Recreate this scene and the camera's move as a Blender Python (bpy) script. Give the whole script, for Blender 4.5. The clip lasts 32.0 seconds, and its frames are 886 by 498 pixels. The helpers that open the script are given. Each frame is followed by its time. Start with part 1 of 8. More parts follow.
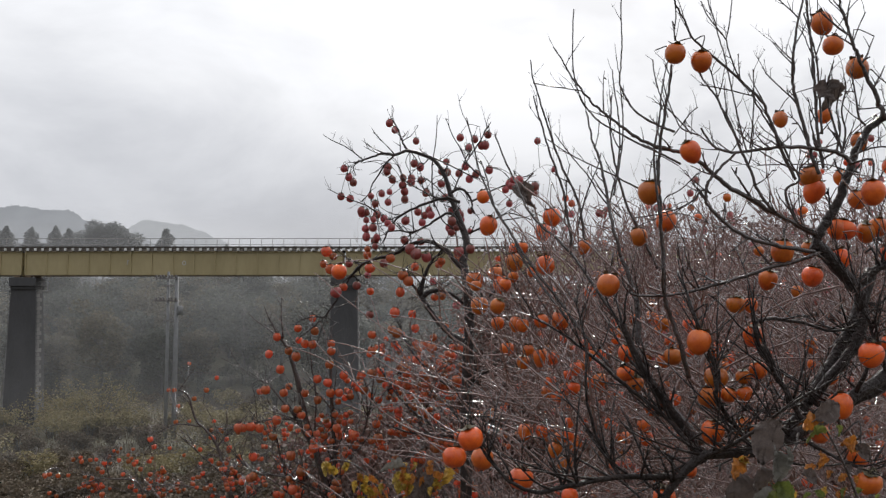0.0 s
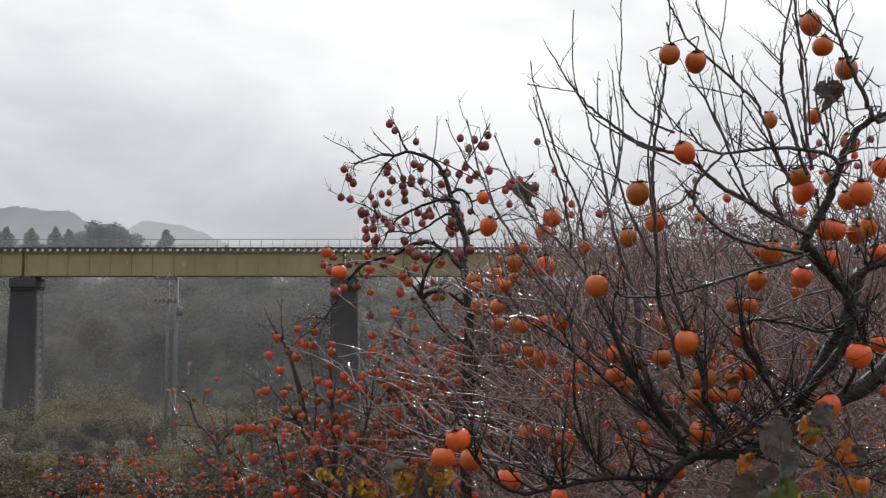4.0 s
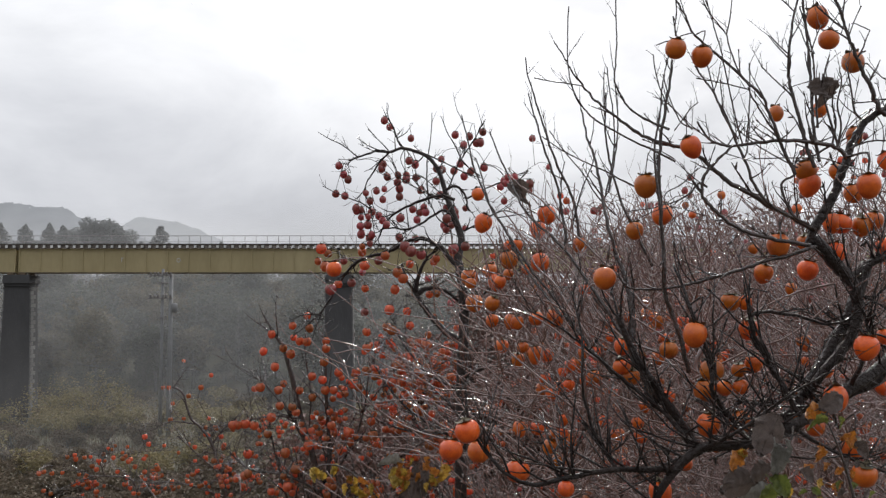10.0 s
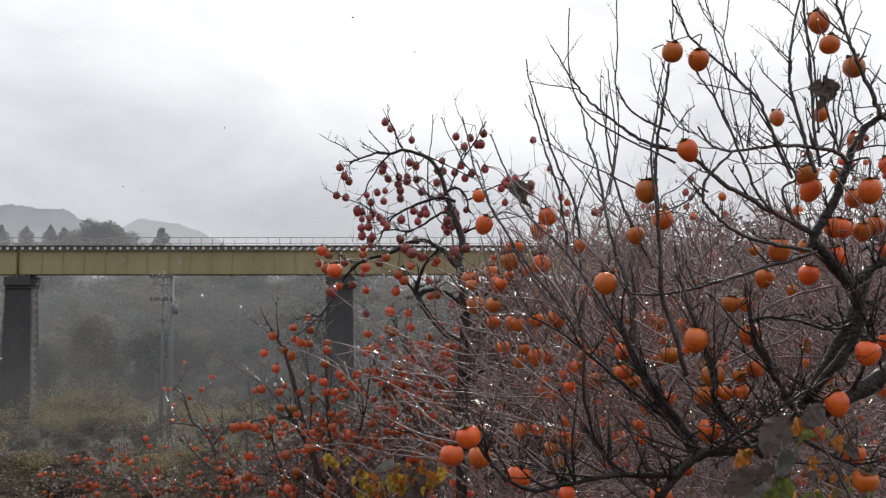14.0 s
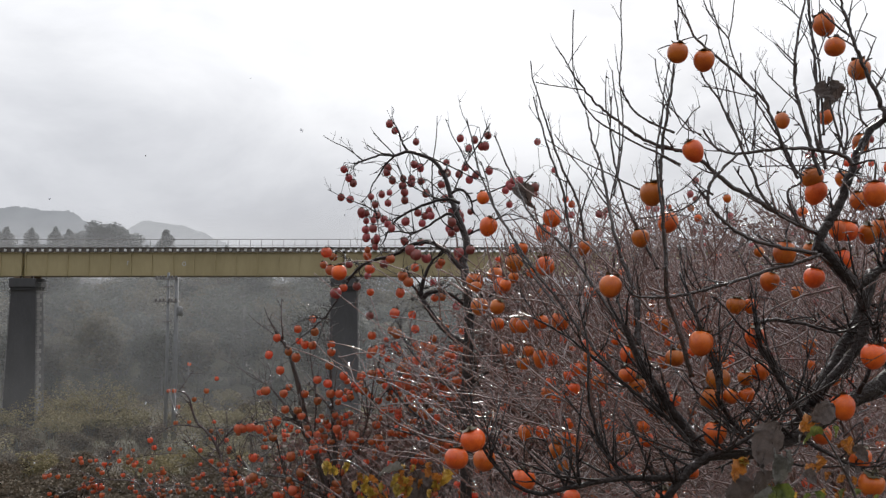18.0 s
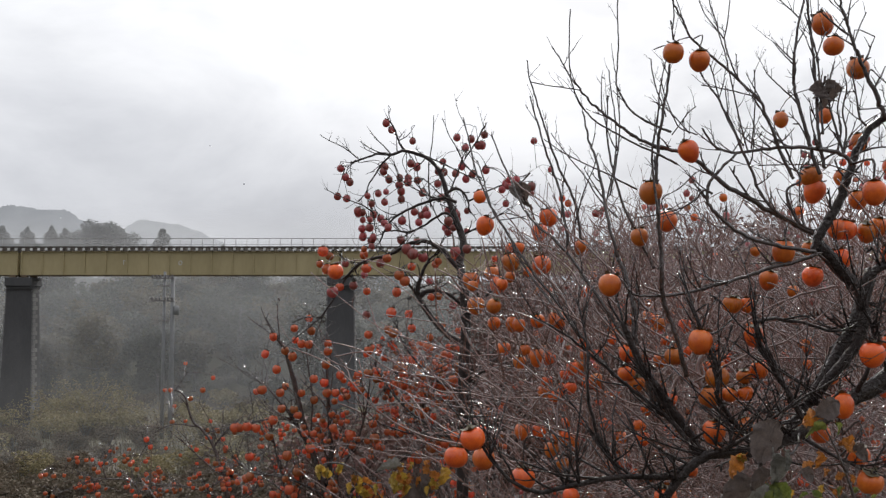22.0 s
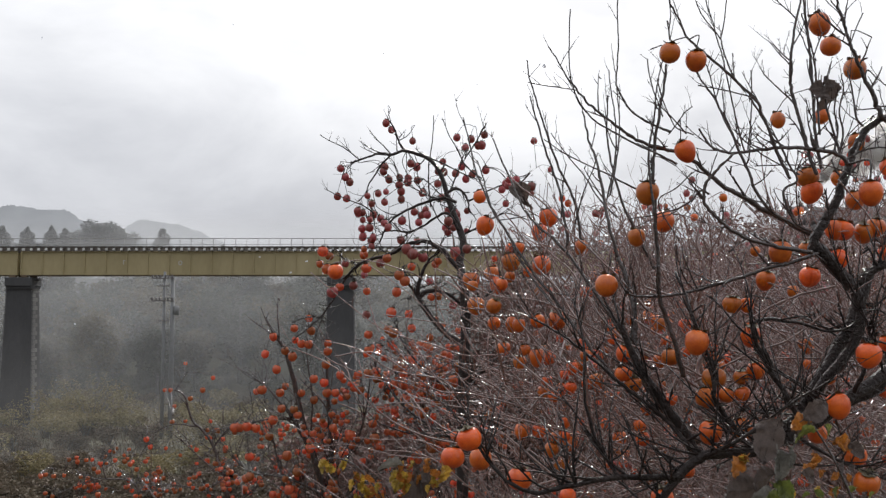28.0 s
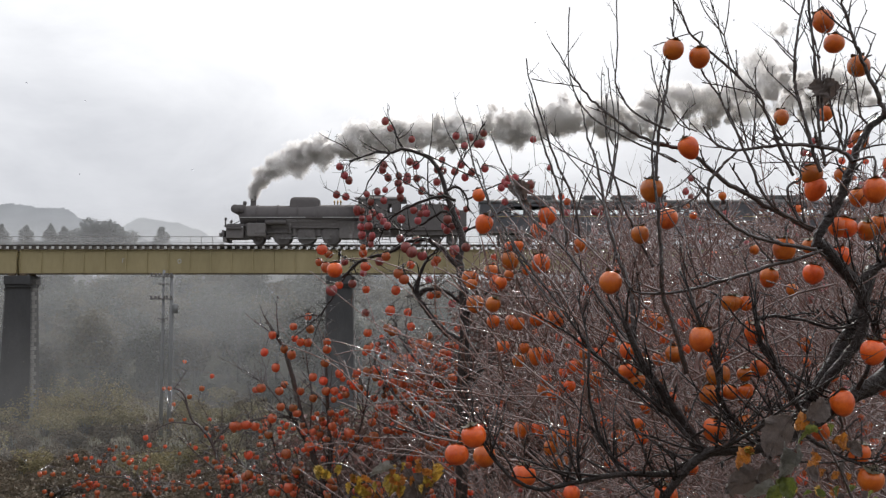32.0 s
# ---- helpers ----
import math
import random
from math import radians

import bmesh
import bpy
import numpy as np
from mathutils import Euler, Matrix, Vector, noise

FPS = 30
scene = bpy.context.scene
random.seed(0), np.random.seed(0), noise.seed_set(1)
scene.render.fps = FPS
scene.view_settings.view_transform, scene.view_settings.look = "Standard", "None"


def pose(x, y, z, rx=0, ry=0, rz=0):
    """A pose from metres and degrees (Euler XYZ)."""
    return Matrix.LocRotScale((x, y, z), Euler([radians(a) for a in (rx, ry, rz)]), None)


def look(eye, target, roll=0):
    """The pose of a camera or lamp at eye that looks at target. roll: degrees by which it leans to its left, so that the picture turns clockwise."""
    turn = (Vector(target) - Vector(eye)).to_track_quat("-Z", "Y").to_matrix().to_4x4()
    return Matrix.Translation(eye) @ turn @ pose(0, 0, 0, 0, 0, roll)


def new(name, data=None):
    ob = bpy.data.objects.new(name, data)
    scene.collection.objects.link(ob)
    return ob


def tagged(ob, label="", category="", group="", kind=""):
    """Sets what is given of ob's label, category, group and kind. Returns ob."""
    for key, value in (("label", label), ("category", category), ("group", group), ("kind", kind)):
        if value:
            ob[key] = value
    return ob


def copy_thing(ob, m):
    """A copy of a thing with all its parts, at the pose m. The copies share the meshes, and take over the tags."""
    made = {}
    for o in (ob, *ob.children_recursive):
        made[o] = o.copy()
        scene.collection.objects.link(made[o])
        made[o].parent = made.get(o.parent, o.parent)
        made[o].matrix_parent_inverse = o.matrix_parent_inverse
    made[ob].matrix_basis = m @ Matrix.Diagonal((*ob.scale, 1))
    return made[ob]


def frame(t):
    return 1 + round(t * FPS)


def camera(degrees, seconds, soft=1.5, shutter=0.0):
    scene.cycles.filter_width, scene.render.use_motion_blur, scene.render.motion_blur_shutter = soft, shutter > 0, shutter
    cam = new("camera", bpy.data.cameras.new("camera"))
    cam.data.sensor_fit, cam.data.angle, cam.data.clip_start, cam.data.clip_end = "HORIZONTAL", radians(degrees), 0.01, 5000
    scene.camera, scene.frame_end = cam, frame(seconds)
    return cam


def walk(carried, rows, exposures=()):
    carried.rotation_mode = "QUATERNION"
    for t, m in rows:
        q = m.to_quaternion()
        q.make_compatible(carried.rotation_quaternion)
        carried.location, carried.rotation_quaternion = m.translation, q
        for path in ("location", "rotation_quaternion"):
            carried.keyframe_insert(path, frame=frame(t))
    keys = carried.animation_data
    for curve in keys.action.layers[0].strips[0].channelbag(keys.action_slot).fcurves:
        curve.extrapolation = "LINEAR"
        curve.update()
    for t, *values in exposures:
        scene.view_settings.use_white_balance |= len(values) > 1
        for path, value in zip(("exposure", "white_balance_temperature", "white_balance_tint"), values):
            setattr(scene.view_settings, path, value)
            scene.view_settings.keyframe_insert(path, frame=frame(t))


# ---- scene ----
cam = camera(50, 32.0, soft=1.3)
walk(cam, [
    (0, pose(0, 0, 1.6, 94.261, 0, 0.47)), (0.5, pose(0, 0, 1.6, 94.309, 0, 0.47)), (1, pose(0, 0, 1.6, 94.309, 0, 0.47)), (1.5, pose(0, 0, 1.6, 94.309, 0, 0.47)),
    (2, pose(0, 0, 1.6, 94.309, 0, 0.47)), (2.5, pose(0, 0, 1.6, 94.309, 0, 0.47)), (3, pose(0, 0, 1.6, 94.309, 0, 0.47)), (3.5, pose(0, 0, 1.6, 94.309, 0, 0.47)),
    (5.5, pose(0, 0, 1.6, 94.309, 0, 0.47)), (6, pose(0, 0, 1.6, 94.309, 0, 0.47)), (6.5, pose(0, 0, 1.6, 94.309, 0, 0.47)), (7, pose(0, 0, 1.6, 94.309, 0, 0.47)),
    (7.5, pose(0, 0, 1.6, 94.207, 0, 0.365)), (8, pose(0, 0, 1.6, 94.156, 0, 0.208)), (8.5, pose(0, 0, 1.6, 94.152, 0, 0.259)), (9, pose(0, 0, 1.6, 94.101, 0, 0.208)),
    (9.5, pose(0, 0, 1.6, 94.101, 0, 0.102)), (10, pose(0, 0, 1.6, 94.101, 0, 0.157)), (10.5, pose(0, 0, 1.6, 94.101, 0, 0.102)), (11, pose(0, 0, 1.6, 94.05, 0, 0.102)),
    (11.5, pose(0, 0, 1.6, 94.05, 0, -0.055)), (12, pose(0, 0, 1.6, 94.05, 0, -0.051)), (12.5, pose(0, 0, 1.6, 93.999, 0, -0.106)), (13, pose(0, 0, 1.6, 94.05, 0, 0)),
    (13.5, pose(0, 0, 1.6, 94.152, 0, 0.157)), (14, pose(0, 0, 1.6, 94.207, 0, 0.208)), (14.5, pose(0, 0, 1.6, 94.258, 0, 0.31)), (16.5, pose(0, 0, 1.6, 94.309, 0, 0.419)),
    (17, pose(0, 0, 1.6, 94.364, 0, 0.467)), (17.5, pose(0, 0, 1.6, 94.364, 0, 0.419)), (18, pose(0, 0, 1.6, 94.309, 0, 0.47)), (18.5, pose(0, 0, 1.6, 94.364, 0, 0.47)),
    (19, pose(0, 0, 1.6, 94.364, 0, 0.467)), (19.5, pose(0, 0, 1.6, 94.364, 0, 0.419)), (20, pose(0, 0, 1.6, 94.364, 0, 0.419)), (20.5, pose(0, 0, 1.6, 94.364, 0, 0.419)),
    (21, pose(0, 0, 1.6, 94.312, 0, 0.419)), (21.5, pose(0, 0, 1.6, 94.415, 0, 0.365)), (22, pose(0, 0, 1.6, 94.258, 0, 0.262)), (22.5, pose(0, 0, 1.6, 94.258, 0, 0.157)),
    (23, pose(0, 0, 1.6, 94.261, 0, 0.157)), (23.5, pose(0, 0, 1.6, 94.258, 0, 0.106)), (24, pose(0, 0, 1.6, 94.207, 0, 0.208)), (24.5, pose(0, 0, 1.6, 94.309, 0, 0.157)),
    (25, pose(0, 0, 1.6, 94.309, 0, 0.157)), (25.5, pose(0, 0, 1.6, 94.258, 0, 0.208)), (27.5, pose(0, 0, 1.6, 94.258, 0, 0.259)), (28, pose(0, 0, 1.6, 94.258, 0, 0.259)),
    (28.5, pose(0, 0, 1.6, 94.207, 0, 0.157)), (29, pose(0, 0, 1.6, 94.152, 0, 0.102)), (29.5, pose(0, 0, 1.6, 93.944, 0, 0.051)), (30, pose(0, 0, 1.6, 93.944, 0, 0.051)),
    (30.5, pose(0, 0, 1.6, 94.05, 0, 0.051)), (31, pose(0, 0, 1.6, 94.05, 0, 0.102)), (31.5, pose(0, 0, 1.6, 94.101, 0, 0.157)), (32, pose(0, 0, 1.6, 94.152, 0, 0.208)),
], exposures=[(0, -0.1), (6.6, -0.14), (8.4, -0.03), (27, -0.03), (32, 0.03)])
# wind: how far the near boughs lean, in metres
SWAY = [
    (0, pose(-0.0094, 0, -0.0046)), (0.5, pose(-0.0142, 0, -0.0048)), (1, pose(-0.0165, 0, -0.0048)), (1.5, pose(-0.0131, 0, -0.0013)),
    (2, pose(-0.0142, 0, -0.0001)), (2.5, pose(-0.0283, 0, -0.0049)), (3, pose(-0.0414, 0, -0.0107)), (3.5, pose(-0.0425, 0, -0.0049)),
    (5.5, pose(-0.0331, 0, -0.006)), (6, pose(-0.0237, 0, -0.0049)), (6.5, pose(-0.0165, 0, -0.0107)), (7, pose(-0.0118, 0, -0.012)),
    (7.5, pose(-0.013, 0, -0.0118)), (8, pose(-0.0223, 0, -0.0048)), (8.5, pose(-0.0212, 0, 0.0011)), (9, pose(-0.013, 0, 0.0035)),
    (9.5, pose(-0.0035, 0, 0.0106)), (10, pose(-0.0046, 0, 0.0071)), (10.5, pose(-0.0093, 0, 0.0046)), (11, pose(-0.0141, 0, 0.0023)),
    (11.5, pose(-0.0141, 0, 0.0048)), (12, pose(-0.0094, 0, 0.0036)), (12.5, pose(-0.0046, 0, -0.0012)), (13, pose(0, 0, 0)),
    (13.5, pose(-0.0046, 0, -0.0001)), (14, pose(-0.0046, 0, -0.0025)), (14.5, pose(-0.007, 0, -0.0025)), (16.5, pose(0, 0, -0.0024)),
    (17, pose(-0.0046, 0, -0.0023)), (17.5, pose(-0.0024, 0, -0.0024)), (18, pose(-0.0036, 0, -0.006)), (18.5, pose(0.0036, 0, -0.0024)),
    (19, pose(0.0048, 0, 0.0001)), (19.5, pose(0.0047, 0, -0.0012)), (20, pose(-0.0002, 0, -0.0036)), (20.5, pose(-0.0023, 0, -0.0025)),
    (21, pose(0.0012, 0, 0.0001)), (21.5, pose(0.006, 0, -0.0024)), (22, pose(0.0046, 0, -0.0048)), (22.5, pose(-0.0023, 0, -0.0036)),
    (23, pose(-0.0118, 0, -0.0023)), (23.5, pose(-0.0142, 0, -0.006)), (24, pose(-0.0141, 0, -0.0048)), (24.5, pose(-0.0107, 0, 0.0011)),
    (25, pose(-0.0094, 0, 0.0035)), (25.5, pose(-0.0106, 0, 0)), (27.5, pose(-0.0094, 0, -0.006)), (28, pose(-0.0046, 0, -0.006)),
    (28.5, pose(0, 0, 0)), (29, pose(-0.0022, 0, 0.0011)), (29.5, pose(-0.007, 0, -0.0048)), (30, pose(-0.0023, 0, -0.0048)),
    (30.5, pose(0.0072, 0, 0.0023)), (31, pose(0.0096, 0, -0.0024)), (31.5, pose(0.0119, 0, -0.0048)), (32, pose(0.0096, 0, -0.0025)),
]
SPRING = [
    (0, pose(-0.019, 0, -0.0046)), (0.5, pose(-0.0096, 0, 0.0046)), (1, pose(-0.019, 0, 0)), (1.5, pose(-0.019, 0, -0.0048)),
    (2, pose(-0.0048, 0, -0.0025)), (2.5, pose(-0.0213, 0, -0.0096)), (3, pose(-0.0332, 0, -0.0167)), (3.5, pose(-0.0356, 0, -0.0048)),
    (5.5, pose(-0.0213, 0, -0.0048)), (6, pose(-0.0142, 0, -0.0096)), (6.5, pose(-0.0167, 0, -0.0048)), (7, pose(-0.0167, 0, -0.0071)),
    (7.5, pose(-0.0094, 0, -0.0118)), (8, pose(-0.0189, 0, -0.0023)), (8.5, pose(-0.0165, 0, -0.0025)), (9, pose(-0.0118, 0, 0)),
    (9.5, pose(-0.0094, 0, 0.0048)), (10, pose(-0.0025, 0, 0.0023)), (10.5, pose(-0.0118, 0, 0.0023)), (11, pose(-0.0237, 0, 0)),
    (11.5, pose(-0.0046, 0, 0)), (12, pose(-0.0071, 0, 0.0048)), (12.5, pose(-0.0189, 0, 0.0002)), (13, pose(0, 0, 0)),
    (13.5, pose(-0.0142, 0, 0.0023)), (14, pose(-0.0142, 0, -0.0023)), (14.5, pose(-0.0094, 0, -0.0023)), (16.5, pose(-0.0144, 0, -0.0025)),
    (17, pose(-0.0094, 0, 0.0025)), (17.5, pose(-0.0119, 0, -0.0071)), (18, pose(-0.0119, 0, 0)), (18.5, pose(-0.0048, 0, 0)),
    (19, pose(-0.0094, 0, -0.0023)), (19.5, pose(-0.0073, 0, -0.0023)), (20, pose(-0.0073, 0, -0.0046)), (20.5, pose(-0.0119, 0, -0.0023)),
    (21, pose(-0.0073, 0, 0.0002)), (21.5, pose(-0.0071, 0, 0)), (22, pose(-0.0142, 0, -0.0023)), (22.5, pose(-0.0094, 0, -0.0023)),
    (23, pose(-0.0094, 0, -0.0046)), (23.5, pose(-0.0142, 0, -0.0023)), (24, pose(-0.0165, 0, -0.0023)), (24.5, pose(-0.0048, 0, 0.0023)),
    (25, pose(-0.0142, 0, 0.0023)), (25.5, pose(-0.0165, 0, 0.0023)), (27.5, pose(-0.0094, 0, 0.0048)), (28, pose(-0.0237, 0, -0.0023)),
    (28.5, pose(-0.0025, 0, 0)), (29, pose(0.0025, 0, 0.0023)), (29.5, pose(-0.0237, 0, -0.0023)), (30, pose(-0.0046, 0, 0)),
    (30.5, pose(0.0023, 0, 0.0048)), (31, pose(-0.0094, 0, 0)), (31.5, pose(-0.0025, 0, 0.0023)), (32, pose(-0.0118, 0, 0.0023)),
]

# ---- world, sun, exposure ----
scene.view_settings.exposure = 0.0
world = bpy.data.worlds.new("world")
scene.world = world
world.use_nodes = True
wn, wl = world.node_tree.nodes, world.node_tree.links
wn.clear()


def wnode(kind, **values):
    n = wn.new(kind)
    for key, value in values.items():
        n.inputs[key].default_value = value
    return n


SUN_ELEVATION, SUN_TURN = 38, 12  # degrees above the horizon, degrees east of north (+y)
sky = wn.new("ShaderNodeTexSky")
sky.sky_type, sky.sun_disc = "NISHITA", False
sky.sun_elevation, sky.sun_rotation = radians(SUN_ELEVATION), radians(SUN_TURN)
sky.air_density, sky.dust_density = 1.0, 4.0
coord = wn.new("ShaderNodeTexCoord")
split = wn.new("ShaderNodeSeparateXYZ")
wl.new(coord.outputs["Generated"], split.inputs[0])
stretch = wn.new("ShaderNodeMapping")
stretch.inputs["Scale"].default_value = (1.0, 1.0, 2.2)
wl.new(coord.outputs["Generated"], stretch.inputs["Vector"])
clouds = wnode("ShaderNodeTexNoise", Scale=3.1, Detail=7.0, Roughness=0.55, Distortion=0.35)
wl.new(stretch.outputs[0], clouds.inputs["Vector"])
# overcast: dim at the horizon, brighter overhead, with soft cloud masses
rise = wn.new("ShaderNodeMapRange")
rise.inputs["From Min"].default_value, rise.inputs["From Max"].default_value = 0.0, 0.42
rise.inputs["To Min"].default_value, rise.inputs["To Max"].default_value = 0.50, 1.25
wl.new(split.outputs["Z"], rise.inputs["Value"])
mass = wn.new("ShaderNodeMapRange")
mass.inputs["From Min"].default_value, mass.inputs["From Max"].default_value = 0.36, 0.64
mass.inputs["To Min"].default_value, mass.inputs["To Max"].default_value = 0.86, 1.16
wl.new(clouds.outputs["Fac"], mass.inputs["Value"])
# the cloud is brighter towards the hidden sun
sunward = wn.new("ShaderNodeVectorMath")
sunward.operation = "DOT_PRODUCT"
sunward.inputs[1].default_value = (math.cos(radians(SUN_ELEVATION)) * math.sin(radians(SUN_TURN)), math.cos(radians(SUN_ELEVATION)) * math.cos(radians(SUN_TURN)), math.sin(radians(SUN_ELEVATION)))
wl.new(coord.outputs["Generated"], sunward.inputs[0])
side = wn.new("ShaderNodeMapRange")
side.inputs["From Min"].default_value, side.inputs["From Max"].default_value = -0.8, 1.0
side.inputs["To Min"].default_value, side.inputs["To Max"].default_value = 0.45, 1.12
wl.new(sunward.outputs["Value"], side.inputs["Value"])
base_level = wn.new("ShaderNodeMath")
base_level.operation = "MULTIPLY"
wl.new(rise.outputs[0], base_level.inputs[0])
wl.new(mass.outputs[0], base_level.inputs[1])
level = wn.new("ShaderNodeMath")
level.operation = "MULTIPLY"
wl.new(base_level.outputs[0], level.inputs[0])
wl.new(side.outputs[0], level.inputs[1])
tone = wn.new("ShaderNodeMix")
tone.data_type = "RGBA"
tone.inputs["A"].default_value, tone.inputs["B"].default_value = (0.87, 0.92, 1.06, 1), (0.975, 0.99, 1.03, 1)
wl.new(level.outputs[0], tone.inputs["Factor"])
overcast = wn.new("ShaderNodeVectorMath")
overcast.operation = "SCALE"
wl.new(tone.outputs["Result"], overcast.inputs[0])
wl.new(level.outputs[0], overcast.inputs["Scale"])
thin = wn.new("ShaderNodeBackground")
thin.inputs["Strength"].default_value = 0.05
wl.new(sky.outputs[0], thin.inputs["Color"])
thick = wn.new("ShaderNodeBackground")
thick.inputs["Strength"].default_value = 1.0
wl.new(overcast.outputs[0], thick.inputs["Color"])
cover = wn.new("ShaderNodeMixShader")
cover.inputs["Fac"].default_value = 0.93
wl.new(thin.outputs[0], cover.inputs[1])
wl.new(thick.outputs[0], cover.inputs[2])
wout = wn.new("ShaderNodeOutputWorld")
wl.new(cover.outputs[0], wout.inputs["Surface"])

sun = new("sun", bpy.data.lights.new("sun", "SUN"))
sun.data.energy, sun.data.angle, sun.data.color = 3.0, radians(7), (1.0, 0.96, 0.9)
se, sr = radians(SUN_ELEVATION), radians(SUN_TURN)
sun.matrix_world = look((60 * math.cos(se) * math.sin(sr), 60 * math.cos(se) * math.cos(sr), 60 * math.sin(se)), (0, 0, 0))


# ---- materials ----
def material(name, colour, rough=0.6, metal=0.0, second=None, scale=4.0, detail=6.0, bump=0.0, bump_scale=None,
             spread=0.0, island=False, coat=0.0, low=0.35, high=0.65, through_light=0.0, specular=0.5, streak=(1, 1, 1), local=True):
    """A surface: two colours mixed by noise at two scales, per-piece variation, fine relief."""
    m = bpy.data.materials.new(name)
    m.use_nodes = True
    nodes, links = m.node_tree.nodes, m.node_tree.links
    b = nodes["Principled BSDF"]
    b.inputs["Roughness"].default_value, b.inputs["Metallic"].default_value = rough, metal
    b.inputs["Coat Weight"].default_value, b.inputs["Coat Roughness"].default_value, b.inputs["Coat IOR"].default_value = coat, 0.12, 1.7
    b.inputs["Specular IOR Level"].default_value = specular
    second = second or tuple(c * 0.6 for c in colour)
    tc = nodes.new("ShaderNodeTexCoord")
    mp = nodes.new("ShaderNodeMapping")
    mp.inputs["Scale"].default_value = streak
    links.new(tc.outputs["Object" if local else "Generated"], mp.inputs["Vector"])
    big = nodes.new("ShaderNodeTexNoise")
    big.inputs["Scale"].default_value, big.inputs["Detail"].default_value = scale, detail
    links.new(mp.outputs[0], big.inputs["Vector"])
    fine = nodes.new("ShaderNodeTexNoise")
    fine.inputs["Scale"].default_value, fine.inputs["Detail"].default_value = scale * 9, 4
    links.new(mp.outputs[0], fine.inputs["Vector"])
    add = nodes.new("ShaderNodeMath")
    add.operation, add.inputs[1].default_value = "MULTIPLY_ADD", 0.7
    links.new(big.outputs["Fac"], add.inputs[0])
    half = nodes.new("ShaderNodeMath")
    half.operation, half.inputs[1].default_value = "MULTIPLY", 0.3
    links.new(fine.outputs["Fac"], half.inputs[0])
    links.new(half.outputs[0], add.inputs[2])
    ramp = nodes.new("ShaderNodeMapRange")
    ramp.inputs["From Min"].default_value, ramp.inputs["From Max"].default_value = low, high
    links.new(add.outputs[0], ramp.inputs["Value"])
    mix = nodes.new("ShaderNodeMix")
    mix.data_type = "RGBA"
    mix.inputs["A"].default_value, mix.inputs["B"].default_value = (*colour, 1), (*second, 1)
    links.new(ramp.outputs[0], mix.inputs["Factor"])
    out = mix.outputs["Result"]
    if spread:
        if island:
            rnd = nodes.new("ShaderNodeNewGeometry").outputs["Random Per Island"]
        else:
            rnd = nodes.new("ShaderNodeObjectInfo").outputs["Random"]
        vary = nodes.new("ShaderNodeMapRange")
        vary.inputs["To Min"].default_value, vary.inputs["To Max"].default_value = 1 - spread, 1 + spread
        links.new(rnd, vary.inputs["Value"])
        hsv = nodes.new("ShaderNodeHueSaturation")
        links.new(vary.outputs[0], hsv.inputs["Value"])
        hue = nodes.new("ShaderNodeMapRange")
        hue.inputs["To Min"].default_value, hue.inputs["To Max"].default_value = 0.5 + 0.035 * spread, 0.5 - 0.035 * spread
        links.new(rnd, hue.inputs["Value"])
        links.new(hue.outputs[0], hsv.inputs["Hue"])
        links.new(out, hsv.inputs["Color"])
        out = hsv.outputs["Color"]
    links.new(out, b.inputs["Base Color"])
    if bump:
        bn = nodes.new("ShaderNodeTexNoise")
        bn.inputs["Scale"].default_value, bn.inputs["Detail"].default_value = bump_scale or scale * 6, 5
        links.new(mp.outputs[0], bn.inputs["Vector"])
        bp = nodes.new("ShaderNodeBump")
        bp.inputs["Strength"].default_value, bp.inputs["Distance"].default_value = bump, 0.02
        links.new(bn.outputs["Fac"], bp.inputs["Height"])
        links.new(bp.outputs[0], b.inputs["Normal"])
    if through_light:
        tr = nodes.new("ShaderNodeBsdfTranslucent")
        links.new(out, tr.inputs["Color"])
        ms = nodes.new("ShaderNodeMixShader")
        ms.inputs["Fac"].default_value = through_light
        links.new(b.outputs[0], ms.inputs[1])
        links.new(tr.outputs[0], ms.inputs[2])
        links.new(ms.outputs[0], nodes["Material Output"].inputs["Surface"])
    return m


BARK = material("wet_bark", (0.030, 0.019, 0.017), 0.18, second=(0.064, 0.042, 0.037), scale=26, bump=0.45, bump_scale=75, spread=0.12, specular=0.6, coat=0.25)
TWIG_BARK = material("reddish_twig_bark", (0.085, 0.038, 0.031), 0.15, second=(0.24, 0.132, 0.11), scale=18, bump=0.1, bump_scale=120, spread=0.15, specular=0.8, coat=0.95)
OLD_BARK = material("old_bark", (0.020, 0.015, 0.014), 0.34, second=(0.042, 0.031, 0.028), scale=14, bump=0.6, bump_scale=90, specular=0.22)
FRUIT = material("persimmon_skin", (0.74, 0.155, 0.012), 0.36, second=(0.53, 0.082, 0.012), scale=1.7, low=0.38, high=0.66, spread=0.28, coat=0.45, specular=0.25, bump=0.03, bump_scale=60)
RED_FRUIT = material("small_persimmon_skin", (0.70, 0.215, 0.070), 0.25, second=(0.54, 0.125, 0.058), scale=2.2, spread=0.34, coat=0.8, specular=0.3, through_light=0.5)
# maroon: the dark of fruit seen against the sky put into the skin
MAROON_FRUIT = material("backlit_maroon_skin", (0.50, 0.118, 0.105), 0.28, second=(0.34, 0.082, 0.080), scale=20, spread=0.3, coat=0.6, through_light=0.42)
CALYX = material("dry_calyx", (0.075, 0.055, 0.035), 0.7, second=(0.12, 0.10, 0.05), scale=40)
DEAD_LEAF = material("withered_leaf", (0.085, 0.066, 0.060), 0.7, second=(0.13, 0.098, 0.085), scale=30, through_light=0.25, bump=0.4)
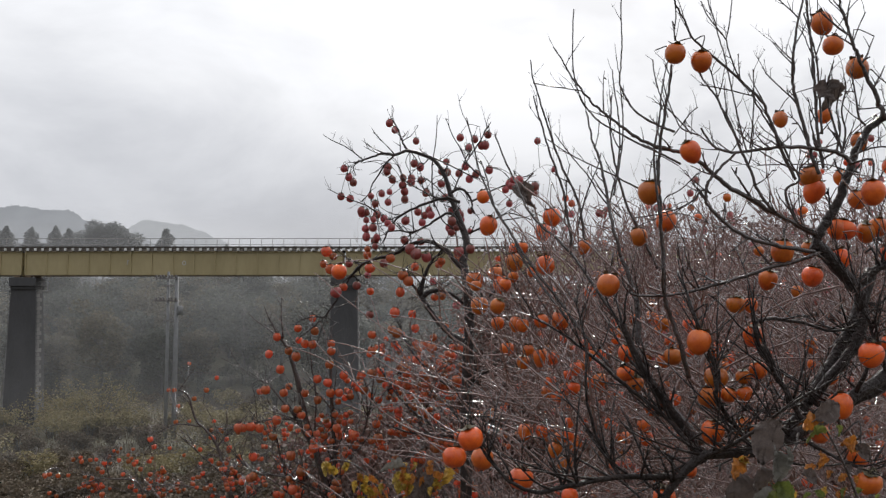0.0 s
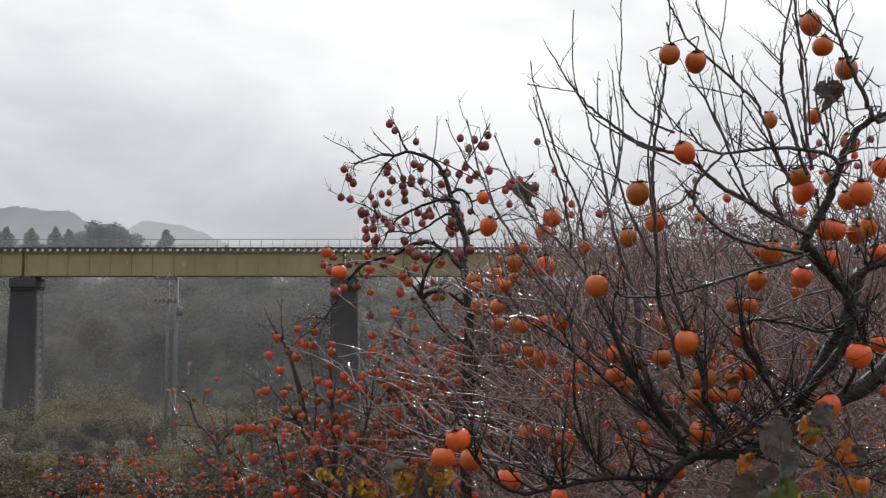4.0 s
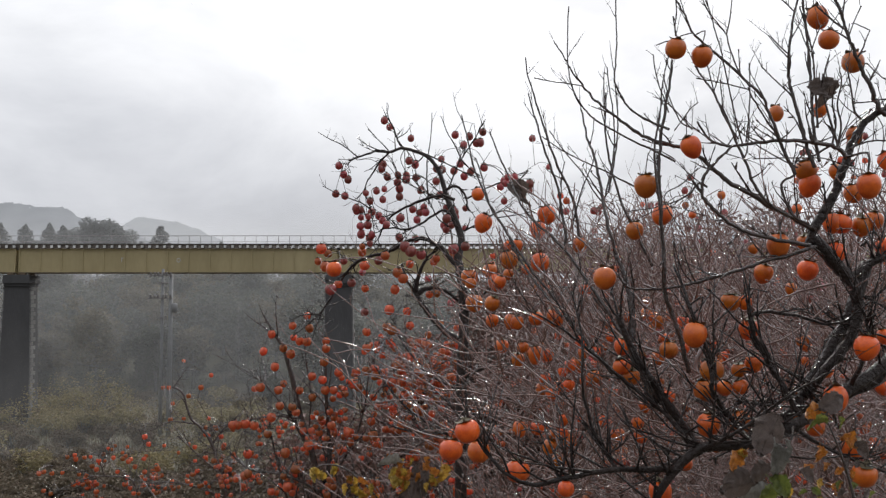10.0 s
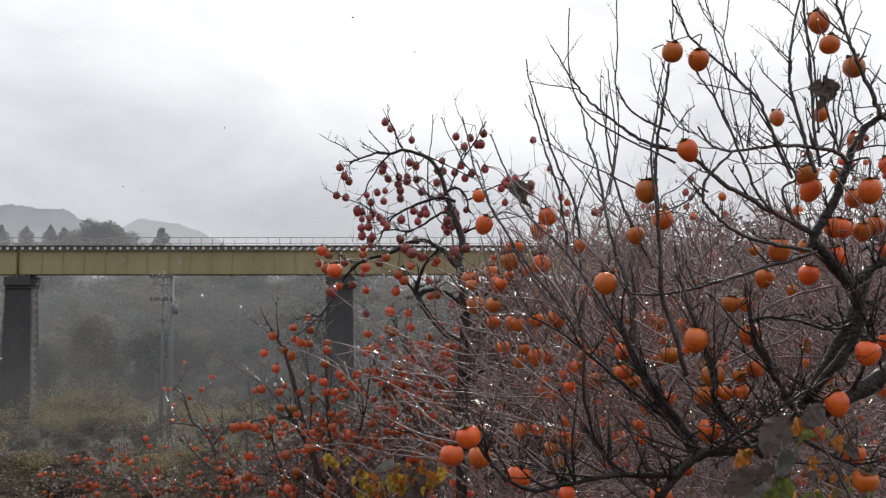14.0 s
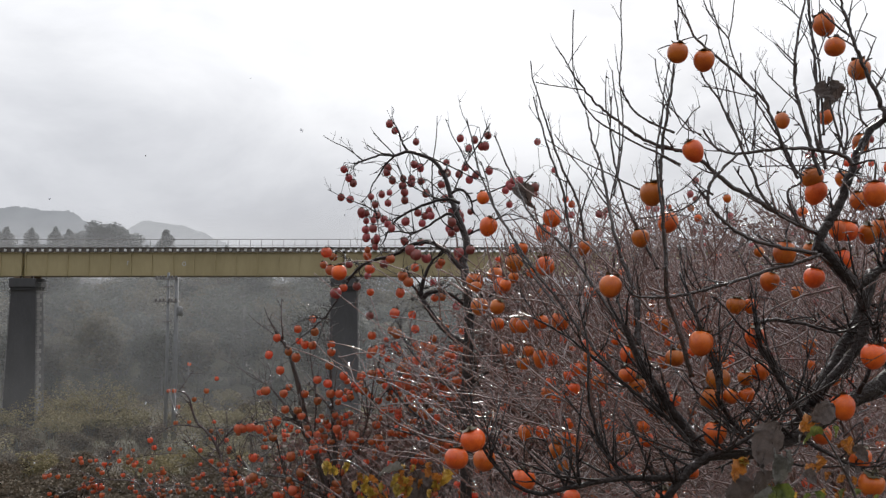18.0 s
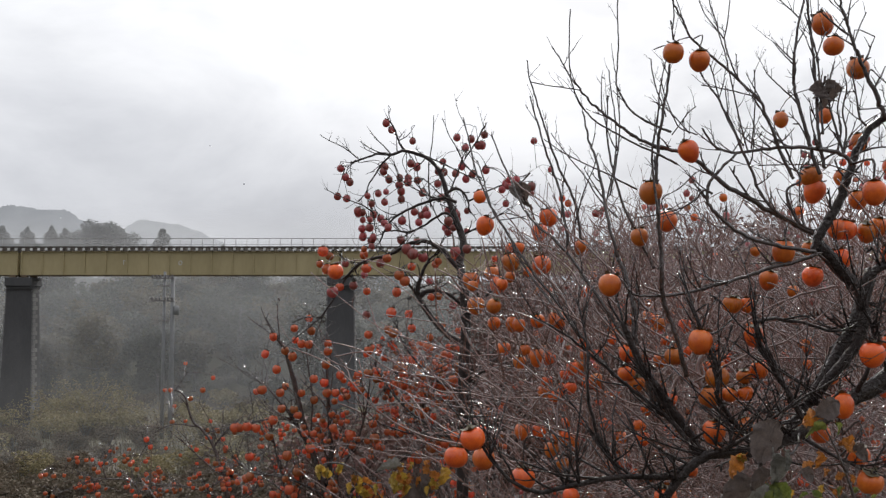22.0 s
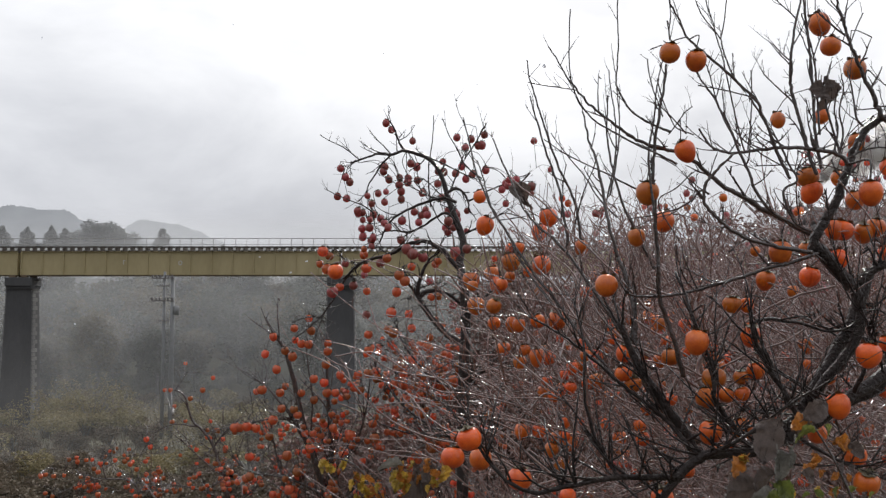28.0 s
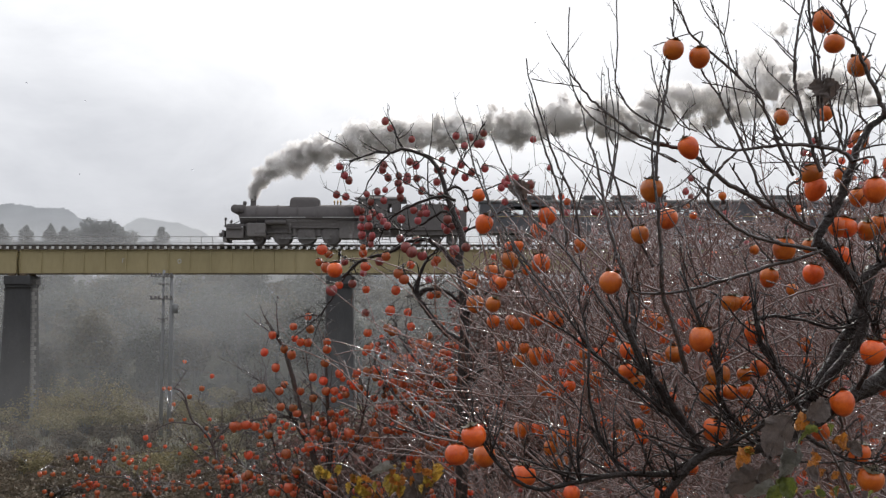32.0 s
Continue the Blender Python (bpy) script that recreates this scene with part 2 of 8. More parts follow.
GREEN_LEAF = material("green_leaf", (0.10, 0.14, 0.035), 0.42, second=(0.21, 0.22, 0.045), scale=18, spread=0.25, through_light=0.35, bump=0.3)
GREY_LEAF = material("underside_of_leaf", (0.23, 0.222, 0.205), 0.45, second=(0.13, 0.12, 0.10), scale=12, spread=0.2, through_light=0.15, bump=0.3)
YELLOW_LEAF = material("yellow_leaf", (0.55, 0.40, 0.06), 0.45, second=(0.36, 0.20, 0.04), scale=22, spread=0.25, through_light=0.4, bump=0.3)
ORANGE_LEAF = material("orange_leaf", (0.55, 0.22, 0.03), 0.45, second=(0.30, 0.10, 0.03), scale=20, through_light=0.35, bump=0.3)
GIRDER = material("ochre_girder_paint", (0.45, 0.375, 0.21), 0.55, second=(0.345, 0.285, 0.15), scale=0.5, bump=0.15, bump_scale=8, low=0.3, high=0.7, streak=(1, 1, 0.35))
RUST = material("rusty_steel", (0.16, 0.115, 0.07), 0.7, second=(0.09, 0.06, 0.04), scale=3, bump=0.3)
RAIL = material("rail_steel", (0.16, 0.13, 0.11), 0.4, 0.7, second=(0.10, 0.07, 0.05), scale=6)
SLEEPER = material("sleeper_timber", (0.075, 0.062, 0.052), 0.8, second=(0.045, 0.038, 0.033), scale=5, spread=0.2)
GALVANISED = material("galvanised_steel", (0.30, 0.30, 0.30), 0.5, 0.4, second=(0.18, 0.17, 0.16), scale=5)
MASONRY = material("pier_masonry", (0.078, 0.077, 0.080), 0.8, second=(0.052, 0.051, 0.054), scale=0.9, bump=0.6, bump_scale=7, streak=(1, 1, 0.4))
# stone courses, with the lit side face put into their paler colour
QUOIN = material("dressed_stone", (0.19, 0.187, 0.184), 0.8, second=(0.12, 0.118, 0.116), scale=2, bump=0.5, spread=0.22)
CONCRETE = material("pole_concrete", (0.24, 0.243, 0.247), 0.75, second=(0.19, 0.192, 0.195), scale=3)
INSULATOR = material("insulator", (0.07, 0.06, 0.06), 0.3, second=(0.16, 0.15, 0.15), scale=8)
SOIL = material("valley_ground", (0.068, 0.050, 0.037), 0.95, second=(0.060, 0.062, 0.034), scale=0.10, bump=0.6, bump_scale=2.5)
GRASS = material("withered_grass", (0.105, 0.083, 0.045), 0.8, second=(0.060, 0.048, 0.032), scale=0.15, spread=0.35, island=True, through_light=0.25)
SCRUB_BROWN = material("brown_scrub", (0.125, 0.092, 0.07), 0.8, second=(0.115, 0.098, 0.062), scale=0.5, spread=0.3, island=True, through_light=0.2)
SCRUB_GREEN = material("yellow_green_scrub", (0.225, 0.195, 0.10), 0.75, second=(0.185, 0.155, 0.092), scale=0.6, spread=0.35, island=True, through_light=0.25)
THICKET = material("red_brown_thicket", (0.15, 0.085, 0.07), 0.6, second=(0.105, 0.062, 0.053), scale=2, spread=0.35, island=True, through_light=0.2)
# drizzle haze put into these base colours: paler and greyer than leaf and bark
WOOD_BROWN = material("hazed_autumn_foliage", (0.135, 0.118, 0.088), 0.9, second=(0.105, 0.098, 0.072), scale=0.3, spread=0.24, island=True, through_light=0.4)
WOOD_GREY = material("hazed_grey_foliage", (0.100, 0.106, 0.094), 0.9, second=(0.082, 0.088, 0.074), scale=0.3, spread=0.22, island=True, through_light=0.4)
CEDAR = material("hazed_cedar_foliage", (0.20, 0.21, 0.21), 0.9, second=(0.16, 0.17, 0.17), scale=0.3, spread=0.12, island=True, through_light=0.4)
TRUNK = material("hazed_forest_bark", (0.15, 0.148, 0.145), 0.9, second=(0.115, 0.112, 0.11), scale=2)
# black lifted to grey: haze before the train put into the colour
LOCO = material("hazed_locomotive_black", (0.150, 0.138, 0.138), 0.8, 0.0, second=(0.175, 0.162, 0.160), scale=2.5, bump=0.1, bump_scale=30, specular=0.15)
LOCO_FRAME = material("hazed_oily_steel", (0.20, 0.185, 0.183), 0.8, 0.0, second=(0.24, 0.225, 0.22), scale=5, specular=0.2)
EDGE_WHITE = material("white_edge_paint", (0.62, 0.62, 0.60), 0.5, second=(0.45, 0.45, 0.44), scale=4)
# for added plates whose white imitates the bright dots under the rail
BRIGHT_DOT = material("white_dot_paint", (0.80, 0.80, 0.79), 0.5, second=(0.62, 0.62, 0.61), scale=6, spread=0.2)
BRASS = material("brass", (0.55, 0.38, 0.12), 0.35, 0.9, second=(0.4, 0.26, 0.08), scale=8)
# dark blue raised towards grey, the drizzle's haze included in the paint
COACH = material("hazed_blue_coach_paint", (0.070, 0.072, 0.084), 0.4, second=(0.085, 0.085, 0.095), scale=1.2, coat=0.3)
COACH_ROOF = material("coach_roof", (0.090, 0.090, 0.092), 0.6, second=(0.06, 0.06, 0.06), scale=2)
BAND = material("gold_band_paint", (0.42, 0.34, 0.16), 0.4, second=(0.34, 0.27, 0.12), scale=3)
FLAKE = material("snowflake", (0.90, 0.91, 0.93), 0.8, second=(0.86, 0.87, 0.90), scale=200, through_light=0.94)


def glass_material():
    m = bpy.data.materials.new("window_glass")
    m.use_nodes = True
    b = m.node_tree.nodes["Principled BSDF"]
    b.inputs["Base Color"].default_value = (0.92, 0.95, 0.95, 1)
    b.inputs["Transmission Weight"].default_value, b.inputs["Roughness"].default_value = 1.0, 0.02
    b.inputs["IOR"].default_value = 1.05
    return m


def vapour_material(name, colour, scale, share):
    """Flecks of smoke or wet snow: lit from the front and through; share: the part of light let through."""
    m = bpy.data.materials.new(name)
    m.use_nodes = True
    nodes, links = m.node_tree.nodes, m.node_tree.links
    nodes.remove(nodes["Principled BSDF"])
    tc = nodes.new("ShaderNodeTexCoord")
    no = nodes.new("ShaderNodeTexNoise")
    no.inputs["Scale"].default_value, no.inputs["Detail"].default_value = scale, 4
    links.new(tc.outputs["Object"], no.inputs["Vector"])
    mix = nodes.new("ShaderNodeMix")
    mix.data_type = "RGBA"
    mix.inputs["A"].default_value, mix.inputs["B"].default_value = (*(c * 0.97 for c in colour), 1), (*(min(c * 1.03, 0.95) for c in colour), 1)
    links.new(no.outputs["Fac"], mix.inputs["Factor"])
    di, tr, body = nodes.new("ShaderNodeBsdfDiffuse"), nodes.new("ShaderNodeBsdfTranslucent"), nodes.new("ShaderNodeMixShader")
    body.inputs["Fac"].default_value = share
    for sh, k in ((di, 1), (tr, 2)):
        links.new(mix.outputs["Result"], sh.inputs["Color"])
        links.new(sh.outputs[0], body.inputs[k])
    links.new(body.outputs[0], nodes["Material Output"].inputs["Surface"])
    return m


def mist_material(name, colour, thin, dense, fade=None):
    """A thin veil of lit vapour, uneven by noise, denser towards its -x end; fade: heights between which it thins out."""
    m = bpy.data.materials.new(name)
    m.use_nodes = True
    nodes, links = m.node_tree.nodes, m.node_tree.links
    nodes.remove(nodes["Principled BSDF"])
    tc = nodes.new("ShaderNodeTexCoord")
    no = nodes.new("ShaderNodeTexNoise")
    no.inputs["Scale"].default_value, no.inputs["Detail"].default_value = 0.035, 6
    links.new(tc.outputs["Object"], no.inputs["Vector"])
    mr = nodes.new("ShaderNodeMapRange")
    mr.inputs["From Min"].default_value, mr.inputs["From Max"].default_value = 0.32, 0.68
    mr.inputs["To Min"].default_value, mr.inputs["To Max"].default_value = thin, dense
    links.new(no.outputs["Fac"], mr.inputs["Value"])
    sp = nodes.new("ShaderNodeSeparateXYZ")
    links.new(tc.outputs["Object"], sp.inputs[0])
    gr = nodes.new("ShaderNodeMapRange")
    gr.inputs["From Min"].default_value, gr.inputs["From Max"].default_value = -75, 75
    gr.inputs["To Min"].default_value, gr.inputs["To Max"].default_value = 1.5, 0.5
    links.new(sp.outputs["X"], gr.inputs["Value"])
    mu = nodes.new("ShaderNodeMath")
    mu.operation = "MULTIPLY"
    links.new(mr.outputs[0], mu.inputs[0])
    links.new(gr.outputs[0], mu.inputs[1])
    if fade:
        top, whole = nodes.new("ShaderNodeMapRange"), mu
        top.interpolation_type = "SMOOTHSTEP"
        top.inputs["From Min"].default_value, top.inputs["From Max"].default_value = fade
        top.inputs["To Min"].default_value, top.inputs["To Max"].default_value = 1, 0
        links.new(sp.outputs["Z"], top.inputs["Value"])
        mu = nodes.new("ShaderNodeMath")
        mu.operation = "MULTIPLY"
        links.new(whole.outputs[0], mu.inputs[0])
        links.new(top.outputs[0], mu.inputs[1])
    di, tr, cl = nodes.new("ShaderNodeBsdfDiffuse"), nodes.new("ShaderNodeBsdfTranslucent"), nodes.new("ShaderNodeBsdfTransparent")
    di.inputs["Color"].default_value, tr.inputs["Color"].default_value = (*colour, 1), (*colour, 1)
    body, veil = nodes.new("ShaderNodeMixShader"), nodes.new("ShaderNodeMixShader")
    body.inputs["Fac"].default_value = 0.55
    links.new(di.outputs[0], body.inputs[1])
    links.new(tr.outputs[0], body.inputs[2])
    links.new(mu.outputs[0], veil.inputs["Fac"])
    links.new(cl.outputs[0], veil.inputs[1])
    links.new(body.outputs[0], veil.inputs[2])
    links.new(veil.outputs[0], nodes["Material Output"].inputs["Surface"])
    return m


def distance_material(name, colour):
    """The far hills as a glowing backdrop, the drizzle's haze put into its colour."""
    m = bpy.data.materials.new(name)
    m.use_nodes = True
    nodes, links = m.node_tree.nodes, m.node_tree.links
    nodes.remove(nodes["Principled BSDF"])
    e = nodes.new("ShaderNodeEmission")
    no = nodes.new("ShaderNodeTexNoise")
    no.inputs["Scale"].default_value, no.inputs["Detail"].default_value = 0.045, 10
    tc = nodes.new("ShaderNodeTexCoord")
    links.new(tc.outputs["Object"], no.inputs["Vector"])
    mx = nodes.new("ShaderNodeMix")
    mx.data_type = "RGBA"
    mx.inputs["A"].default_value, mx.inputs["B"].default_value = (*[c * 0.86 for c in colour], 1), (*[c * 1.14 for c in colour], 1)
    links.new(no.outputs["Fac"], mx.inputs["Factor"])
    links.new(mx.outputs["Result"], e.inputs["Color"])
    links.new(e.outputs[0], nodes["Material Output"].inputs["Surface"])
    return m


scene.cycles.transparent_max_bounces = 24
GLASS = glass_material()
SMOKE = vapour_material("coal_smoke", (0.96, 0.935, 0.92), 2.2, 0.84)
MIST = mist_material("drizzle_mist", (0.70, 0.72, 0.75), 0.06, 0.108)
FAR_MIST = mist_material("far_drizzle_mist", (0.70, 0.71, 0.73), 0.17, 0.26, (11.5, 18.5))
LOW_MIST = mist_material("low_drizzle_mist", (0.70, 0.71, 0.72), 0.035, 0.075, (-5.5, 3.0))
# both hills glow; their pale grey is mist put into the colour
NEAR_HILL, FAR_HILL = distance_material("haze_painted_hill", (0.33, 0.345, 0.37)), distance_material("paler_haze_painted_hill", (0.43, 0.445, 0.47))


# ---- mesh helpers ----
class Shape:
    """Vertices and faces gathered for one mesh."""

    def __init__(self):
        self.v, self.f, self.m = [], [], []

    def add(self, verts, faces, mi=0):
        k = len(self.v)
        self.v.extend(verts)
        self.f.extend([tuple(i + k for i in f) for f in faces])
        self.m.extend([mi] * len(faces))

    def tube(self, pts, radii, n=6, mi=0, cap=True):
        pts = [Vector(p) for p in pts]
        verts, faces = [], []
        side = None
        for i, p in enumerate(pts):
            d = (pts[min(i + 1, len(pts) - 1)] - pts[max(i - 1, 0)]).normalized()
            if side is None:
                side = d.orthogonal().normalized()
            side = (side - d * side.dot(d)).normalized()
            up = d.cross(side)
            for j in range(n):
                a = math.tau * j / n
                verts.append(tuple(p + (side * math.cos(a) + up * math.sin(a)) * radii[i]))
        for i in range(len(pts) - 1):
            for j in range(n):
                faces.append((i * n + j, i * n + (j + 1) % n, (i + 1) * n + (j + 1) % n, (i + 1) * n + j))
        if cap:
            faces.append(tuple(range(n))[::-1])
            faces.append(tuple((len(pts) - 1) * n + j for j in range(n)))
        self.add(verts, faces, mi)

    def box(self, x0, y0, z0, x1, y1, z1, mi=0):
        c = [(x, y, z) for z in (z0, z1) for x, y in ((x0, y0), (x1, y0), (x1, y1), (x0, y1))]
        self.add(c, [(3, 2, 1, 0), (4, 5, 6, 7), (0, 1, 5, 4), (1, 2, 6, 5), (2, 3, 7, 6), (3, 0, 4, 7)], mi)

    def rod(self, a, b, r, n=8, mi=0):
        self.tube([a, b], [r, r], n, mi)

    def lathe(self, profile, n=16, axis="z", at=(0, 0, 0), mi=0):
        """profile: (radius, height) from one end to the other."""
        verts, faces = [], []
        for r, h in profile:
            for j in range(n):
                a = math.tau * j / n
                c, s = r * math.cos(a), r * math.sin(a)
                q = {"z": (c, s, h), "y": (c, h, s), "x": (h, c, s)}[axis]
                verts.append((q[0] + at[0], q[1] + at[1], q[2] + at[2]))
        for i in range(len(profile) - 1):
            for j in range(n):
                faces.append((i * n + j, i * n + (j + 1) % n, (i + 1) * n + (j + 1) % n, (i + 1) * n + j))
        faces.append(tuple(range(n))[::-1])
        faces.append(tuple((len(profile) - 1) * n + j for j in range(n)))
        self.add(verts, faces, mi)

    def mesh(self, name, *mats, smooth=True):
        me = bpy.data.meshes.new(name)
        me.from_pydata(self.v, [], self.f)
        for m in mats:
            me.materials.append(m)
        if len(mats) > 1:
            me.polygons.foreach_set("material_index", self.m)
        me.polygons.foreach_set("use_smooth", [smooth] * len(me.polygons))
        me.validate()
        return me


def rounded(me, width=0.01, segments=2):
    """Bevel and clean the edges of a mesh."""
    bm = bmesh.new()
    bm.from_mesh(me)
    bmesh.ops.recalc_face_normals(bm, faces=bm.faces)
    sharp = [e for e in bm.edges if len(e.link_faces) == 2 and e.calc_face_angle(0) > 0.6]
    bmesh.ops.bevel(bm, geom=sharp, offset=width, segments=segments, affect="EDGES", profile=0.6)
    bm.to_mesh(me)
    bm.free()
    return me


def part(name, me, parent, label=""):
    ob = new(name, me)
    ob.parent = parent
    if label:
        ob["label"] = label
    return ob


def thing(name, at=(0, 0, 0), label="", category="", group="", kind=""):
    ob = new(name)
    ob.location = at
    ob.empty_display_size = 0.2
    return tagged(ob, label, category, group, kind)


def spline(pts, step=6):
    """A smooth line through the points."""
    pts = [Vector(p) for p in pts]
    out = []
    for i in range(len(pts) - 1):
        a, b, c, d = pts[max(i - 1, 0)], pts[i], pts[i + 1], pts[min(i + 2, len(pts) - 1)]
        for k in range(step):
            t = k / step
            out.append(0.5 * ((2 * b) + (c - a) * t + (2 * a - 5 * b + 4 * c - d) * t * t + (3 * b - a - 3 * c + d) * t ** 3))
    out.append(pts[-1])
    return out


def smoothstep(a, b, x):
    t = min(max((x - a) / (b - a), 0), 1)
    return t * t * (3 - 2 * t)


# ---- ground and distance ----
PROFILE = ((-400, 6), (-60, 2), (-4, 0.25), (0.9, 0), (3, -0.9), (7, -2.6), (15, -4.3), (30, -5.8), (55, -6.8), (78, -7.1), (94, -6.8),
           (112, -3.8), (150, 1.2), (190, 2.5), (300, 2), (700, 4), (5000, 5))


def ground_height(x, y):
    for (y0, z0), (y1, z1) in zip(PROFILE, PROFILE[1:]):
        if y <= y1:
            z = z0 + (z1 - z0) * (y - y0) / (y1 - y0)
            break
    else:
        z = PROFILE[-1][1]
    if y > 20:
        z += 0.5 * noise.noise((x * 0.05, y * 0.05, 3)) * smoothstep(20, 40, y)
    if y > 95:
        z -= 2.2 * smoothstep(-20, 15, x) * smoothstep(95, 150, y)
    bank = max(smoothstep(43, 48, x), smoothstep(-62, -67, x))
    if bank:
        side = 1 - smoothstep(2.6, 22, abs(y - 79))
        z = z + (7.2 - z) * bank * side
    return z


def build_ground():
    xs = sorted({*range(-100, 101, 4), *range(-1600, 1601, 100), *range(100, 520, 20), *(a * 0.8 for a in range(-15, 16))})
    ys = sorted({*range(-60, 20, 1), *range(20, 200, 4), *range(200, 700, 50), *range(700, 4001, 300), -400, -200, -100})
    s = Shape()
    verts = [(x, y, ground_height(x, y)) for y in ys for x in xs]
    n = len(xs)
    s.add(verts, [(j * n + i, j * n + i + 1, (j + 1) * n + i + 1, (j + 1) * n + i) for j in range(len(ys) - 1) for i in range(n - 1)])
    tagged(new("ground", s.mesh("ground", SOIL)), "sloping valley ground with dark soil and withered growth", "ground", kind="structure")


build_ground()


def ridge(name, mat, y, heights, depth, seed, label):
    """A wooded far hill: heights along x, with an uneven tree line."""
    s = Shape()
    rng = random.Random(seed)
    x0, x1 = heights[0][0], heights[-1][0]
    n = 620
    rows = []
    for i in range(n + 1):
        x = x0 + (x1 - x0) * i / n
        for (a, za), (b, zb) in zip(heights, heights[1:]):
            if x <= b:
                t = (x - a) / (b - a)
                z = za + (zb - za) * (t * t * (3 - 2 * t))
                break
        z += 3.2 * noise.noise((x * 0.035, seed, 0)) + 1.6 * noise.noise((x * 0.15, seed, 5)) + 1.3 * noise.noise((x * 0.4, seed, 9)) + 1.6 * rng.random() ** 3
        rows.append((x, z))
    verts, faces = [], []
    for x, z in rows:
        verts += [(x, y, z), (x, y - depth * 0.45, z * 0.55), (x, y - depth, -10), (x, y + depth, -10)]
    for i in range(n):
        k = i * 4
        faces += [(k + 1, k + 5, k + 4, k), (k + 2, k + 6, k + 5, k + 1), (k, k + 4, k + 7, k + 3)]
    s.add(verts, faces)
    tagged(new(name, s.mesh(name, mat)), label, "hill", kind="structure")


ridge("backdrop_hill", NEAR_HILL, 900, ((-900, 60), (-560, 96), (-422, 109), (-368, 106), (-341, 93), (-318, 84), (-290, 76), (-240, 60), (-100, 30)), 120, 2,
      "wooded hill behind the valley, mist painted as a grey glow")
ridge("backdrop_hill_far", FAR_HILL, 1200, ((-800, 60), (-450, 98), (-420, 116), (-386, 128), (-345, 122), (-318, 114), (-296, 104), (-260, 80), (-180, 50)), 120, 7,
      "hill further away, more mist painted as a paler glow")

# ---- bridge ----
FACE, TRACK, RAIL_TOP = 78.0, 78.95, 7.66  # near girder face, track's middle line, top of the rails
G_TOP, G_LOW = 7.22, 5.24
JOINTS = (-61.4, -35.3, -8.8, 17.5, 43.8)


def box_mesh(name, mat, x0, y0, z0, x1, y1, z1, bevel=0.0):
    s = Shape()
    s.box(x0, y0, z0, x1, y1, z1)
    me = s.mesh(name, mat, smooth=False)
    return rounded(me, bevel) if bevel else me


def build_girder(a, b):
    g = thing("bridge_girder", ((a + b) / 2, TRACK, G_LOW), "ochre painted steel plate girder span of the railway bridge", "bridge girder", "girder spans")
    w = (b - a) / 2 - 0.12
    h = G_TOP - G_LOW
    for y in (FACE - TRACK + 0.12, TRACK - FACE - 0.12):
        part("web", box_mesh("web", GIRDER, -w, y - 0.01, 0.03, w, y + 0.01, h - 0.03), g)
        part("top_flange", box_mesh("top_flange", GIRDER, -w, y - 0.15, h - 0.03, w, y + 0.15, h, 0.006), g)
        part("bottom_flange", box_mesh("bottom_flange", RUST, -w, y - 0.16, 0, w, y + 0.16, 0.035, 0.006), g, "rust-stained bottom flange")
    stiff = box_mesh("stiffener", GIRDER, -0.035, -0.11, 0.035, 0.035, -0.003, h - 0.03)
    lap = box_mesh("splice_plate", GIRDER, -0.16, -0.019, 0.12, 0.16, -0.011, h - 0.12)
    n = 15
    for i in range(n + 1):
        x = -w + 0.05 + (2 * w - 0.1) * i / n
        ob = part("stiffener", stiff, g)
        ob.location = (x, FACE - TRACK + 0.112, 0)
        if i % 5 == 2:
            ob = part("splice_plate", lap, g)
            ob.location = (x + 0.9, FACE - TRACK + 0.12, 0)
    frame_mesh = box_mesh("cross_frame", RUST, -0.05, FACE - TRACK + 0.14, 0.2, 0.05, TRACK - FACE - 0.14, h - 0.25)
    for i in range(5):
        ob = part("cross_frame", frame_mesh, g)
        ob.location = (-w * 0.9 + 1.8 * w * i / 4, 0, 0)
    for x in (-w + 0.35, w - 0.35):
        for y in (FACE - TRACK + 0.12, TRACK - FACE - 0.12):
            part("bearing", box_mesh("bearing", RUST, x - 0.25, y - 0.2, -0.16, x + 0.25, y + 0.2, 0, 0.02), g, "rusty bearing block")
    return g


for left, right in zip(JOINTS, JOINTS[1:]):
    build_girder(left, right)


def girder_mark(x, z, kind):
    """A small faded painted mark on the web."""
    s = Shape()
    if kind == "ring":
        ring = [(x + 0.13 * math.cos(a), FACE + 0.095, z + 0.16 * math.sin(a)) for a in [math.tau * i / 14 for i in range(15)]]
        s.tube(ring, [0.035] * 15, 5)
    else:
        s.box(x - 0.03, FACE + 0.095, z - 0.2, x + 0.03, FACE + 0.108, z + 0.14)
        s.box(x, FACE + 0.095, z + 0.08, x + 0.14, FACE + 0.108, z + 0.14)
    tagged(new("painted_mark", s.mesh("painted_mark", EDGE_WHITE)), "small faded white mark painted on the ochre girder", "mark")


girder_mark(-22.0, 6.27, "ring")
girder_mark(-26.7, 6.35, "tick")


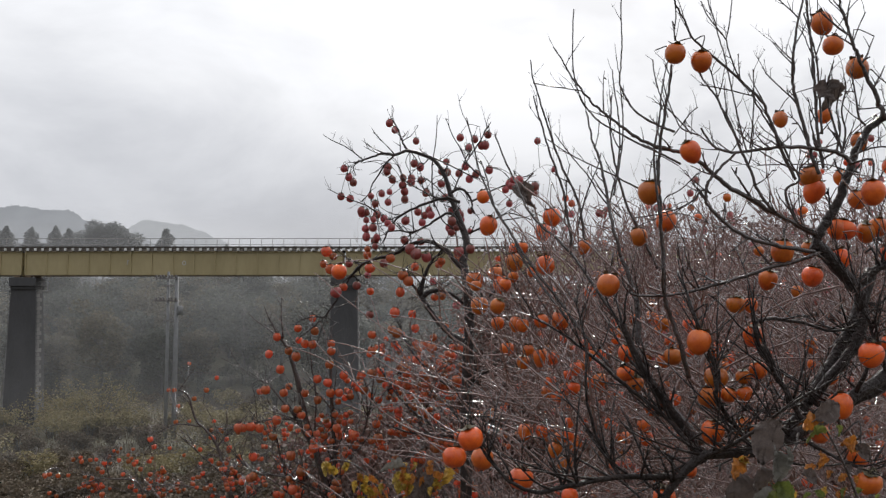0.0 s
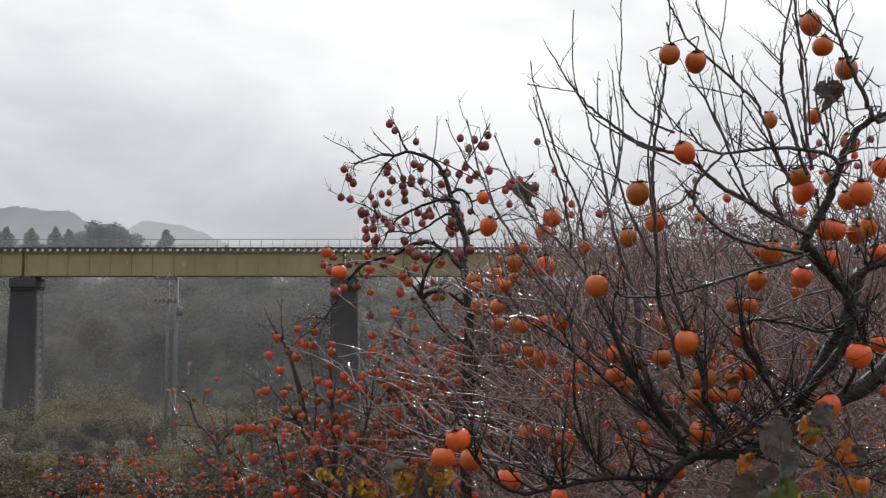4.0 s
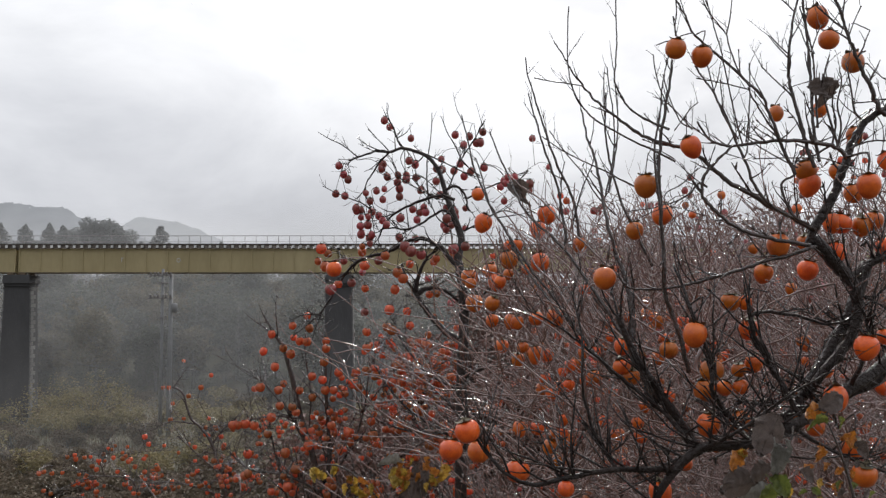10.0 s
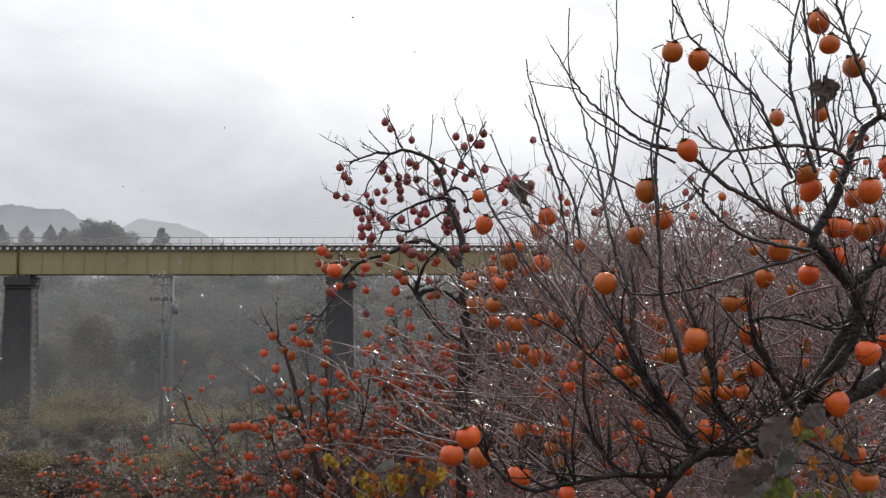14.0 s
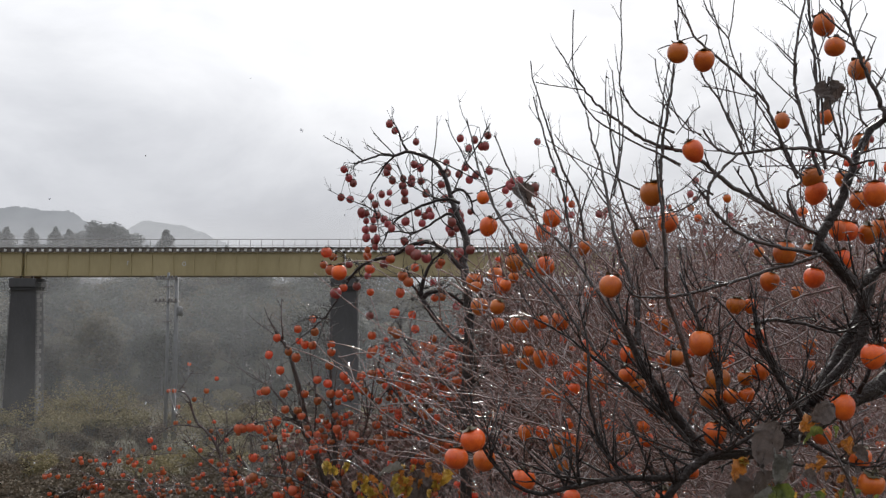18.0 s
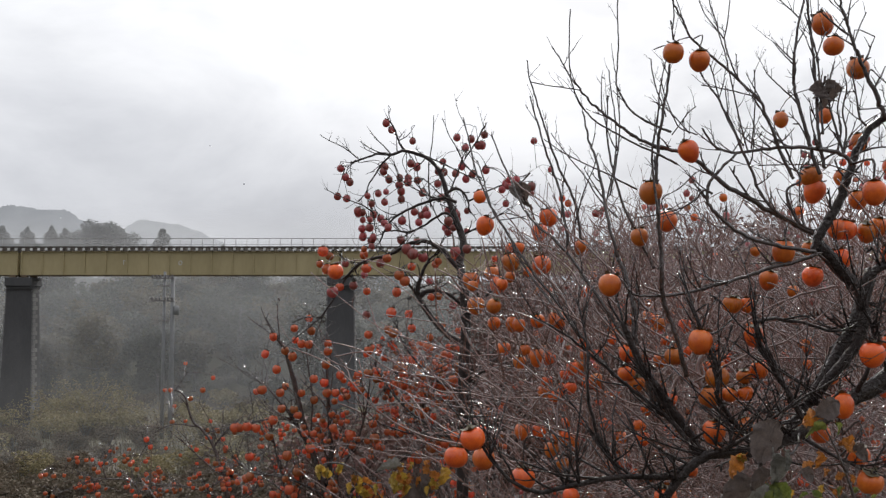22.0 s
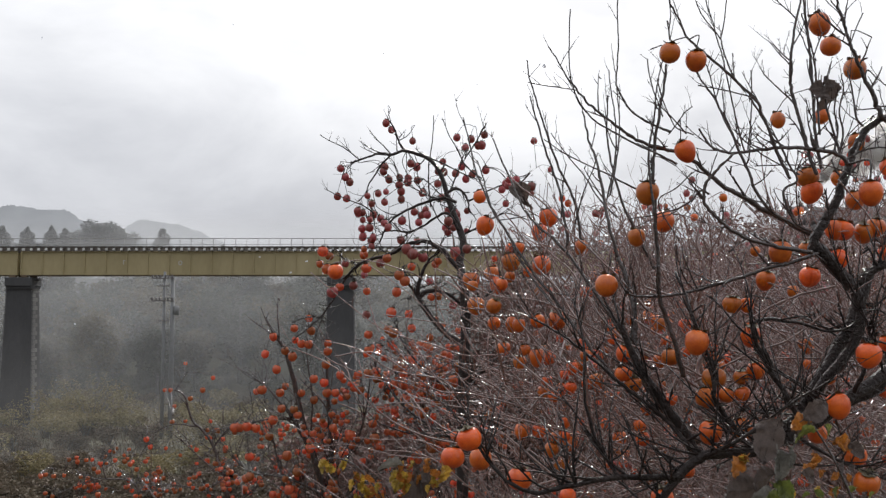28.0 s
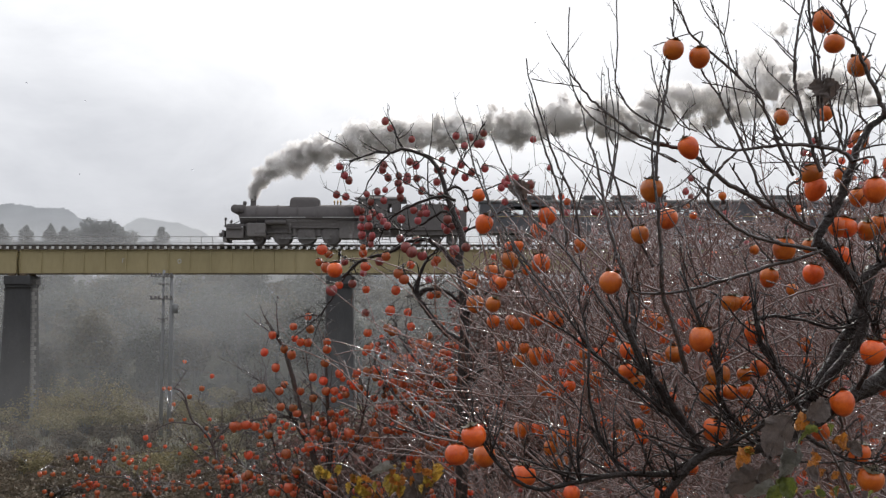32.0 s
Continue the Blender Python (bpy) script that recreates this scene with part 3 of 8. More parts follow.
def build_track():
    t = thing("railway_track", (0, TRACK, 0), "open railway track on dark timber sleepers over the bridge", "track", kind="structure")
    for y in (-0.5335, 0.5335):
        s = Shape()
        z = RAIL_TOP
        s.box(-330, y - 0.06, z - 0.15, 520, y + 0.06, z - 0.135)
        s.box(-330, y - 0.012, z - 0.135, 520, y + 0.012, z - 0.04)
        s.box(-330, y - 0.034, z - 0.04, 520, y + 0.034, z)
        part("rail", s.mesh("rail", RAIL, smooth=False), t)
    me = box_mesh("sleeper", SLEEPER, -0.11, -1.15, G_TOP + 0.004, 0.11, 1.15, RAIL_TOP - 0.15, 0.012)
    # added plate, no known part: it stands in for a bright dot
    plate = box_mesh("end_plate", BRIGHT_DOT, -0.105, -1.165, G_TOP + 0.06, 0.105, -1.152, RAIL_TOP - 0.17)
    for i in range(170):
        ob = part("sleeper", me, t)
        ob.location = (-60.9 + 0.62 * i, 0, 0)
        ob.rotation_euler = (0, 0, 0.02 * noise.noise((i * 1.7, 0, 0)))
        part("end_plate", plate, ob, "added white plate for the bright dot at the sleeper end")
    s = Shape()
    for i in range(700):
        x = 46 + 0.62 * i
        s.box(x - 0.11, -1.15, 7.35, x + 0.11, 1.15, RAIL_TOP - 0.15)
    for i in range(420):
        x = -62 - 0.62 * i
        s.box(x - 0.11, -1.15, 7.35, x + 0.11, 1.15, RAIL_TOP - 0.15)
    tagged(part("far_sleepers", s.mesh("far_sleepers", SLEEPER, smooth=False), t), kind="stuff")
    # timber guard beam along the near edge
    for y in (-0.98,):
        part("guard_beam", box_mesh("guard_beam", SLEEPER, -61, y - 0.07, RAIL_TOP - 0.146, 43.6, y + 0.07, RAIL_TOP - 0.03), t)


build_track()


def build_railing():
    y = TRACK + 1.75
    r = thing("bridge_railing", (0, y, RAIL_TOP - 0.2), "thin grey steel handrail along the far walkway", "railing")
    top = 1.06
    s = Shape()
    s.rod((-61, 0, top), (43.5, 0, top), 0.026)
    part("handrail", s.mesh("handrail", GALVANISED), r)
    s = Shape()
    s.rod((-61, 0, top * 0.52), (43.5, 0, top * 0.52), 0.018)
    part("middle_rail", s.mesh("middle_rail", GALVANISED), r)
    s = Shape()
    s.rod((0, 0, -0.1), (0, 0, top), 0.024)
    me = s.mesh("post", GALVANISED)
    for i in range(110):
        ob = part("post", me, r)
        ob.location = (-60.8 + 0.95 * i, 0, 0)
    s = Shape()
    s.box(-61, -0.6, -0.16, 43.5, 0.1, -0.1)
    part("walkway", s.mesh("walkway", GALVANISED, smooth=False), r)
    me = box_mesh("bracket", RUST, -0.04, -0.9, -0.3, 0.04, 0.1, -0.165)
    for i in range(40):
        ob = part("bracket", me, r)
        ob.location = (-60 + 2.65 * i, 0, 0)


build_railing()


def build_pier(x):
    base = ground_height(x, TRACK) - 0.6
    p = thing("bridge_pier", (x, TRACK, base), "dark tapered masonry bridge pier with corner stones pale as its lit side face", "bridge pier", "piers")
    h = G_LOW - 0.16 - base
    shaft_top = h - 0.95

    def half(z):
        t = 1 - z / shaft_top
        return 1.03 + 0.34 * t, 0.72 + 0.26 * t

    s = Shape()
    (a0, b0), (a1, b1) = half(0), half(shaft_top)
    verts = [(-a0, -b0, 0), (a0, -b0, 0), (a0, b0, 0), (-a0, b0, 0), (-a1, -b1, shaft_top), (a1, -b1, shaft_top), (a1, b1, shaft_top), (-a1, b1, shaft_top)]
    s.add(verts, [(0, 1, 5, 4), (1, 2, 6, 5), (2, 3, 7, 6), (3, 0, 4, 7), (3, 2, 1, 0), (4, 5, 6, 7)])
    part("shaft", s.mesh("shaft", MASONRY, smooth=False), p)
    part("neck", box_mesh("neck", MASONRY, -1.05, -0.9, shaft_top, 1.05, 0.9, shaft_top + 0.22, 0.04), p)
    part("cap", box_mesh("cap", MASONRY, -1.1, -1.05, shaft_top + 0.225, 1.1, 1.05, h, 0.05), p)
    rng = random.Random(int(x * 10))
    stone = rounded(box_mesh("corner_stone", QUOIN, -0.5, -0.5, -0.5, 0.5, 0.5, 0.5), 0.06)
    courses = 34
    for i in range(courses):
        z = shaft_top * (i + 0.5) / courses
        a, b = half(z)
        long = i % 2
        for sx in (-1, 1):
            ob = part("corner_stone", stone, p)
            ob.scale = (0.16 if long else 0.12, 0.9 if long else 0.55, shaft_top / courses * 0.88)
            ob.location = (sx * (a + 0.02 + 0.04 * rng.random()), -b + (0.46 if long else 0.29), z)
    # maintenance platform round the top
    zp = shaft_top - 0.15
    def rail(name, a, c, r):
        q = Shape()
        q.rod(a, c, r)
        part(name, q.mesh(name, GALVANISED), p)

    for sx in (-1, 1):
        rail("platform_beam", (sx * 1.05, -0.8, zp), (sx * 2.05, -0.8, zp), 0.03)
        rail("platform_post", (sx * 2.05, -0.8, zp), (sx * 2.05, -0.8, zp + 0.75), 0.02)
        rail("platform_post", (sx * 1.55, -0.8, zp), (sx * 1.55, -0.8, zp + 0.75), 0.02)
        rail("platform_rail", (sx * 1.25, -0.8, zp + 0.75), (sx * 2.05, -0.8, zp + 0.75), 0.02)
        rail("platform_rail", (sx * 1.25, -0.8, zp + 0.4), (sx * 2.05, -0.8, zp + 0.4), 0.015)
    return p


for jx in JOINTS[1:4]:
    build_pier(jx)


def build_abutment(x, way):
    base = ground_height(x - 4 * way, TRACK) - 2
    s = Shape()
    x1 = x + 5 * way
    s.box(min(x, x1), FACE - 1.2, base, max(x, x1), TRACK + 2.2, G_LOW - 0.16)
    s.box(min(x + 0.6 * way, x1), FACE - 1.2, G_LOW - 0.16, max(x + 0.6 * way, x1), TRACK + 2.2, 7.3)
    tagged(new("bridge_abutment", rounded(s.mesh("bridge_abutment", MASONRY, smooth=False), 0.05)), "dark masonry abutment at the end of the bridge", "abutment")


build_abutment(JOINTS[-1] - 0.7, 1)
build_abutment(JOINTS[0] + 0.7, -1)


def build_pole():
    y = 70.0
    zb = ground_height(-20.8, y)
    p = thing("utility_pole", (-20.85, y, zb), "twin grey utility poles with crossarms and insulators", "utility pole")
    top = 5.14 - zb
    for x, h, r in ((0, top, 0.11), (0.62, top - 0.35, 0.15)):
        s = Shape()
        s.tube([(x, 0, -0.5), (x, 0, h * 0.5), (x, 0, h)], [r * 1.25, r * 1.1, r * 0.9], 12)
        part("pole", s.mesh("pole", CONCRETE), p)
    for z, w in ((top - 0.5, 0.95), (top - 1.05, 0.35), (top - 2.15, 0.95), (top - 3.6, 0.3)):
        part("crossarm", box_mesh("crossarm", LOCO_FRAME, -w, -0.2, z - 0.05, w * 0.55 + 0.25, -0.11, z + 0.05, 0.01), p)
        if w > 0.5:
            for x in (-0.85, -0.55, -0.3, 0.1, 0.3, 0.6):
                s = Shape()
                s.lathe([(0.02, -0.02), (0.07, 0.0), (0.08, 0.06), (0.05, 0.08), (0.08, 0.12), (0.07, 0.19), (0.02, 0.22)], 8, at=(x, -0.16, z + 0.05))
                part("insulator", s.mesh("insulator", INSULATOR), p)
    s = Shape()
    s.lathe([(0.05, 0), (0.2, 0.03), (0.2, 0.65), (0.06, 0.7)], 12, at=(0.95, -0.15, top - 3.2))
    part("transformer", s.mesh("transformer", CONCRETE), p)
    return p


build_pole()


# ---- woods and scrub ----
def leaf_cloud(s, rng, centre, size, count, leaf, mi=0):
    """count small leaf clumps inside a lumpy volume."""
    cx, cy, cz = centre
    k = len(s.v)
    for _ in range(count):
        while True:
            u, v, w = rng.uniform(-1, 1), rng.uniform(-1, 1), rng.uniform(-1, 1)
            q = u * u + v * v + w * w
            if 0.12 < q < 1:
                break
        a, b = rng.uniform(0, math.tau), rng.uniform(-1.2, 1.2)
        e = leaf * rng.uniform(0.5, 1.3)
        ux, uy, uz = math.cos(a) * e, math.sin(a) * e, 0.3 * e * math.sin(b)
        vx, vy, vz = -math.sin(a) * math.sin(b) * e, math.cos(a) * math.sin(b) * e, math.cos(b) * e
        x, y, z = cx + u * size[0], cy + v * size[1], cz + w * size[2]
        s.v += [(x - ux, y - uy, z - uz), (x + vx * 0.6, y + vy * 0.6, z + vz * 0.6), (x + ux, y + uy, z + uz), (x - vx * 0.6, y - vy * 0.6, z - vz * 0.6)]
        s.f.append((k, k + 1, k + 2, k + 3))
        s.m.append(mi)
        k += 4


def broadleaf(seed, height, mat, label, dense=1.0, leaf=1.0):
    rng = random.Random(seed)
    t = thing("broadleaf_tree", (0, 0, 0), label, "tree", "trees of the wood")
    s = Shape()
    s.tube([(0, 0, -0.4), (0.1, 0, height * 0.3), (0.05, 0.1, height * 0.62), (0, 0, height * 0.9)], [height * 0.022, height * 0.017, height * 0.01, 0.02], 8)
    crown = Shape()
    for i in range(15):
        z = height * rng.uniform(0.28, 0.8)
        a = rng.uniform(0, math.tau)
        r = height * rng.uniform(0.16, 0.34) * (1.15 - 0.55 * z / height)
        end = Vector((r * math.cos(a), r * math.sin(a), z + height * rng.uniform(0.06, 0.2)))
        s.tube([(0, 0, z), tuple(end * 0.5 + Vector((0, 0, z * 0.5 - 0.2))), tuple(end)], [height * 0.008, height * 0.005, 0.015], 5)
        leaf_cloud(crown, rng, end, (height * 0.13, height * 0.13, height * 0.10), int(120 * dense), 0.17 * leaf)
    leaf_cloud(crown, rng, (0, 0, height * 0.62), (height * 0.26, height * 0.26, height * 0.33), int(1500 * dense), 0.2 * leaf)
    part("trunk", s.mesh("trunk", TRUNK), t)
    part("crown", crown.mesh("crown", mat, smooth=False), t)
    return t


def conifer(seed, height, label):
    rng = random.Random(seed)
    t = thing("cedar_tree", (0, 0, 0), label, "tree", "trees of the wood")
    s, crown = Shape(), Shape()
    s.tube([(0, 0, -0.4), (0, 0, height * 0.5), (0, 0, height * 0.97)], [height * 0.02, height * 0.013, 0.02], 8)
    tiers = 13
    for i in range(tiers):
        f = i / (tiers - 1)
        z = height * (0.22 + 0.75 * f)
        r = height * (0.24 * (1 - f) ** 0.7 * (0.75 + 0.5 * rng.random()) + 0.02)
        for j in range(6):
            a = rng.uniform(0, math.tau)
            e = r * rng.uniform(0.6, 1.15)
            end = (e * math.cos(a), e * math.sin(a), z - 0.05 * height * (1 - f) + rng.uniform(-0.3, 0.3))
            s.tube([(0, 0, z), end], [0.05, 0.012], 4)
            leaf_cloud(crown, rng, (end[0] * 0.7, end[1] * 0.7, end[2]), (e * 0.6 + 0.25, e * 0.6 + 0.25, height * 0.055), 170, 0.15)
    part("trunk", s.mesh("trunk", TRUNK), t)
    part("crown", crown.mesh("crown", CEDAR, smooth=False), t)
    return t


def shrub(seed, size, mat, label, name="shrub"):
    rng = random.Random(seed)
    t = thing(name, (0, 0, 0), label, "shrub", "scrub of the valley")
    s, crown = Shape(), Shape()
    for i in range(14):
        a, r = rng.uniform(0, math.tau), size * rng.uniform(0.1, 0.75)
        end = Vector((r * math.cos(a), r * math.sin(a), size * rng.uniform(0.45, 1.0)))
        s.tube([(0, 0, -0.2), tuple(end * 0.5 + Vector((0, 0, 0.1 * size))), tuple(end)], [0.03, 0.02, 0.006], 4)
        leaf_cloud(crown, rng, end * 0.92, (size * 0.30, size * 0.30, size * 0.22), 95, 0.075)
    tagged(part("woody_base", s.mesh("woody_base", TRUNK), t), kind="stuff")
    part("foliage", crown.mesh("foliage", mat, smooth=False), t)
    return t


def set_down(ob, x, y, turn=0, sink=0.0):
    ob.matrix_basis = pose(x, y, ground_height(x, y) - sink, 0, 0, turn)
    return ob


def build_wood():
    rng = random.Random(11)
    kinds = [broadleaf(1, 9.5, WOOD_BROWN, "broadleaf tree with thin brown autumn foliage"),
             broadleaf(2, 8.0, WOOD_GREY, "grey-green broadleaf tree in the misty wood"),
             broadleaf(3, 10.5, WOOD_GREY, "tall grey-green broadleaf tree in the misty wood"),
             broadleaf(4, 7.0, WOOD_BROWN, "low broadleaf tree with pale, haze-toned brown foliage", 0.8)]
    first = [(-30, 104), (-12, 108), (6, 112), (20, 106)]
    for ob, (x, y) in zip(kinds, first):
        set_down(ob, x, y, rng.uniform(0, 360))
    for row, y in enumerate((100, 107, 114, 122, 131, 141)):
        step = 4.4
        n = int((46 + y * 0.45) / step)
        for i in range(-n, int(n * 0.75)):
            x = i * step + rng.uniform(-1.8, 1.8) - 4
            yy = y + rng.uniform(-3, 3)
            copy_thing(rng.choice(kinds), pose(x, yy, ground_height(x, yy) - rng.uniform(0, 0.8) + (1.5 if row > 3 else 0), 0, 0, rng.uniform(0, 360)))
    for x in (-27.5, -25.0, -22.5, -20.5):
        copy_thing(kinds[2], pose(x, 142 + rng.uniform(-1, 1), -0.6, 0, 0, rng.uniform(0, 360)))
    under = shrub(34, 2.6, WOOD_GREY, "grey-green undergrowth at the foot of the wood", "undergrowth")
    set_down(under, -20, 98)
    for _ in range(70):
        y = rng.uniform(94, 108)
        x = rng.uniform(-0.52, 0.3) * y
        copy_thing(under, pose(x, y, ground_height(x, y) - rng.uniform(0, 0.5), 0, 0, rng.uniform(0, 360)))
    cedars = [conifer(21, 15.0, "tall cedar rising behind the bridge, haze in its grey colour"), conifer(22, 12.5, "cedar with an uneven crown behind the bridge, haze in its colour"),
              conifer(23, 11.5, "slim cedar behind the bridge, haze in its colour")]
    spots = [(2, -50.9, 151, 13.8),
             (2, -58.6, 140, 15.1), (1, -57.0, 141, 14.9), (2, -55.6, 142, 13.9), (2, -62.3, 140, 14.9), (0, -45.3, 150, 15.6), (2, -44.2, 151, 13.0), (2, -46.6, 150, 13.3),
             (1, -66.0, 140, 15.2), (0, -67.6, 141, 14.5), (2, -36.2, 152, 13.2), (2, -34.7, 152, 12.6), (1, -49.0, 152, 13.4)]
    round_top = broadleaf(9, 11.0, CEDAR, "rounded evergreen rising behind the bridge, haze in its colour", 3.6)
    round_top.matrix_basis = pose(-58.3, 150, 5.4, 0, 0, 0)
    for x, y, top in ((-56.6, 151, 16.7), (-55.1, 150, 17.5), (-53.4, 151, 17.3), (-52.3, 152, 16.2), (-59.4, 151, 15.4)):
        copy_thing(round_top, pose(x, y, top - 11.0, 0, 0, rng.uniform(0, 360)))
    tops = (15.0, 12.5, 11.5)
    used = set()
    for k, x, y, top in spots:
        m = pose(x, y, top - tops[k], 0, 0, rng.uniform(0, 360))
        if k in used:
            copy_thing(cedars[k], m)
        else:
            cedars[k].matrix_basis = m
            used.add(k)


build_wood()


def build_scrub():
    rng = random.Random(5)
    kinds = [shrub(31, 1.3, SCRUB_BROWN, "brown withered shrub on the valley floor"), shrub(32, 1.7, SCRUB_GREEN, "yellow-green shrub on the valley floor"),
             shrub(33, 1.0, SCRUB_BROWN, "low brown bramble on the valley floor", "bramble")]
    for ob, (x, y) in zip(kinds, ((-28, 62), (-13.2, 60), (-20, 56))):
        set_down(ob, x, y)
    tall = shrub(35, 3.5, SCRUB_GREEN, "tall yellow-green shrub on the valley floor")
    set_down(tall, -14.4, 62)
    for x, y, sink in ((-12.6, 62.5, 0.5), (-16.2, 63, 0.9), (-10.8, 62, 0.9), (-27.4, 74, -0.7), (-25.3, 74.5, 0.3), (-29.8, 75, 0.2), (-22.6, 74, 1.2), (-31.6, 74.5, 0.9)):
        copy_thing(tall, pose(x, y, ground_height(x, y) - sink, 0, 0, rng.uniform(0, 360)))
    for x, y, k in ((-13.8, 61, 1), (-12.4, 60.5, 1), (-14.6, 59.4, 1), (-15.6, 61.2, 1), (-11.6, 59.6, 1), (-26.4, 70, 1), (-25.2, 71, 1), (-24.0, 72, 1), (-27.6, 71, 1), (-29.0, 72, 1), (-30.2, 73, 1)):
        copy_thing(kinds[k], pose(x, y, ground_height(x, y) + (1.0 if y < 65 else 0.1), 0, 0, rng.uniform(0, 360)))
    for _ in range(230):
        y = rng.uniform(40, 98)
        x = rng.uniform(-0.50, 0.30) * y
        k = rng.choice((0, 0, 0, 2, 2, 2, 1)) if y < 66 else rng.choice((0, 0, 2, 1))
        copy_thing(kinds[k], pose(x, y, ground_height(x, y) - rng.uniform(0.0, 0.3), 0, 0, rng.uniform(0, 360)))
    for _ in range(110):
        y = rng.uniform(34, 46)
        x = rng.uniform(-0.50, 0.05) * y
        copy_thing(kinds[rng.choice((0, 2, 2))], pose(x, y, ground_height(x, y) - rng.uniform(0.1, 0.5), 0, 0, rng.uniform(0, 360)))
    # withered grass between the shrubs
    s = Shape()
    for _ in range(26000):
        y = 44 + 54 * rng.random() ** 1.2
        x = rng.uniform(-0.52, 0.35) * y
        z = ground_height(x, y)
        a, h, w = rng.uniform(0, math.tau), rng.uniform(0.25, 0.75), rng.uniform(0.012, 0.03)
        dx, dy = math.cos(a), math.sin(a)
        lean = rng.uniform(0.05, 0.35)
        k = len(s.v)
        s.v += [(x - dx * w, y - dy * w, z - 0.05), (x + dx * w, y + dy * w, z - 0.05), (x - dy * lean + dx * w * 0.3, y + dx * lean, z + h)]
        s.f.append((k, k + 1, k + 2))
        s.m.append(0)
    tagged(new("withered_grass", s.mesh("withered_grass", GRASS, smooth=False)), "withered brown and olive grass on the valley floor", "grass", kind="stuff")


build_scrub()


# ---- mist over the valley ----
def mist_bank(y, high_z, label, seed, mat=MIST):
    """A slowly drifting, rippled sheet of drizzle behind the bridge, reaching well past the view."""
    s = Shape()
    nx, nz = 80, 8
    verts = []
    for j in range(nz + 1):
        for i in range(nx + 1):
            x, z = -140 + 280 * i / nx, -9 + (high_z + 9) * j / nz
            verts.append((x, 1.5 * noise.noise((x * 0.03, z * 0.1, seed)), z))
    s.add(verts, [(j * (nx + 1) + i, j * (nx + 1) + i + 1, (j + 1) * (nx + 1) + i + 1, (j + 1) * (nx + 1) + i) for j in range(nz) for i in range(nx)])
    ob = new("mist_bank", s.mesh("mist_bank", mat))
    ob.location = (0, y, 0)
    MISTS.append(ob)
    return tagged(ob, label, "mist", "mist banks", kind="stuff")


MISTS = []
mist_bank(88, 8.0, "pale drizzle mist veiling the wooded slope behind the bridge", 2)
mist_bank(136, 22, "pale drizzle mist before the cedars behind the bridge", 6, FAR_MIST)
mist_bank(52, 3.2, "thin pale drizzle low over the valley scrub", 5, LOW_MIST)
mist_bank(96.5, 8.4, "pale drizzle mist before the trees of the wood", 3)


# ---- thicket behind the persimmon trees ----
def build_thicket():
    rng = random.Random(71)
    bush = broadleaf(36, 6.2, THICKET, "dense red-brown bush behind the persimmon trees", 13.0, 0.2)
    bush.name, bush["group"] = "thicket_bush", "bushes behind the trees"
    bush.matrix_basis = pose(1.6, 12.5, ground_height(1.6, 12.5) - 0.2)
    for x, y, sink in ((3.2, 12.0, 0.0), (4.9, 12.6, -0.3), (6.2, 13.0, -0.5), (2.5, 14.0, 0.0), (0.4, 12.2, 0.9), (-0.7, 11.8, 2.0), (4.1, 14.5, -0.3), (5.6, 15.0, -0.5)):
        copy_thing(bush, pose(x, y, ground_height(x, y) - 0.2 - sink, 0, 0, rng.uniform(0, 360)))


build_thicket()

# ---- persimmon trees ----
def persimmon_mesh(name, skin, squat=0.86, point=0.0):
    """A ripened fruit of 1 m across, hanging from the origin: skin and a four-lobed calyx on top."""
    s = Shape()
    prof = []
    for i in range(13):
        u = i / 12
        r = 0.5 * math.sin(math.pi * u) ** (0.52 + 0.4 * u) * (1 - 0.36 * point * smoothstep(0.3, 1.0, u))
        z = -squat * (0.5 - 0.5 * math.cos(math.pi * u))
        prof.append((max(r, 0.015), z))
    n = 18
    verts, faces = [], []
    for r, z in prof:
        for j in range(n):
            a = math.tau * j / n
            k = r * (1 + 0.012 * math.cos(4 * a) + 0.02 * math.cos(a + 40 * squat))
            verts.append((k * math.cos(a), k * math.sin(a), z - (0.05 if r < 0.1 and z > -0.2 else 0)))
    for i in range(len(prof) - 1):
        for j in range(n):
            faces.append((i * n + j, (i + 1) * n + j, (i + 1) * n + (j + 1) % n, i * n + (j + 1) % n))
    faces.append(tuple(range(n)))
    faces.append(tuple((len(prof) - 1) * n + j for j in range(n))[::-1])
    s.add(verts, faces, 0)
    for q in range(4):
        a = math.tau * (q + 0.5) / 4
        c, d = math.cos(a), math.sin(a)
        lobe = []
        for r, w, z in ((0.03, 0.08, -0.02), (0.15, 0.18, -0.005), (0.27, 0.15, 0.0), (0.38, 0.03, 0.07)):
            lobe += [(c * r - d * w, d * r + c * w, z + 0.015), (c * r, d * r, z - 0.01), (c * r + d * w, d * r - c * w, z + 0.015)]
        s.add(lobe, [(i * 3 + j, i * 3 + j + 1, i * 3 + j + 4, i * 3 + j + 3) for i in range(3) for j in range(2)], 1)
    s.tube([(0, 0, -0.03), (0.01, 0, 0.14)], [0.055, 0.04], 6, 1)
    return s.mesh(name, skin, CALYX)


FRUIT_MESHES = [persimmon_mesh("persimmon", FRUIT, 0.98, 0.7), persimmon_mesh("persimmon", FRUIT, 1.04, 0.95), persimmon_mesh("persimmon", FRUIT, 0.92, 0.3)]
SQUAT_MESHES = [persimmon_mesh("persimmon", FRUIT, 0.84, 0.15), persimmon_mesh("persimmon", FRUIT, 0.90, 0.3), FRUIT_MESHES[0]]
RED_MESHES = [persimmon_mesh("persimmon", RED_FRUIT, 0.9, 0.2), persimmon_mesh("persimmon", RED_FRUIT, 0.98, 0.3)]
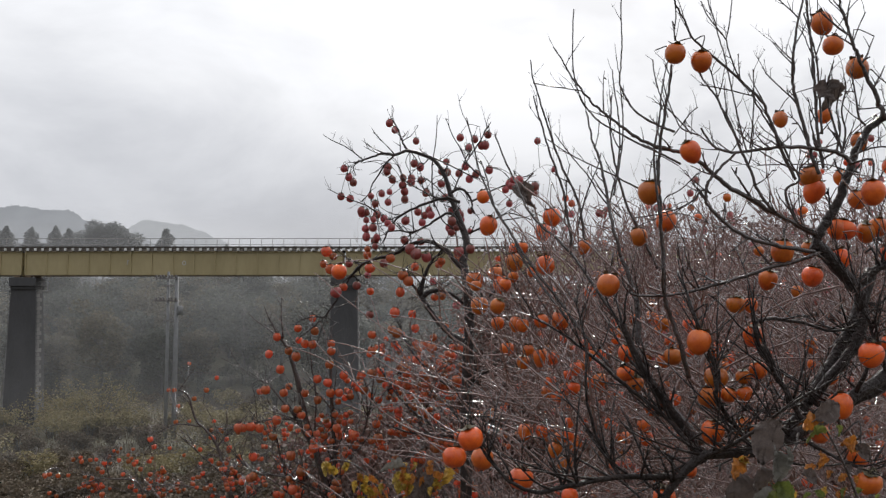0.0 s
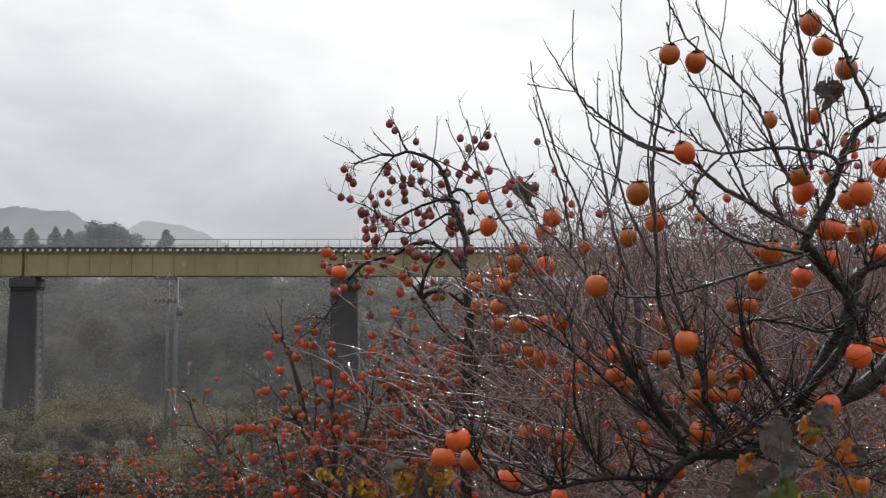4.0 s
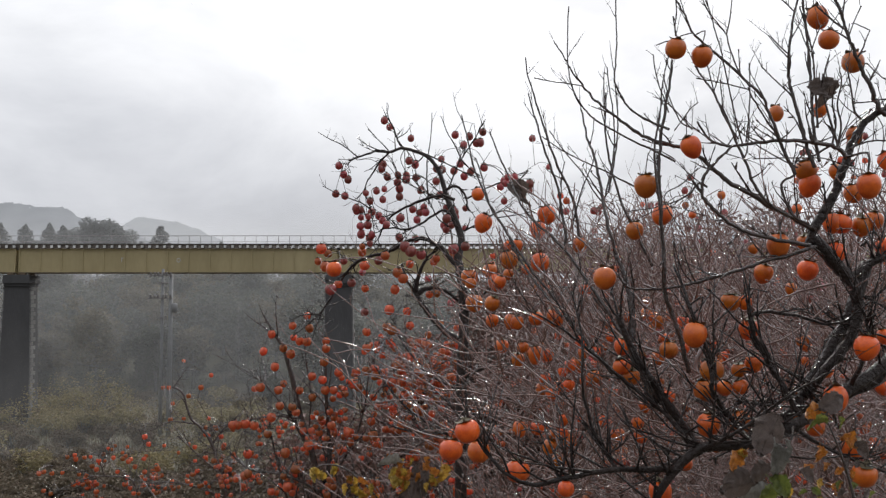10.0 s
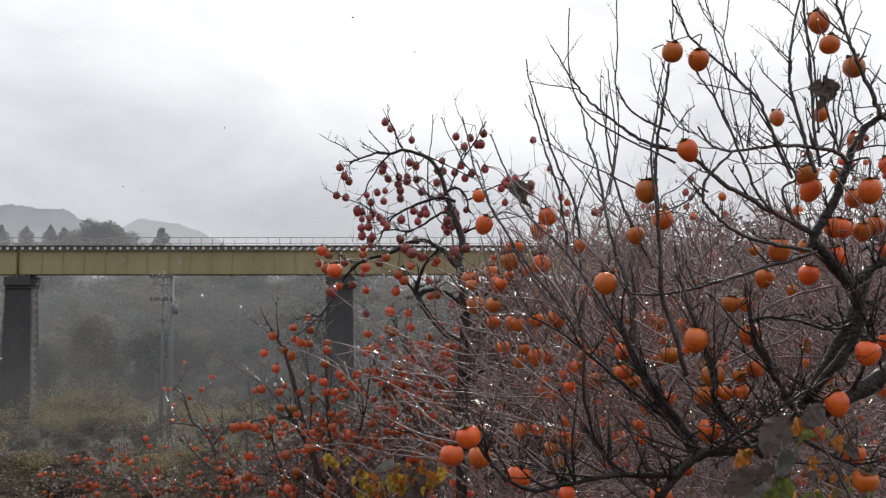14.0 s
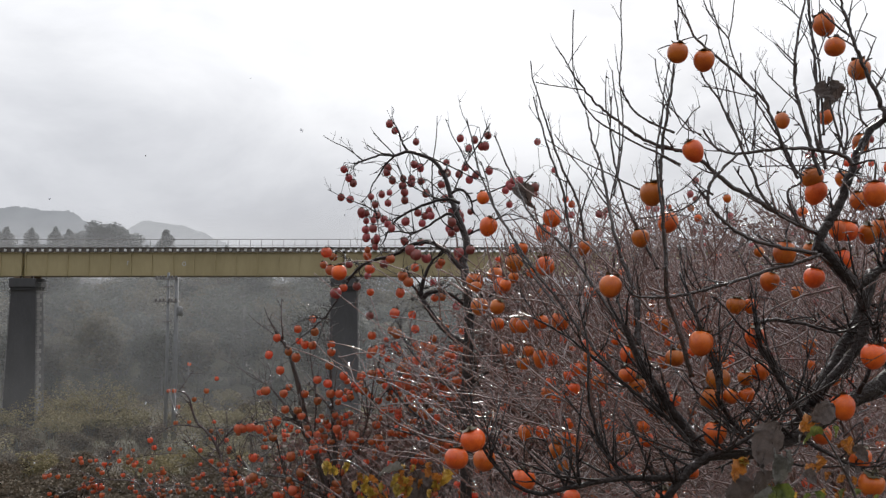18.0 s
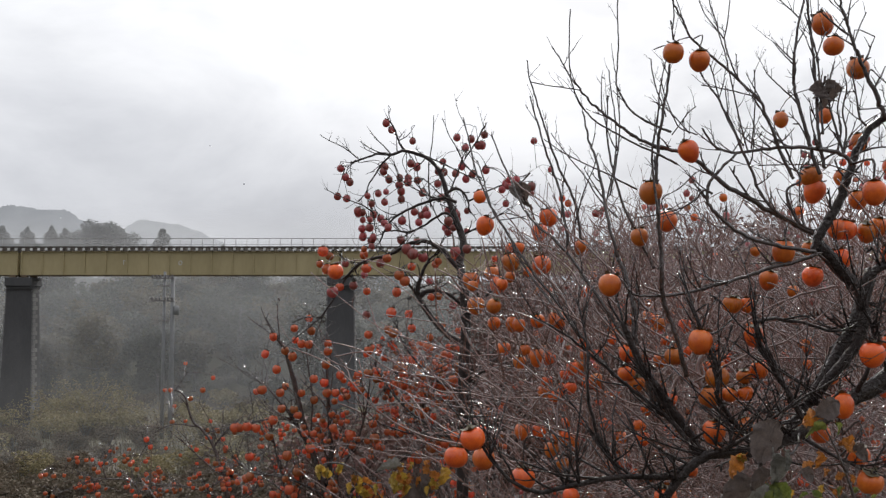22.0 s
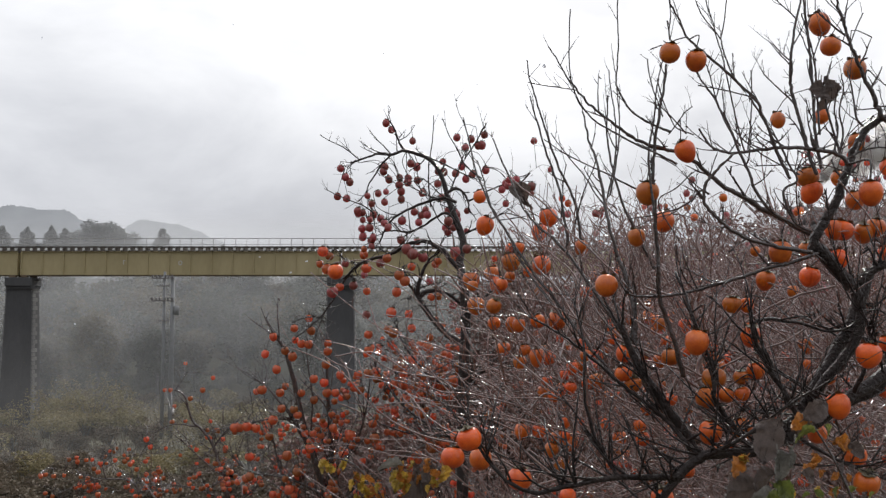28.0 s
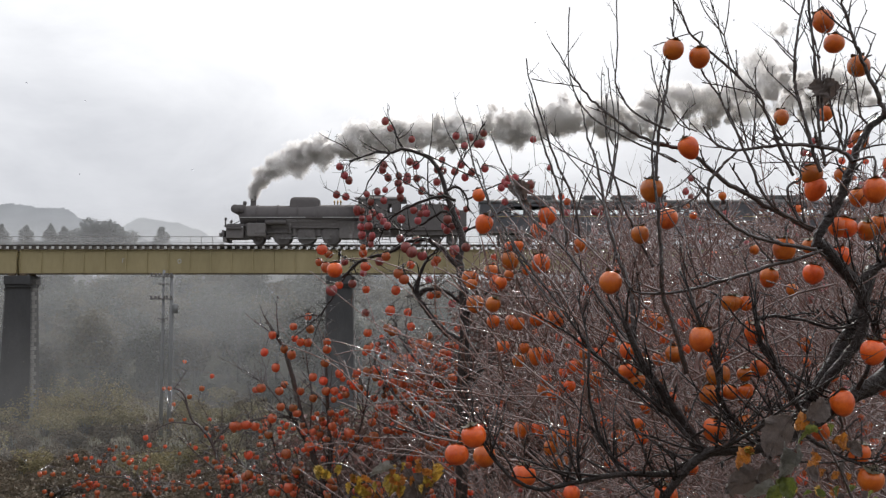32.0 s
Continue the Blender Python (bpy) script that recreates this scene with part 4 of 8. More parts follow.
MAROON_MESHES = [persimmon_mesh("persimmon", MAROON_FRUIT, 0.95, 0.2), persimmon_mesh("persimmon", MAROON_FRUIT, 1.0, 0.3)]


class Bough:
    """Limbs with their shoots in one mesh, and the fruits that hang from them."""

    def __init__(self, tree, seed, meshes, fine=0.0016, density=1.0, label="", up=0.5, bark=BARK):
        self.bark = bark
        self.tree, self.rng, self.meshes, self.fine, self.density, self.label, self.up = tree, random.Random(seed), meshes, fine, density, label, up
        self.s, self.samples, self.tips, self.hung = Shape(), [], [], []
        self.origin = tree.location.copy()
        self.low_meshes = meshes  # for fruit below the camera's sight line, not seen against the sky

    def limb(self, r0, r1, shoots, reach, *pts):
        rng = self.rng
        line = spline([Vector(p) - self.origin for p in pts], 6)
        n = len(line)
        wob = [Vector((noise.noise((i * 0.5, r0 * 900, 1)), noise.noise((i * 0.5, r0 * 900, 7)), noise.noise((i * 0.5, r0 * 900, 13)))) * min(r0, 0.008) * 0.55 for i in range(n)]
        line = [p + w * (0 if i in (0, n - 1) else 1) for i, (p, w) in enumerate(zip(line, wob))]
        radii = [(r0 + (r1 - r0) * i / (n - 1)) * (1 + 0.16 * noise.noise((i * 0.9, r0 * 700, 3)) + 0.14 * abs(noise.noise((i * 2.3, r0 * 500, 8)))) for i in range(n)]
        radii = [max(r, self.fine * 0.9) for r in radii]
        self.s.tube(line, radii, 9 if r0 > 0.02 else 6)
        self.samples += [(p, r) for p, r in zip(line, radii)]
        for _ in range(int(shoots * self.density)):
            i = min(int(n * rng.uniform(0.08, 1.0)), n - 2)
            self.shoot(line[i], (line[i + 1] - line[i]).normalized(), min(radii[i] * 0.6, self.fine * 2.2), reach * rng.uniform(0.35, 1.15), 2)

    def shoot(self, at, along, r, length, level):
        rng = self.rng
        d = (Vector((rng.gauss(0, 0.6), rng.gauss(0, 0.55), rng.gauss(self.up, 0.45))) + along * rng.uniform(0.3, 1.1)).normalized()
        pts, steps = [at.copy()], 5 if level > 1 else 3
        p = at.copy()
        for k in range(steps):
            d = (d + Vector((rng.gauss(0, 0.11), rng.gauss(0, 0.11), rng.gauss(0.06, 0.10)))).normalized()
            p = p + d * length / steps
            pts.append(p)
        self.s.tube(pts, [r * (1 - 0.62 * k / steps) for k in range(steps + 1)], 5 if level > 1 else 3)
        if level > 1:
            self.tips += [(q, r * 0.8) for q in pts[1:]]
            for _ in range(rng.randint(1, 3)):
                k = rng.randint(1, steps - 1)
                self.shoot(pts[k], d, r * 0.6, length * rng.uniform(0.15, 0.5), level - 1)
        # buds and old fruit stalks
        if level > 1 and rng.random() < 0.6:
            k = rng.randint(1, steps)
            self.s.tube([pts[k], pts[k] + Vector((rng.gauss(0, 1), rng.gauss(0, 1), rng.gauss(0, 1))).normalized() * r * 5], [r * 1.1, r * 0.5], 4)

    def fruits(self, *spots):
        self.hung += [(Vector(p[:3]) - self.origin, p[3]) for p in spots]

    def scatter(self, count, size, ends):
        """Further fruits hung along the limbs, in small bunches."""
        rng = self.rng
        for _ in range(count):
            p, r = rng.choice(self.samples)
            c = p + Vector((rng.gauss(0, ends), rng.gauss(0, ends), rng.gauss(-ends * 0.3, ends)))
            for _ in range(rng.choice((1, 2, 3, 4))):
                q = c + Vector((rng.gauss(0, size * 0.75), rng.gauss(0, size), rng.gauss(0, size * 0.75)))
                self.hung.append((q, size * rng.uniform(0.8, 1.12)))

    def bunches(self, count, size, xs, ys, zs, slant):
        """Bunches through a stretch of the crown; slant: how far its outer side leans in towards the top."""
        rng = self.rng
        for _ in range(count):
            k = rng.random()
            x = rng.uniform(xs[0] + slant * (xs[1] - xs[0]) * k, xs[1])
            c = Vector((x, rng.uniform(*ys), zs[0] + (zs[1] - zs[0]) * k)) - self.origin
            for _ in range(rng.choice((2, 3, 4, 5))):
                q = c + Vector((rng.gauss(0, size * 0.8), rng.gauss(0, size), rng.gauss(0, size * 0.9)))
                self.hung.append((q, size * rng.uniform(0.8, 1.15)))

    def hang_low(self, count, size, ends):
        """Bunches only below the camera's sight line to the bridge, to fit the view."""
        kept = self.samples
        self.samples = [(p, r) for p, r in kept if (p + self.origin).z < 1.55 + 0.07 * (p + self.origin).y]
        self.scatter(count, size, ends)
        self.samples = kept

    def finish(self, name="limb"):
        rng = self.rng
        tops = []
        held = self.samples + self.tips
        pts = np.array([tuple(p) for p, _ in held])
        for p, size in self.hung:
            top = p + Vector((0, 0, size * 0.48))
            d = pts - np.array(tuple(top + Vector((0, 0, size * 0.8))))
            k = int((d * d * np.array([1, 0.7, 1])).sum(axis=1).argmin())
            start = held[k][0]
            r = max(min(held[k][1] * 0.6, size * 0.05), self.fine * 0.8)
            mid = start.lerp(top, 0.55) + Vector((rng.gauss(0, size * 0.3), rng.gauss(0, size * 0.2), size * rng.uniform(0.3, 0.9)))
            self.s.tube(spline([start, mid, top + Vector((0, 0, size * 0.12)), top - Vector((0, 0, size * 0.03))], 3), [r * (1.1 - 0.03 * i) for i in range(10)], 5)
            tops.append(top)
        ob = part(name, self.s.mesh(name, self.bark), self.tree, self.label)
        for (p, size), top in zip(self.hung, tops):
            # split along the camera's sight line, so fruit before the sky is darker
            low_down = (p + self.origin).z < 1.6 + 0.075 * (p + self.origin).y
            f = part("persimmon", rng.choice(self.low_meshes if low_down else self.meshes), ob)
            f.location = top
            f.rotation_euler = (rng.gauss(0, 0.16), rng.gauss(0, 0.2), rng.uniform(0, math.tau))
            f.scale = (size, size, size * rng.uniform(0.94, 1.08))
        self.object = ob
        return ob


def persimmon_tree(x, y, label):
    return thing("persimmon_tree", (x, y, ground_height(x, y)), label, "tree", "persimmon trees")


def tree_trunk(tree, r, *pts):
    s = Shape()
    line = spline([Vector(p) - tree.location for p in pts], 6)
    s.tube(line, [r * (1.25 - 0.4 * i / len(line)) * (1 + 0.12 * noise.noise((i * 0.7, r, 2))) for i in range(len(line))], 14)
    part("trunk", s.mesh("trunk", OLD_BARK), tree)


near_tree = persimmon_tree(1.55, 3.0, "near persimmon tree, bare wet branches with large orange fruit")
middle_tree = persimmon_tree(-0.1, 5.6, "bare persimmon tree with many small red-orange fruit")
left_tree = persimmon_tree(-0.8, 6.3, "spreading bare persimmon tree laden with red-orange fruit")
low_tree = persimmon_tree(-1.75, 8.0, "low bare persimmon tree with tiny red fruit")
tree_trunk(near_tree, 0.07, (1.55, 3.0, ground_height(1.55, 3) - 0.2), (1.5, 2.95, -0.1), (1.3, 2.85, 0.55), (1.04, 2.75, 0.95))
tree_trunk(middle_tree, 0.085, (-0.1, 5.6, ground_height(-0.1, 5.6) - 0.2), (-0.08, 5.6, -1.2), (-0.05, 5.6, -0.25))
tree_trunk(left_tree, 0.06, (-0.8, 6.3, ground_height(-0.8, 6.3) - 0.2), (-0.75, 6.3, -1.4), (-0.7, 6.3, -0.4))
tree_trunk(low_tree, 0.05, (-1.75, 8.0, ground_height(-1.75, 8) - 0.2), (-1.74, 8.0, -1.9), (-1.73, 8.0, -0.9))

heavy = Bough(near_tree, 8, FRUIT_MESHES, 0.0020, 1.2, "thick dark wet bough", 0.5, OLD_BARK)
low = Bough(near_tree, 1, SQUAT_MESHES, 0.0020, 1.5, "dark wet bough with fine twigs", 0.5, OLD_BARK)
mid = Bough(near_tree, 2, FRUIT_MESHES, 0.0020, 1.7, "dark wet limb with fine twigs")
spring = Bough(near_tree, 3, FRUIT_MESHES, 0.0019, 1.1, "thin springy branch")
old = Bough(near_tree, 4, FRUIT_MESHES, 0.0021, 0.75, "tangled wet branches", 0.6, TWIG_BARK)
upright = Bough(near_tree, 10, FRUIT_MESHES, 0.0020, 0.75, "dark upright shoots", 0.6)
crown = Bough(middle_tree, 5, MAROON_MESHES, 0.0022, 1.8, "crooked dark branches of the middle tree", 0.25, OLD_BARK)
crown.low_meshes = RED_MESHES * 2 + MAROON_MESHES[:1]
weave = Bough(middle_tree, 9, MAROON_MESHES + RED_MESHES[:1], 0.0022, 1.05, "criss-crossing thin branches of the middle tree", 0.25, TWIG_BARK)
weave.low_meshes = crown.low_meshes
spread = Bough(left_tree, 6, RED_MESHES, 0.0026, 1.3, "spreading thin branches", 0.12)
lean = Bough(low_tree, 7, RED_MESHES, 0.003, 1.2, "low thin branches", 0.12)
low.limb(0.02, 0.013, 8, 0.2, (1.288, 2.9, 1.755), (1.211, 2.85, 1.6), (1.102, 2.8, 1.451), (0.998, 2.75, 1.325), (0.882, 2.7, 1.22))
low.limb(0.017, 0.008, 8, 0.2, (0.728, 2.75, 1.201), (0.673, 2.75, 1.293), (0.61, 2.75, 1.39), (0.547, 2.75, 1.486), (0.499, 2.75, 1.6))
heavy.limb(0.0139, 0.01, 5, 0.14, (1.06, 2.75, 1.805), (1.079, 2.75, 1.859), (1.107, 2.76, 1.893), (1.133, 2.77, 1.93), (1.153, 2.77, 1.972), (1.172, 2.77, 2.027), (1.195, 2.78, 2.083), (1.226, 2.78, 2.143), (1.265, 2.79, 2.185), (1.32, 2.79, 2.211), (1.394, 2.8, 2.24))
heavy.limb(0.0197, 0.0131, 6, 0.16, (1.072, 2.76, 1.822), (1.115, 2.76, 1.772), (1.16, 2.76, 1.723), (1.194, 2.76, 1.666), (1.198, 2.76, 1.592), (1.165, 2.76, 1.519), (1.094, 2.76, 1.437), (1.035, 2.76, 1.365))
heavy.limb(0.015, 0.01, 6, 0.16, (1.192, 2.8, 1.7), (1.261, 2.8, 1.75), (1.345, 2.8, 1.783))
heavy.limb(0.0122, 0.0073, 8, 0.15, (1.269, 2.74, 1.447), (1.231, 2.74, 1.406), (1.165, 2.74, 1.374), (1.084, 2.74, 1.342), (0.994, 2.74, 1.318))
mid.limb(0.0064, 0.0032, 8, 0.14, (1.048, 2.7, 1.793), (0.983, 2.7, 1.767), (0.91, 2.7, 1.751), (0.845, 2.7, 1.728), (0.781, 2.7, 1.709), (0.716, 2.7, 1.691), (0.668, 2.7, 1.68), (0.603, 2.7, 1.671), (0.547, 2.7, 1.672), (0.515, 2.7, 1.683), (0.495, 2.7, 1.715))
mid.limb(0.0063, 0.0032, 7, 0.13, (1.028, 2.66, 1.795), (0.946, 2.66, 1.806), (0.891, 2.66, 1.819), (0.835, 2.66, 1.838), (0.796, 2.66, 1.862), (0.77, 2.66, 1.886), (0.745, 2.66, 1.91), (0.728, 2.66, 1.934), (0.727, 2.66, 1.966), (0.737, 2.66, 1.995), (0.763, 2.66, 2.024), (0.792, 2.66, 2.054), (0.815, 2.66, 2.075))
mid.limb(0.0032, 0.0016, 5, 0.12, (0.742, 2.66, 1.958), (0.719, 2.66, 1.969), (0.694, 2.66, 1.942), (0.654, 2.66, 1.918), (0.622, 2.66, 1.91), (0.582, 2.66, 1.898), (0.518, 2.66, 1.89))
mid.limb(0.0064, 0.0028, 8, 0.13, (1.147, 2.68, 2.046), (1.12, 2.68, 2.072), (1.081, 2.68, 2.084), (1.024, 2.68, 2.092), (0.968, 2.68, 2.095), (0.904, 2.68, 2.09), (0.847, 2.68, 2.082), (0.807, 2.68, 2.079), (0.767, 2.68, 2.09), (0.743, 2.68, 2.115), (0.723, 2.68, 2.15))
mid.limb(0.0032, 0.0016, 4, 0.13, (1.161, 2.7, 2.072), (1.21, 2.7, 2.094), (1.272, 2.7, 2.099), (1.308, 2.7, 2.102))
mid.limb(0.0083, 0.0032, 5, 0.12, (1.325, 2.78, 2.201), (1.296, 2.77, 2.192), (1.275, 2.77, 2.233), (1.257, 2.76, 2.268), (1.234, 2.76, 2.314), (1.208, 2.75, 2.372), (1.19, 2.74, 2.404), (1.177, 2.74, 2.445), (1.164, 2.73, 2.485), (1.151, 2.73, 2.525), (1.141, 2.72, 2.565))
mid.limb(0.0033, 0.002, 4, 0.1, (1.217, 2.74, 2.168), (1.198, 2.74, 2.193), (1.192, 2.74, 2.243), (1.185, 2.74, 2.293), (1.176, 2.74, 2.335))
mid.limb(0.0033, 0.0016, 3, 0.1, (1.281, 2.74, 2.193), (1.295, 2.74, 2.226), (1.249, 2.74, 2.221), (1.199, 2.74, 2.216))
mid.limb(0.0056, 0.0028, 6, 0.11, (1.062, 2.7, 2.02), (1.044, 2.7, 2.069), (1.033, 2.7, 2.118), (1.018, 2.7, 2.176), (1.006, 2.7, 2.225), (0.996, 2.7, 2.267), (0.994, 2.7, 2.308), (0.998, 2.7, 2.366), (1.005, 2.7, 2.416), (1.014, 2.7, 2.466), (1.027, 2.7, 2.516), (1.034, 2.7, 2.55))
mid.limb(0.0049, 0.0028, 6, 0.11, (1.084, 2.72, 2.04), (1.073, 2.72, 2.106), (1.068, 2.72, 2.172), (1.065, 2.72, 2.255), (1.062, 2.72, 2.322), (1.059, 2.72, 2.389), (1.053, 2.72, 2.456), (1.048, 2.72, 2.523), (1.045, 2.72, 2.557))
mid.limb(0.0032, 0.002, 4, 0.1, (1.082, 2.72, 2.139), (1.079, 2.72, 2.222), (1.077, 2.72, 2.272), (1.075, 2.72, 2.33), (1.069, 2.72, 2.38), (1.057, 2.72, 2.431), (1.039, 2.72, 2.498))
mid.limb(0.004, 0.0016, 5, 0.1, (1.132, 2.7, 2.072), (1.12, 2.7, 2.118), (1.104, 2.7, 2.176), (1.093, 2.7, 2.234), (1.099, 2.7, 2.3), (1.114, 2.7, 2.35))
mid.limb(0.0032, 0.0016, 4, 0.09, (1.129, 2.7, 2.076), (1.141, 2.7, 2.143), (1.132, 2.7, 2.201), (1.146, 2.7, 2.267), (1.142, 2.7, 2.3))
mid.limb(0.0032, 0.0012, 4, 0.09, (1.113, 2.7, 2.082), (1.126, 2.7, 2.151), (1.118, 2.7, 2.209), (1.131, 2.7, 2.267), (1.138, 2.7, 2.275))
mid.limb(0.0032, 0.002, 2, 0.08, (1.167, 2.72, 2.431), (1.135, 2.72, 2.456), (1.108, 2.72, 2.481), (1.085, 2.72, 2.503))
mid.limb(0.002, 0.001, 1, 0.06, (1.189, 2.74, 2.418), (1.206, 2.74, 2.462), (1.228, 2.74, 2.506))
mid.limb(0.002, 0.001, 2, 0.07, (1.227, 2.74, 2.314), (1.236, 2.74, 2.335), (1.265, 2.74, 2.307), (1.297, 2.74, 2.282))
mid.limb(0.004, 0.0024, 5, 0.1, (1.034, 2.68, 1.856), (0.987, 2.68, 1.881), (0.957, 2.68, 1.968), (0.998, 2.68, 2.001), (0.975, 2.68, 2.049), (0.952, 2.68, 2.103), (0.916, 2.68, 2.159), (0.885, 2.68, 2.213), (0.87, 2.68, 2.249))
mid.limb(0.0047, 0.0024, 6, 0.11, (0.979, 2.66, 1.873), (0.932, 2.66, 1.898), (0.898, 2.66, 1.93), (0.87, 2.66, 1.974), (0.852, 2.66, 2.03), (0.831, 2.66, 2.075), (0.813, 2.66, 2.124), (0.799, 2.66, 2.162), (0.776, 2.66, 2.205), (0.759, 2.66, 2.24), (0.74, 2.66, 2.265), (0.714, 2.66, 2.306))
mid.limb(0.0024, 0.0013, 5, 0.09, (0.844, 2.66, 2.082), (0.832, 2.66, 2.13), (0.819, 2.66, 2.192), (0.808, 2.66, 2.249), (0.797, 2.66, 2.306), (0.786, 2.66, 2.363), (0.772, 2.66, 2.412), (0.763, 2.66, 2.453), (0.748, 2.66, 2.498), (0.742, 2.66, 2.536))
mid.limb(0.0024, 0.0013, 4, 0.09, (0.854, 2.66, 2.086), (0.861, 2.66, 2.135), (0.867, 2.66, 2.2), (0.869, 2.66, 2.257), (0.868, 2.66, 2.314))
mid.limb(0.0019, 0.0011, 3, 0.08, (0.862, 2.64, 2.231), (0.814, 2.64, 2.244), (0.767, 2.64, 2.255), (0.711, 2.64, 2.265))
mid.limb(0.0024, 0.0012, 4, 0.09, (0.828, 2.64, 2.091), (0.804, 2.64, 2.126), (0.781, 2.64, 2.171), (0.761, 2.64, 2.228), (0.744, 2.64, 2.3), (0.736, 2.64, 2.325))
mid.limb(0.0024, 0.001, 4, 0.09, (1.006, 2.68, 2.017), (0.959, 2.68, 2.041), (0.895, 2.68, 2.079), (0.851, 2.68, 2.115), (0.824, 2.68, 2.144))
mid.limb(0.002, 0.001, 3, 0.09, (1.16, 2.7, 2.02), (1.096, 2.7, 2.045), (1.031, 2.7, 2.048), (0.966, 2.7, 2.048), (0.885, 2.7, 2.045))
mid.limb(0.0024, 0.0011, 3, 0.08, (1.007, 2.72, 2.238), (0.97, 2.72, 2.272), (0.934, 2.72, 2.308), (0.922, 2.72, 2.322))
mid.limb(0.0024, 0.0011, 3, 0.08, (1.005, 2.72, 2.355), (0.978, 2.72, 2.38), (0.952, 2.72, 2.409))
mid.limb(0.0024, 0.0011, 3, 0.08, (1.025, 2.72, 2.481), (1.004, 2.72, 2.503), (0.982, 2.72, 2.523), (0.969, 2.72, 2.537))
mid.limb(0.0021, 0.0011, 2, 0.07, (1.07, 2.72, 2.368), (1.09, 2.72, 2.422), (1.102, 2.72, 2.442))
spring.limb(0.0081, 0.0015, 12, 0.12, (1.07, 2.74, 1.85), (1.006, 2.73, 1.883), (0.938, 2.72, 1.918), (0.871, 2.71, 1.953), (0.815, 2.71, 1.985), (0.762, 2.7, 2.028), (0.712, 2.69, 2.065), (0.654, 2.68, 2.085), (0.603, 2.67, 2.096), (0.554, 2.66, 2.114), (0.505, 2.65, 2.145), (0.463, 2.64, 2.175), (0.423, 2.64, 2.207), (0.39, 2.63, 2.244), (0.357, 2.62, 2.286), (0.331, 2.61, 2.324), (0.305, 2.6, 2.363))
upright.limb(0.0031, 0.0012, 6, 0.09, (0.634, 2.6, 2.028), (0.595, 2.6, 2.05), (0.525, 2.6, 2.083), (0.455, 2.6, 2.121), (0.409, 2.6, 2.15), (0.373, 2.6, 2.191), (0.352, 2.6, 2.239), (0.341, 2.6, 2.29), (0.34, 2.6, 2.386), (0.344, 2.6, 2.466))
spring.limb(0.0015, 0.0009, 3, 0.06, (0.386, 2.6, 2.237), (0.339, 2.6, 2.245), (0.292, 2.6, 2.252), (0.248, 2.6, 2.261))
upright.limb(0.0035, 0.0015, 6, 0.08, (0.619, 2.6, 2.118), (0.593, 2.6, 2.128), (0.573, 2.6, 2.137), (0.534, 2.6, 2.158), (0.503, 2.6, 2.186), (0.48, 2.6, 2.226), (0.469, 2.6, 2.258), (0.473, 2.6, 2.306), (0.477, 2.6, 2.37), (0.476, 2.6, 2.434), (0.476, 2.6, 2.499))
spring.limb(0.0072, 0.0031, 6, 0.1, (0.688, 2.7, 1.441), (0.668, 2.69, 1.521), (0.644, 2.69, 1.6), (0.621, 2.68, 1.664), (0.617, 2.67, 1.727), (0.615, 2.67, 1.79), (0.61, 2.66, 1.853), (0.605, 2.65, 1.933), (0.599, 2.64, 1.995), (0.602, 2.64, 2.058), (0.608, 2.63, 2.129), (0.617, 2.62, 2.184), (0.629, 2.62, 2.246), (0.636, 2.61, 2.315))
spring.limb(0.0039, 0.0014, 4, 0.09, (0.597, 2.62, 1.894), (0.593, 2.62, 1.936), (0.585, 2.62, 2.008), (0.584, 2.62, 2.071), (0.596, 2.62, 2.132), (0.603, 2.62, 2.183), (0.607, 2.62, 2.231), (0.616, 2.62, 2.279), (0.628, 2.62, 2.331))
spring.limb(0.002, 0.001, 3, 0.07, (0.625, 2.62, 2.167), (0.613, 2.62, 2.207), (0.599, 2.62, 2.247), (0.589, 2.62, 2.292), (0.585, 2.62, 2.332))
spring.limb(0.002, 0.001, 3, 0.07, (0.69, 2.62, 2.119), (0.656, 2.62, 2.159), (0.625, 2.62, 2.191), (0.597, 2.62, 2.208))
spring.limb(0.002, 0.001, 4, 0.08, (0.711, 2.62, 2.116), (0.664, 2.62, 2.135), (0.649, 2.62, 2.159), (0.626, 2.62, 2.215), (0.611, 2.62, 2.276))
spring.limb(0.0017, 0.0009, 2, 0.07, (0.64, 2.62, 2.116), (0.664, 2.62, 2.148), (0.688, 2.62, 2.18), (0.708, 2.62, 2.196))
spring.limb(0.0023, 0.0016, 2, 0.07, (0.649, 2.62, 2.385), (0.647, 2.62, 2.416), (0.652, 2.62, 2.449), (0.65, 2.62, 2.514))
spring.limb(0.0048, 0.0023, 7, 0.09, (0.998, 2.68, 2.001), (0.966, 2.68, 2.068), (0.941, 2.67, 2.132), (0.918, 2.67, 2.185), (0.903, 2.66, 2.219), (0.867, 2.66, 2.256), (0.811, 2.65, 2.306), (0.765, 2.65, 2.347), (0.729, 2.64, 2.374), (0.703, 2.64, 2.398), (0.68, 2.63, 2.444), (0.655, 2.62, 2.484), (0.643, 2.62, 2.512))
spring.limb(0.0016, 0.001, 0, 0.05, (0.699, 2.62, 2.394), (0.668, 2.62, 2.387), (0.644, 2.62, 2.373), (0.62, 2.62, 2.369), (0.593, 2.62, 2.358))
spring.limb(0.0023, 0.0014, 4, 0.08, (0.855, 2.62, 2.239), (0.825, 2.62, 2.282), (0.81, 2.62, 2.319), (0.796, 2.62, 2.363), (0.791, 2.62, 2.389), (0.769, 2.62, 2.419), (0.741, 2.62, 2.457), (0.723, 2.62, 2.499))
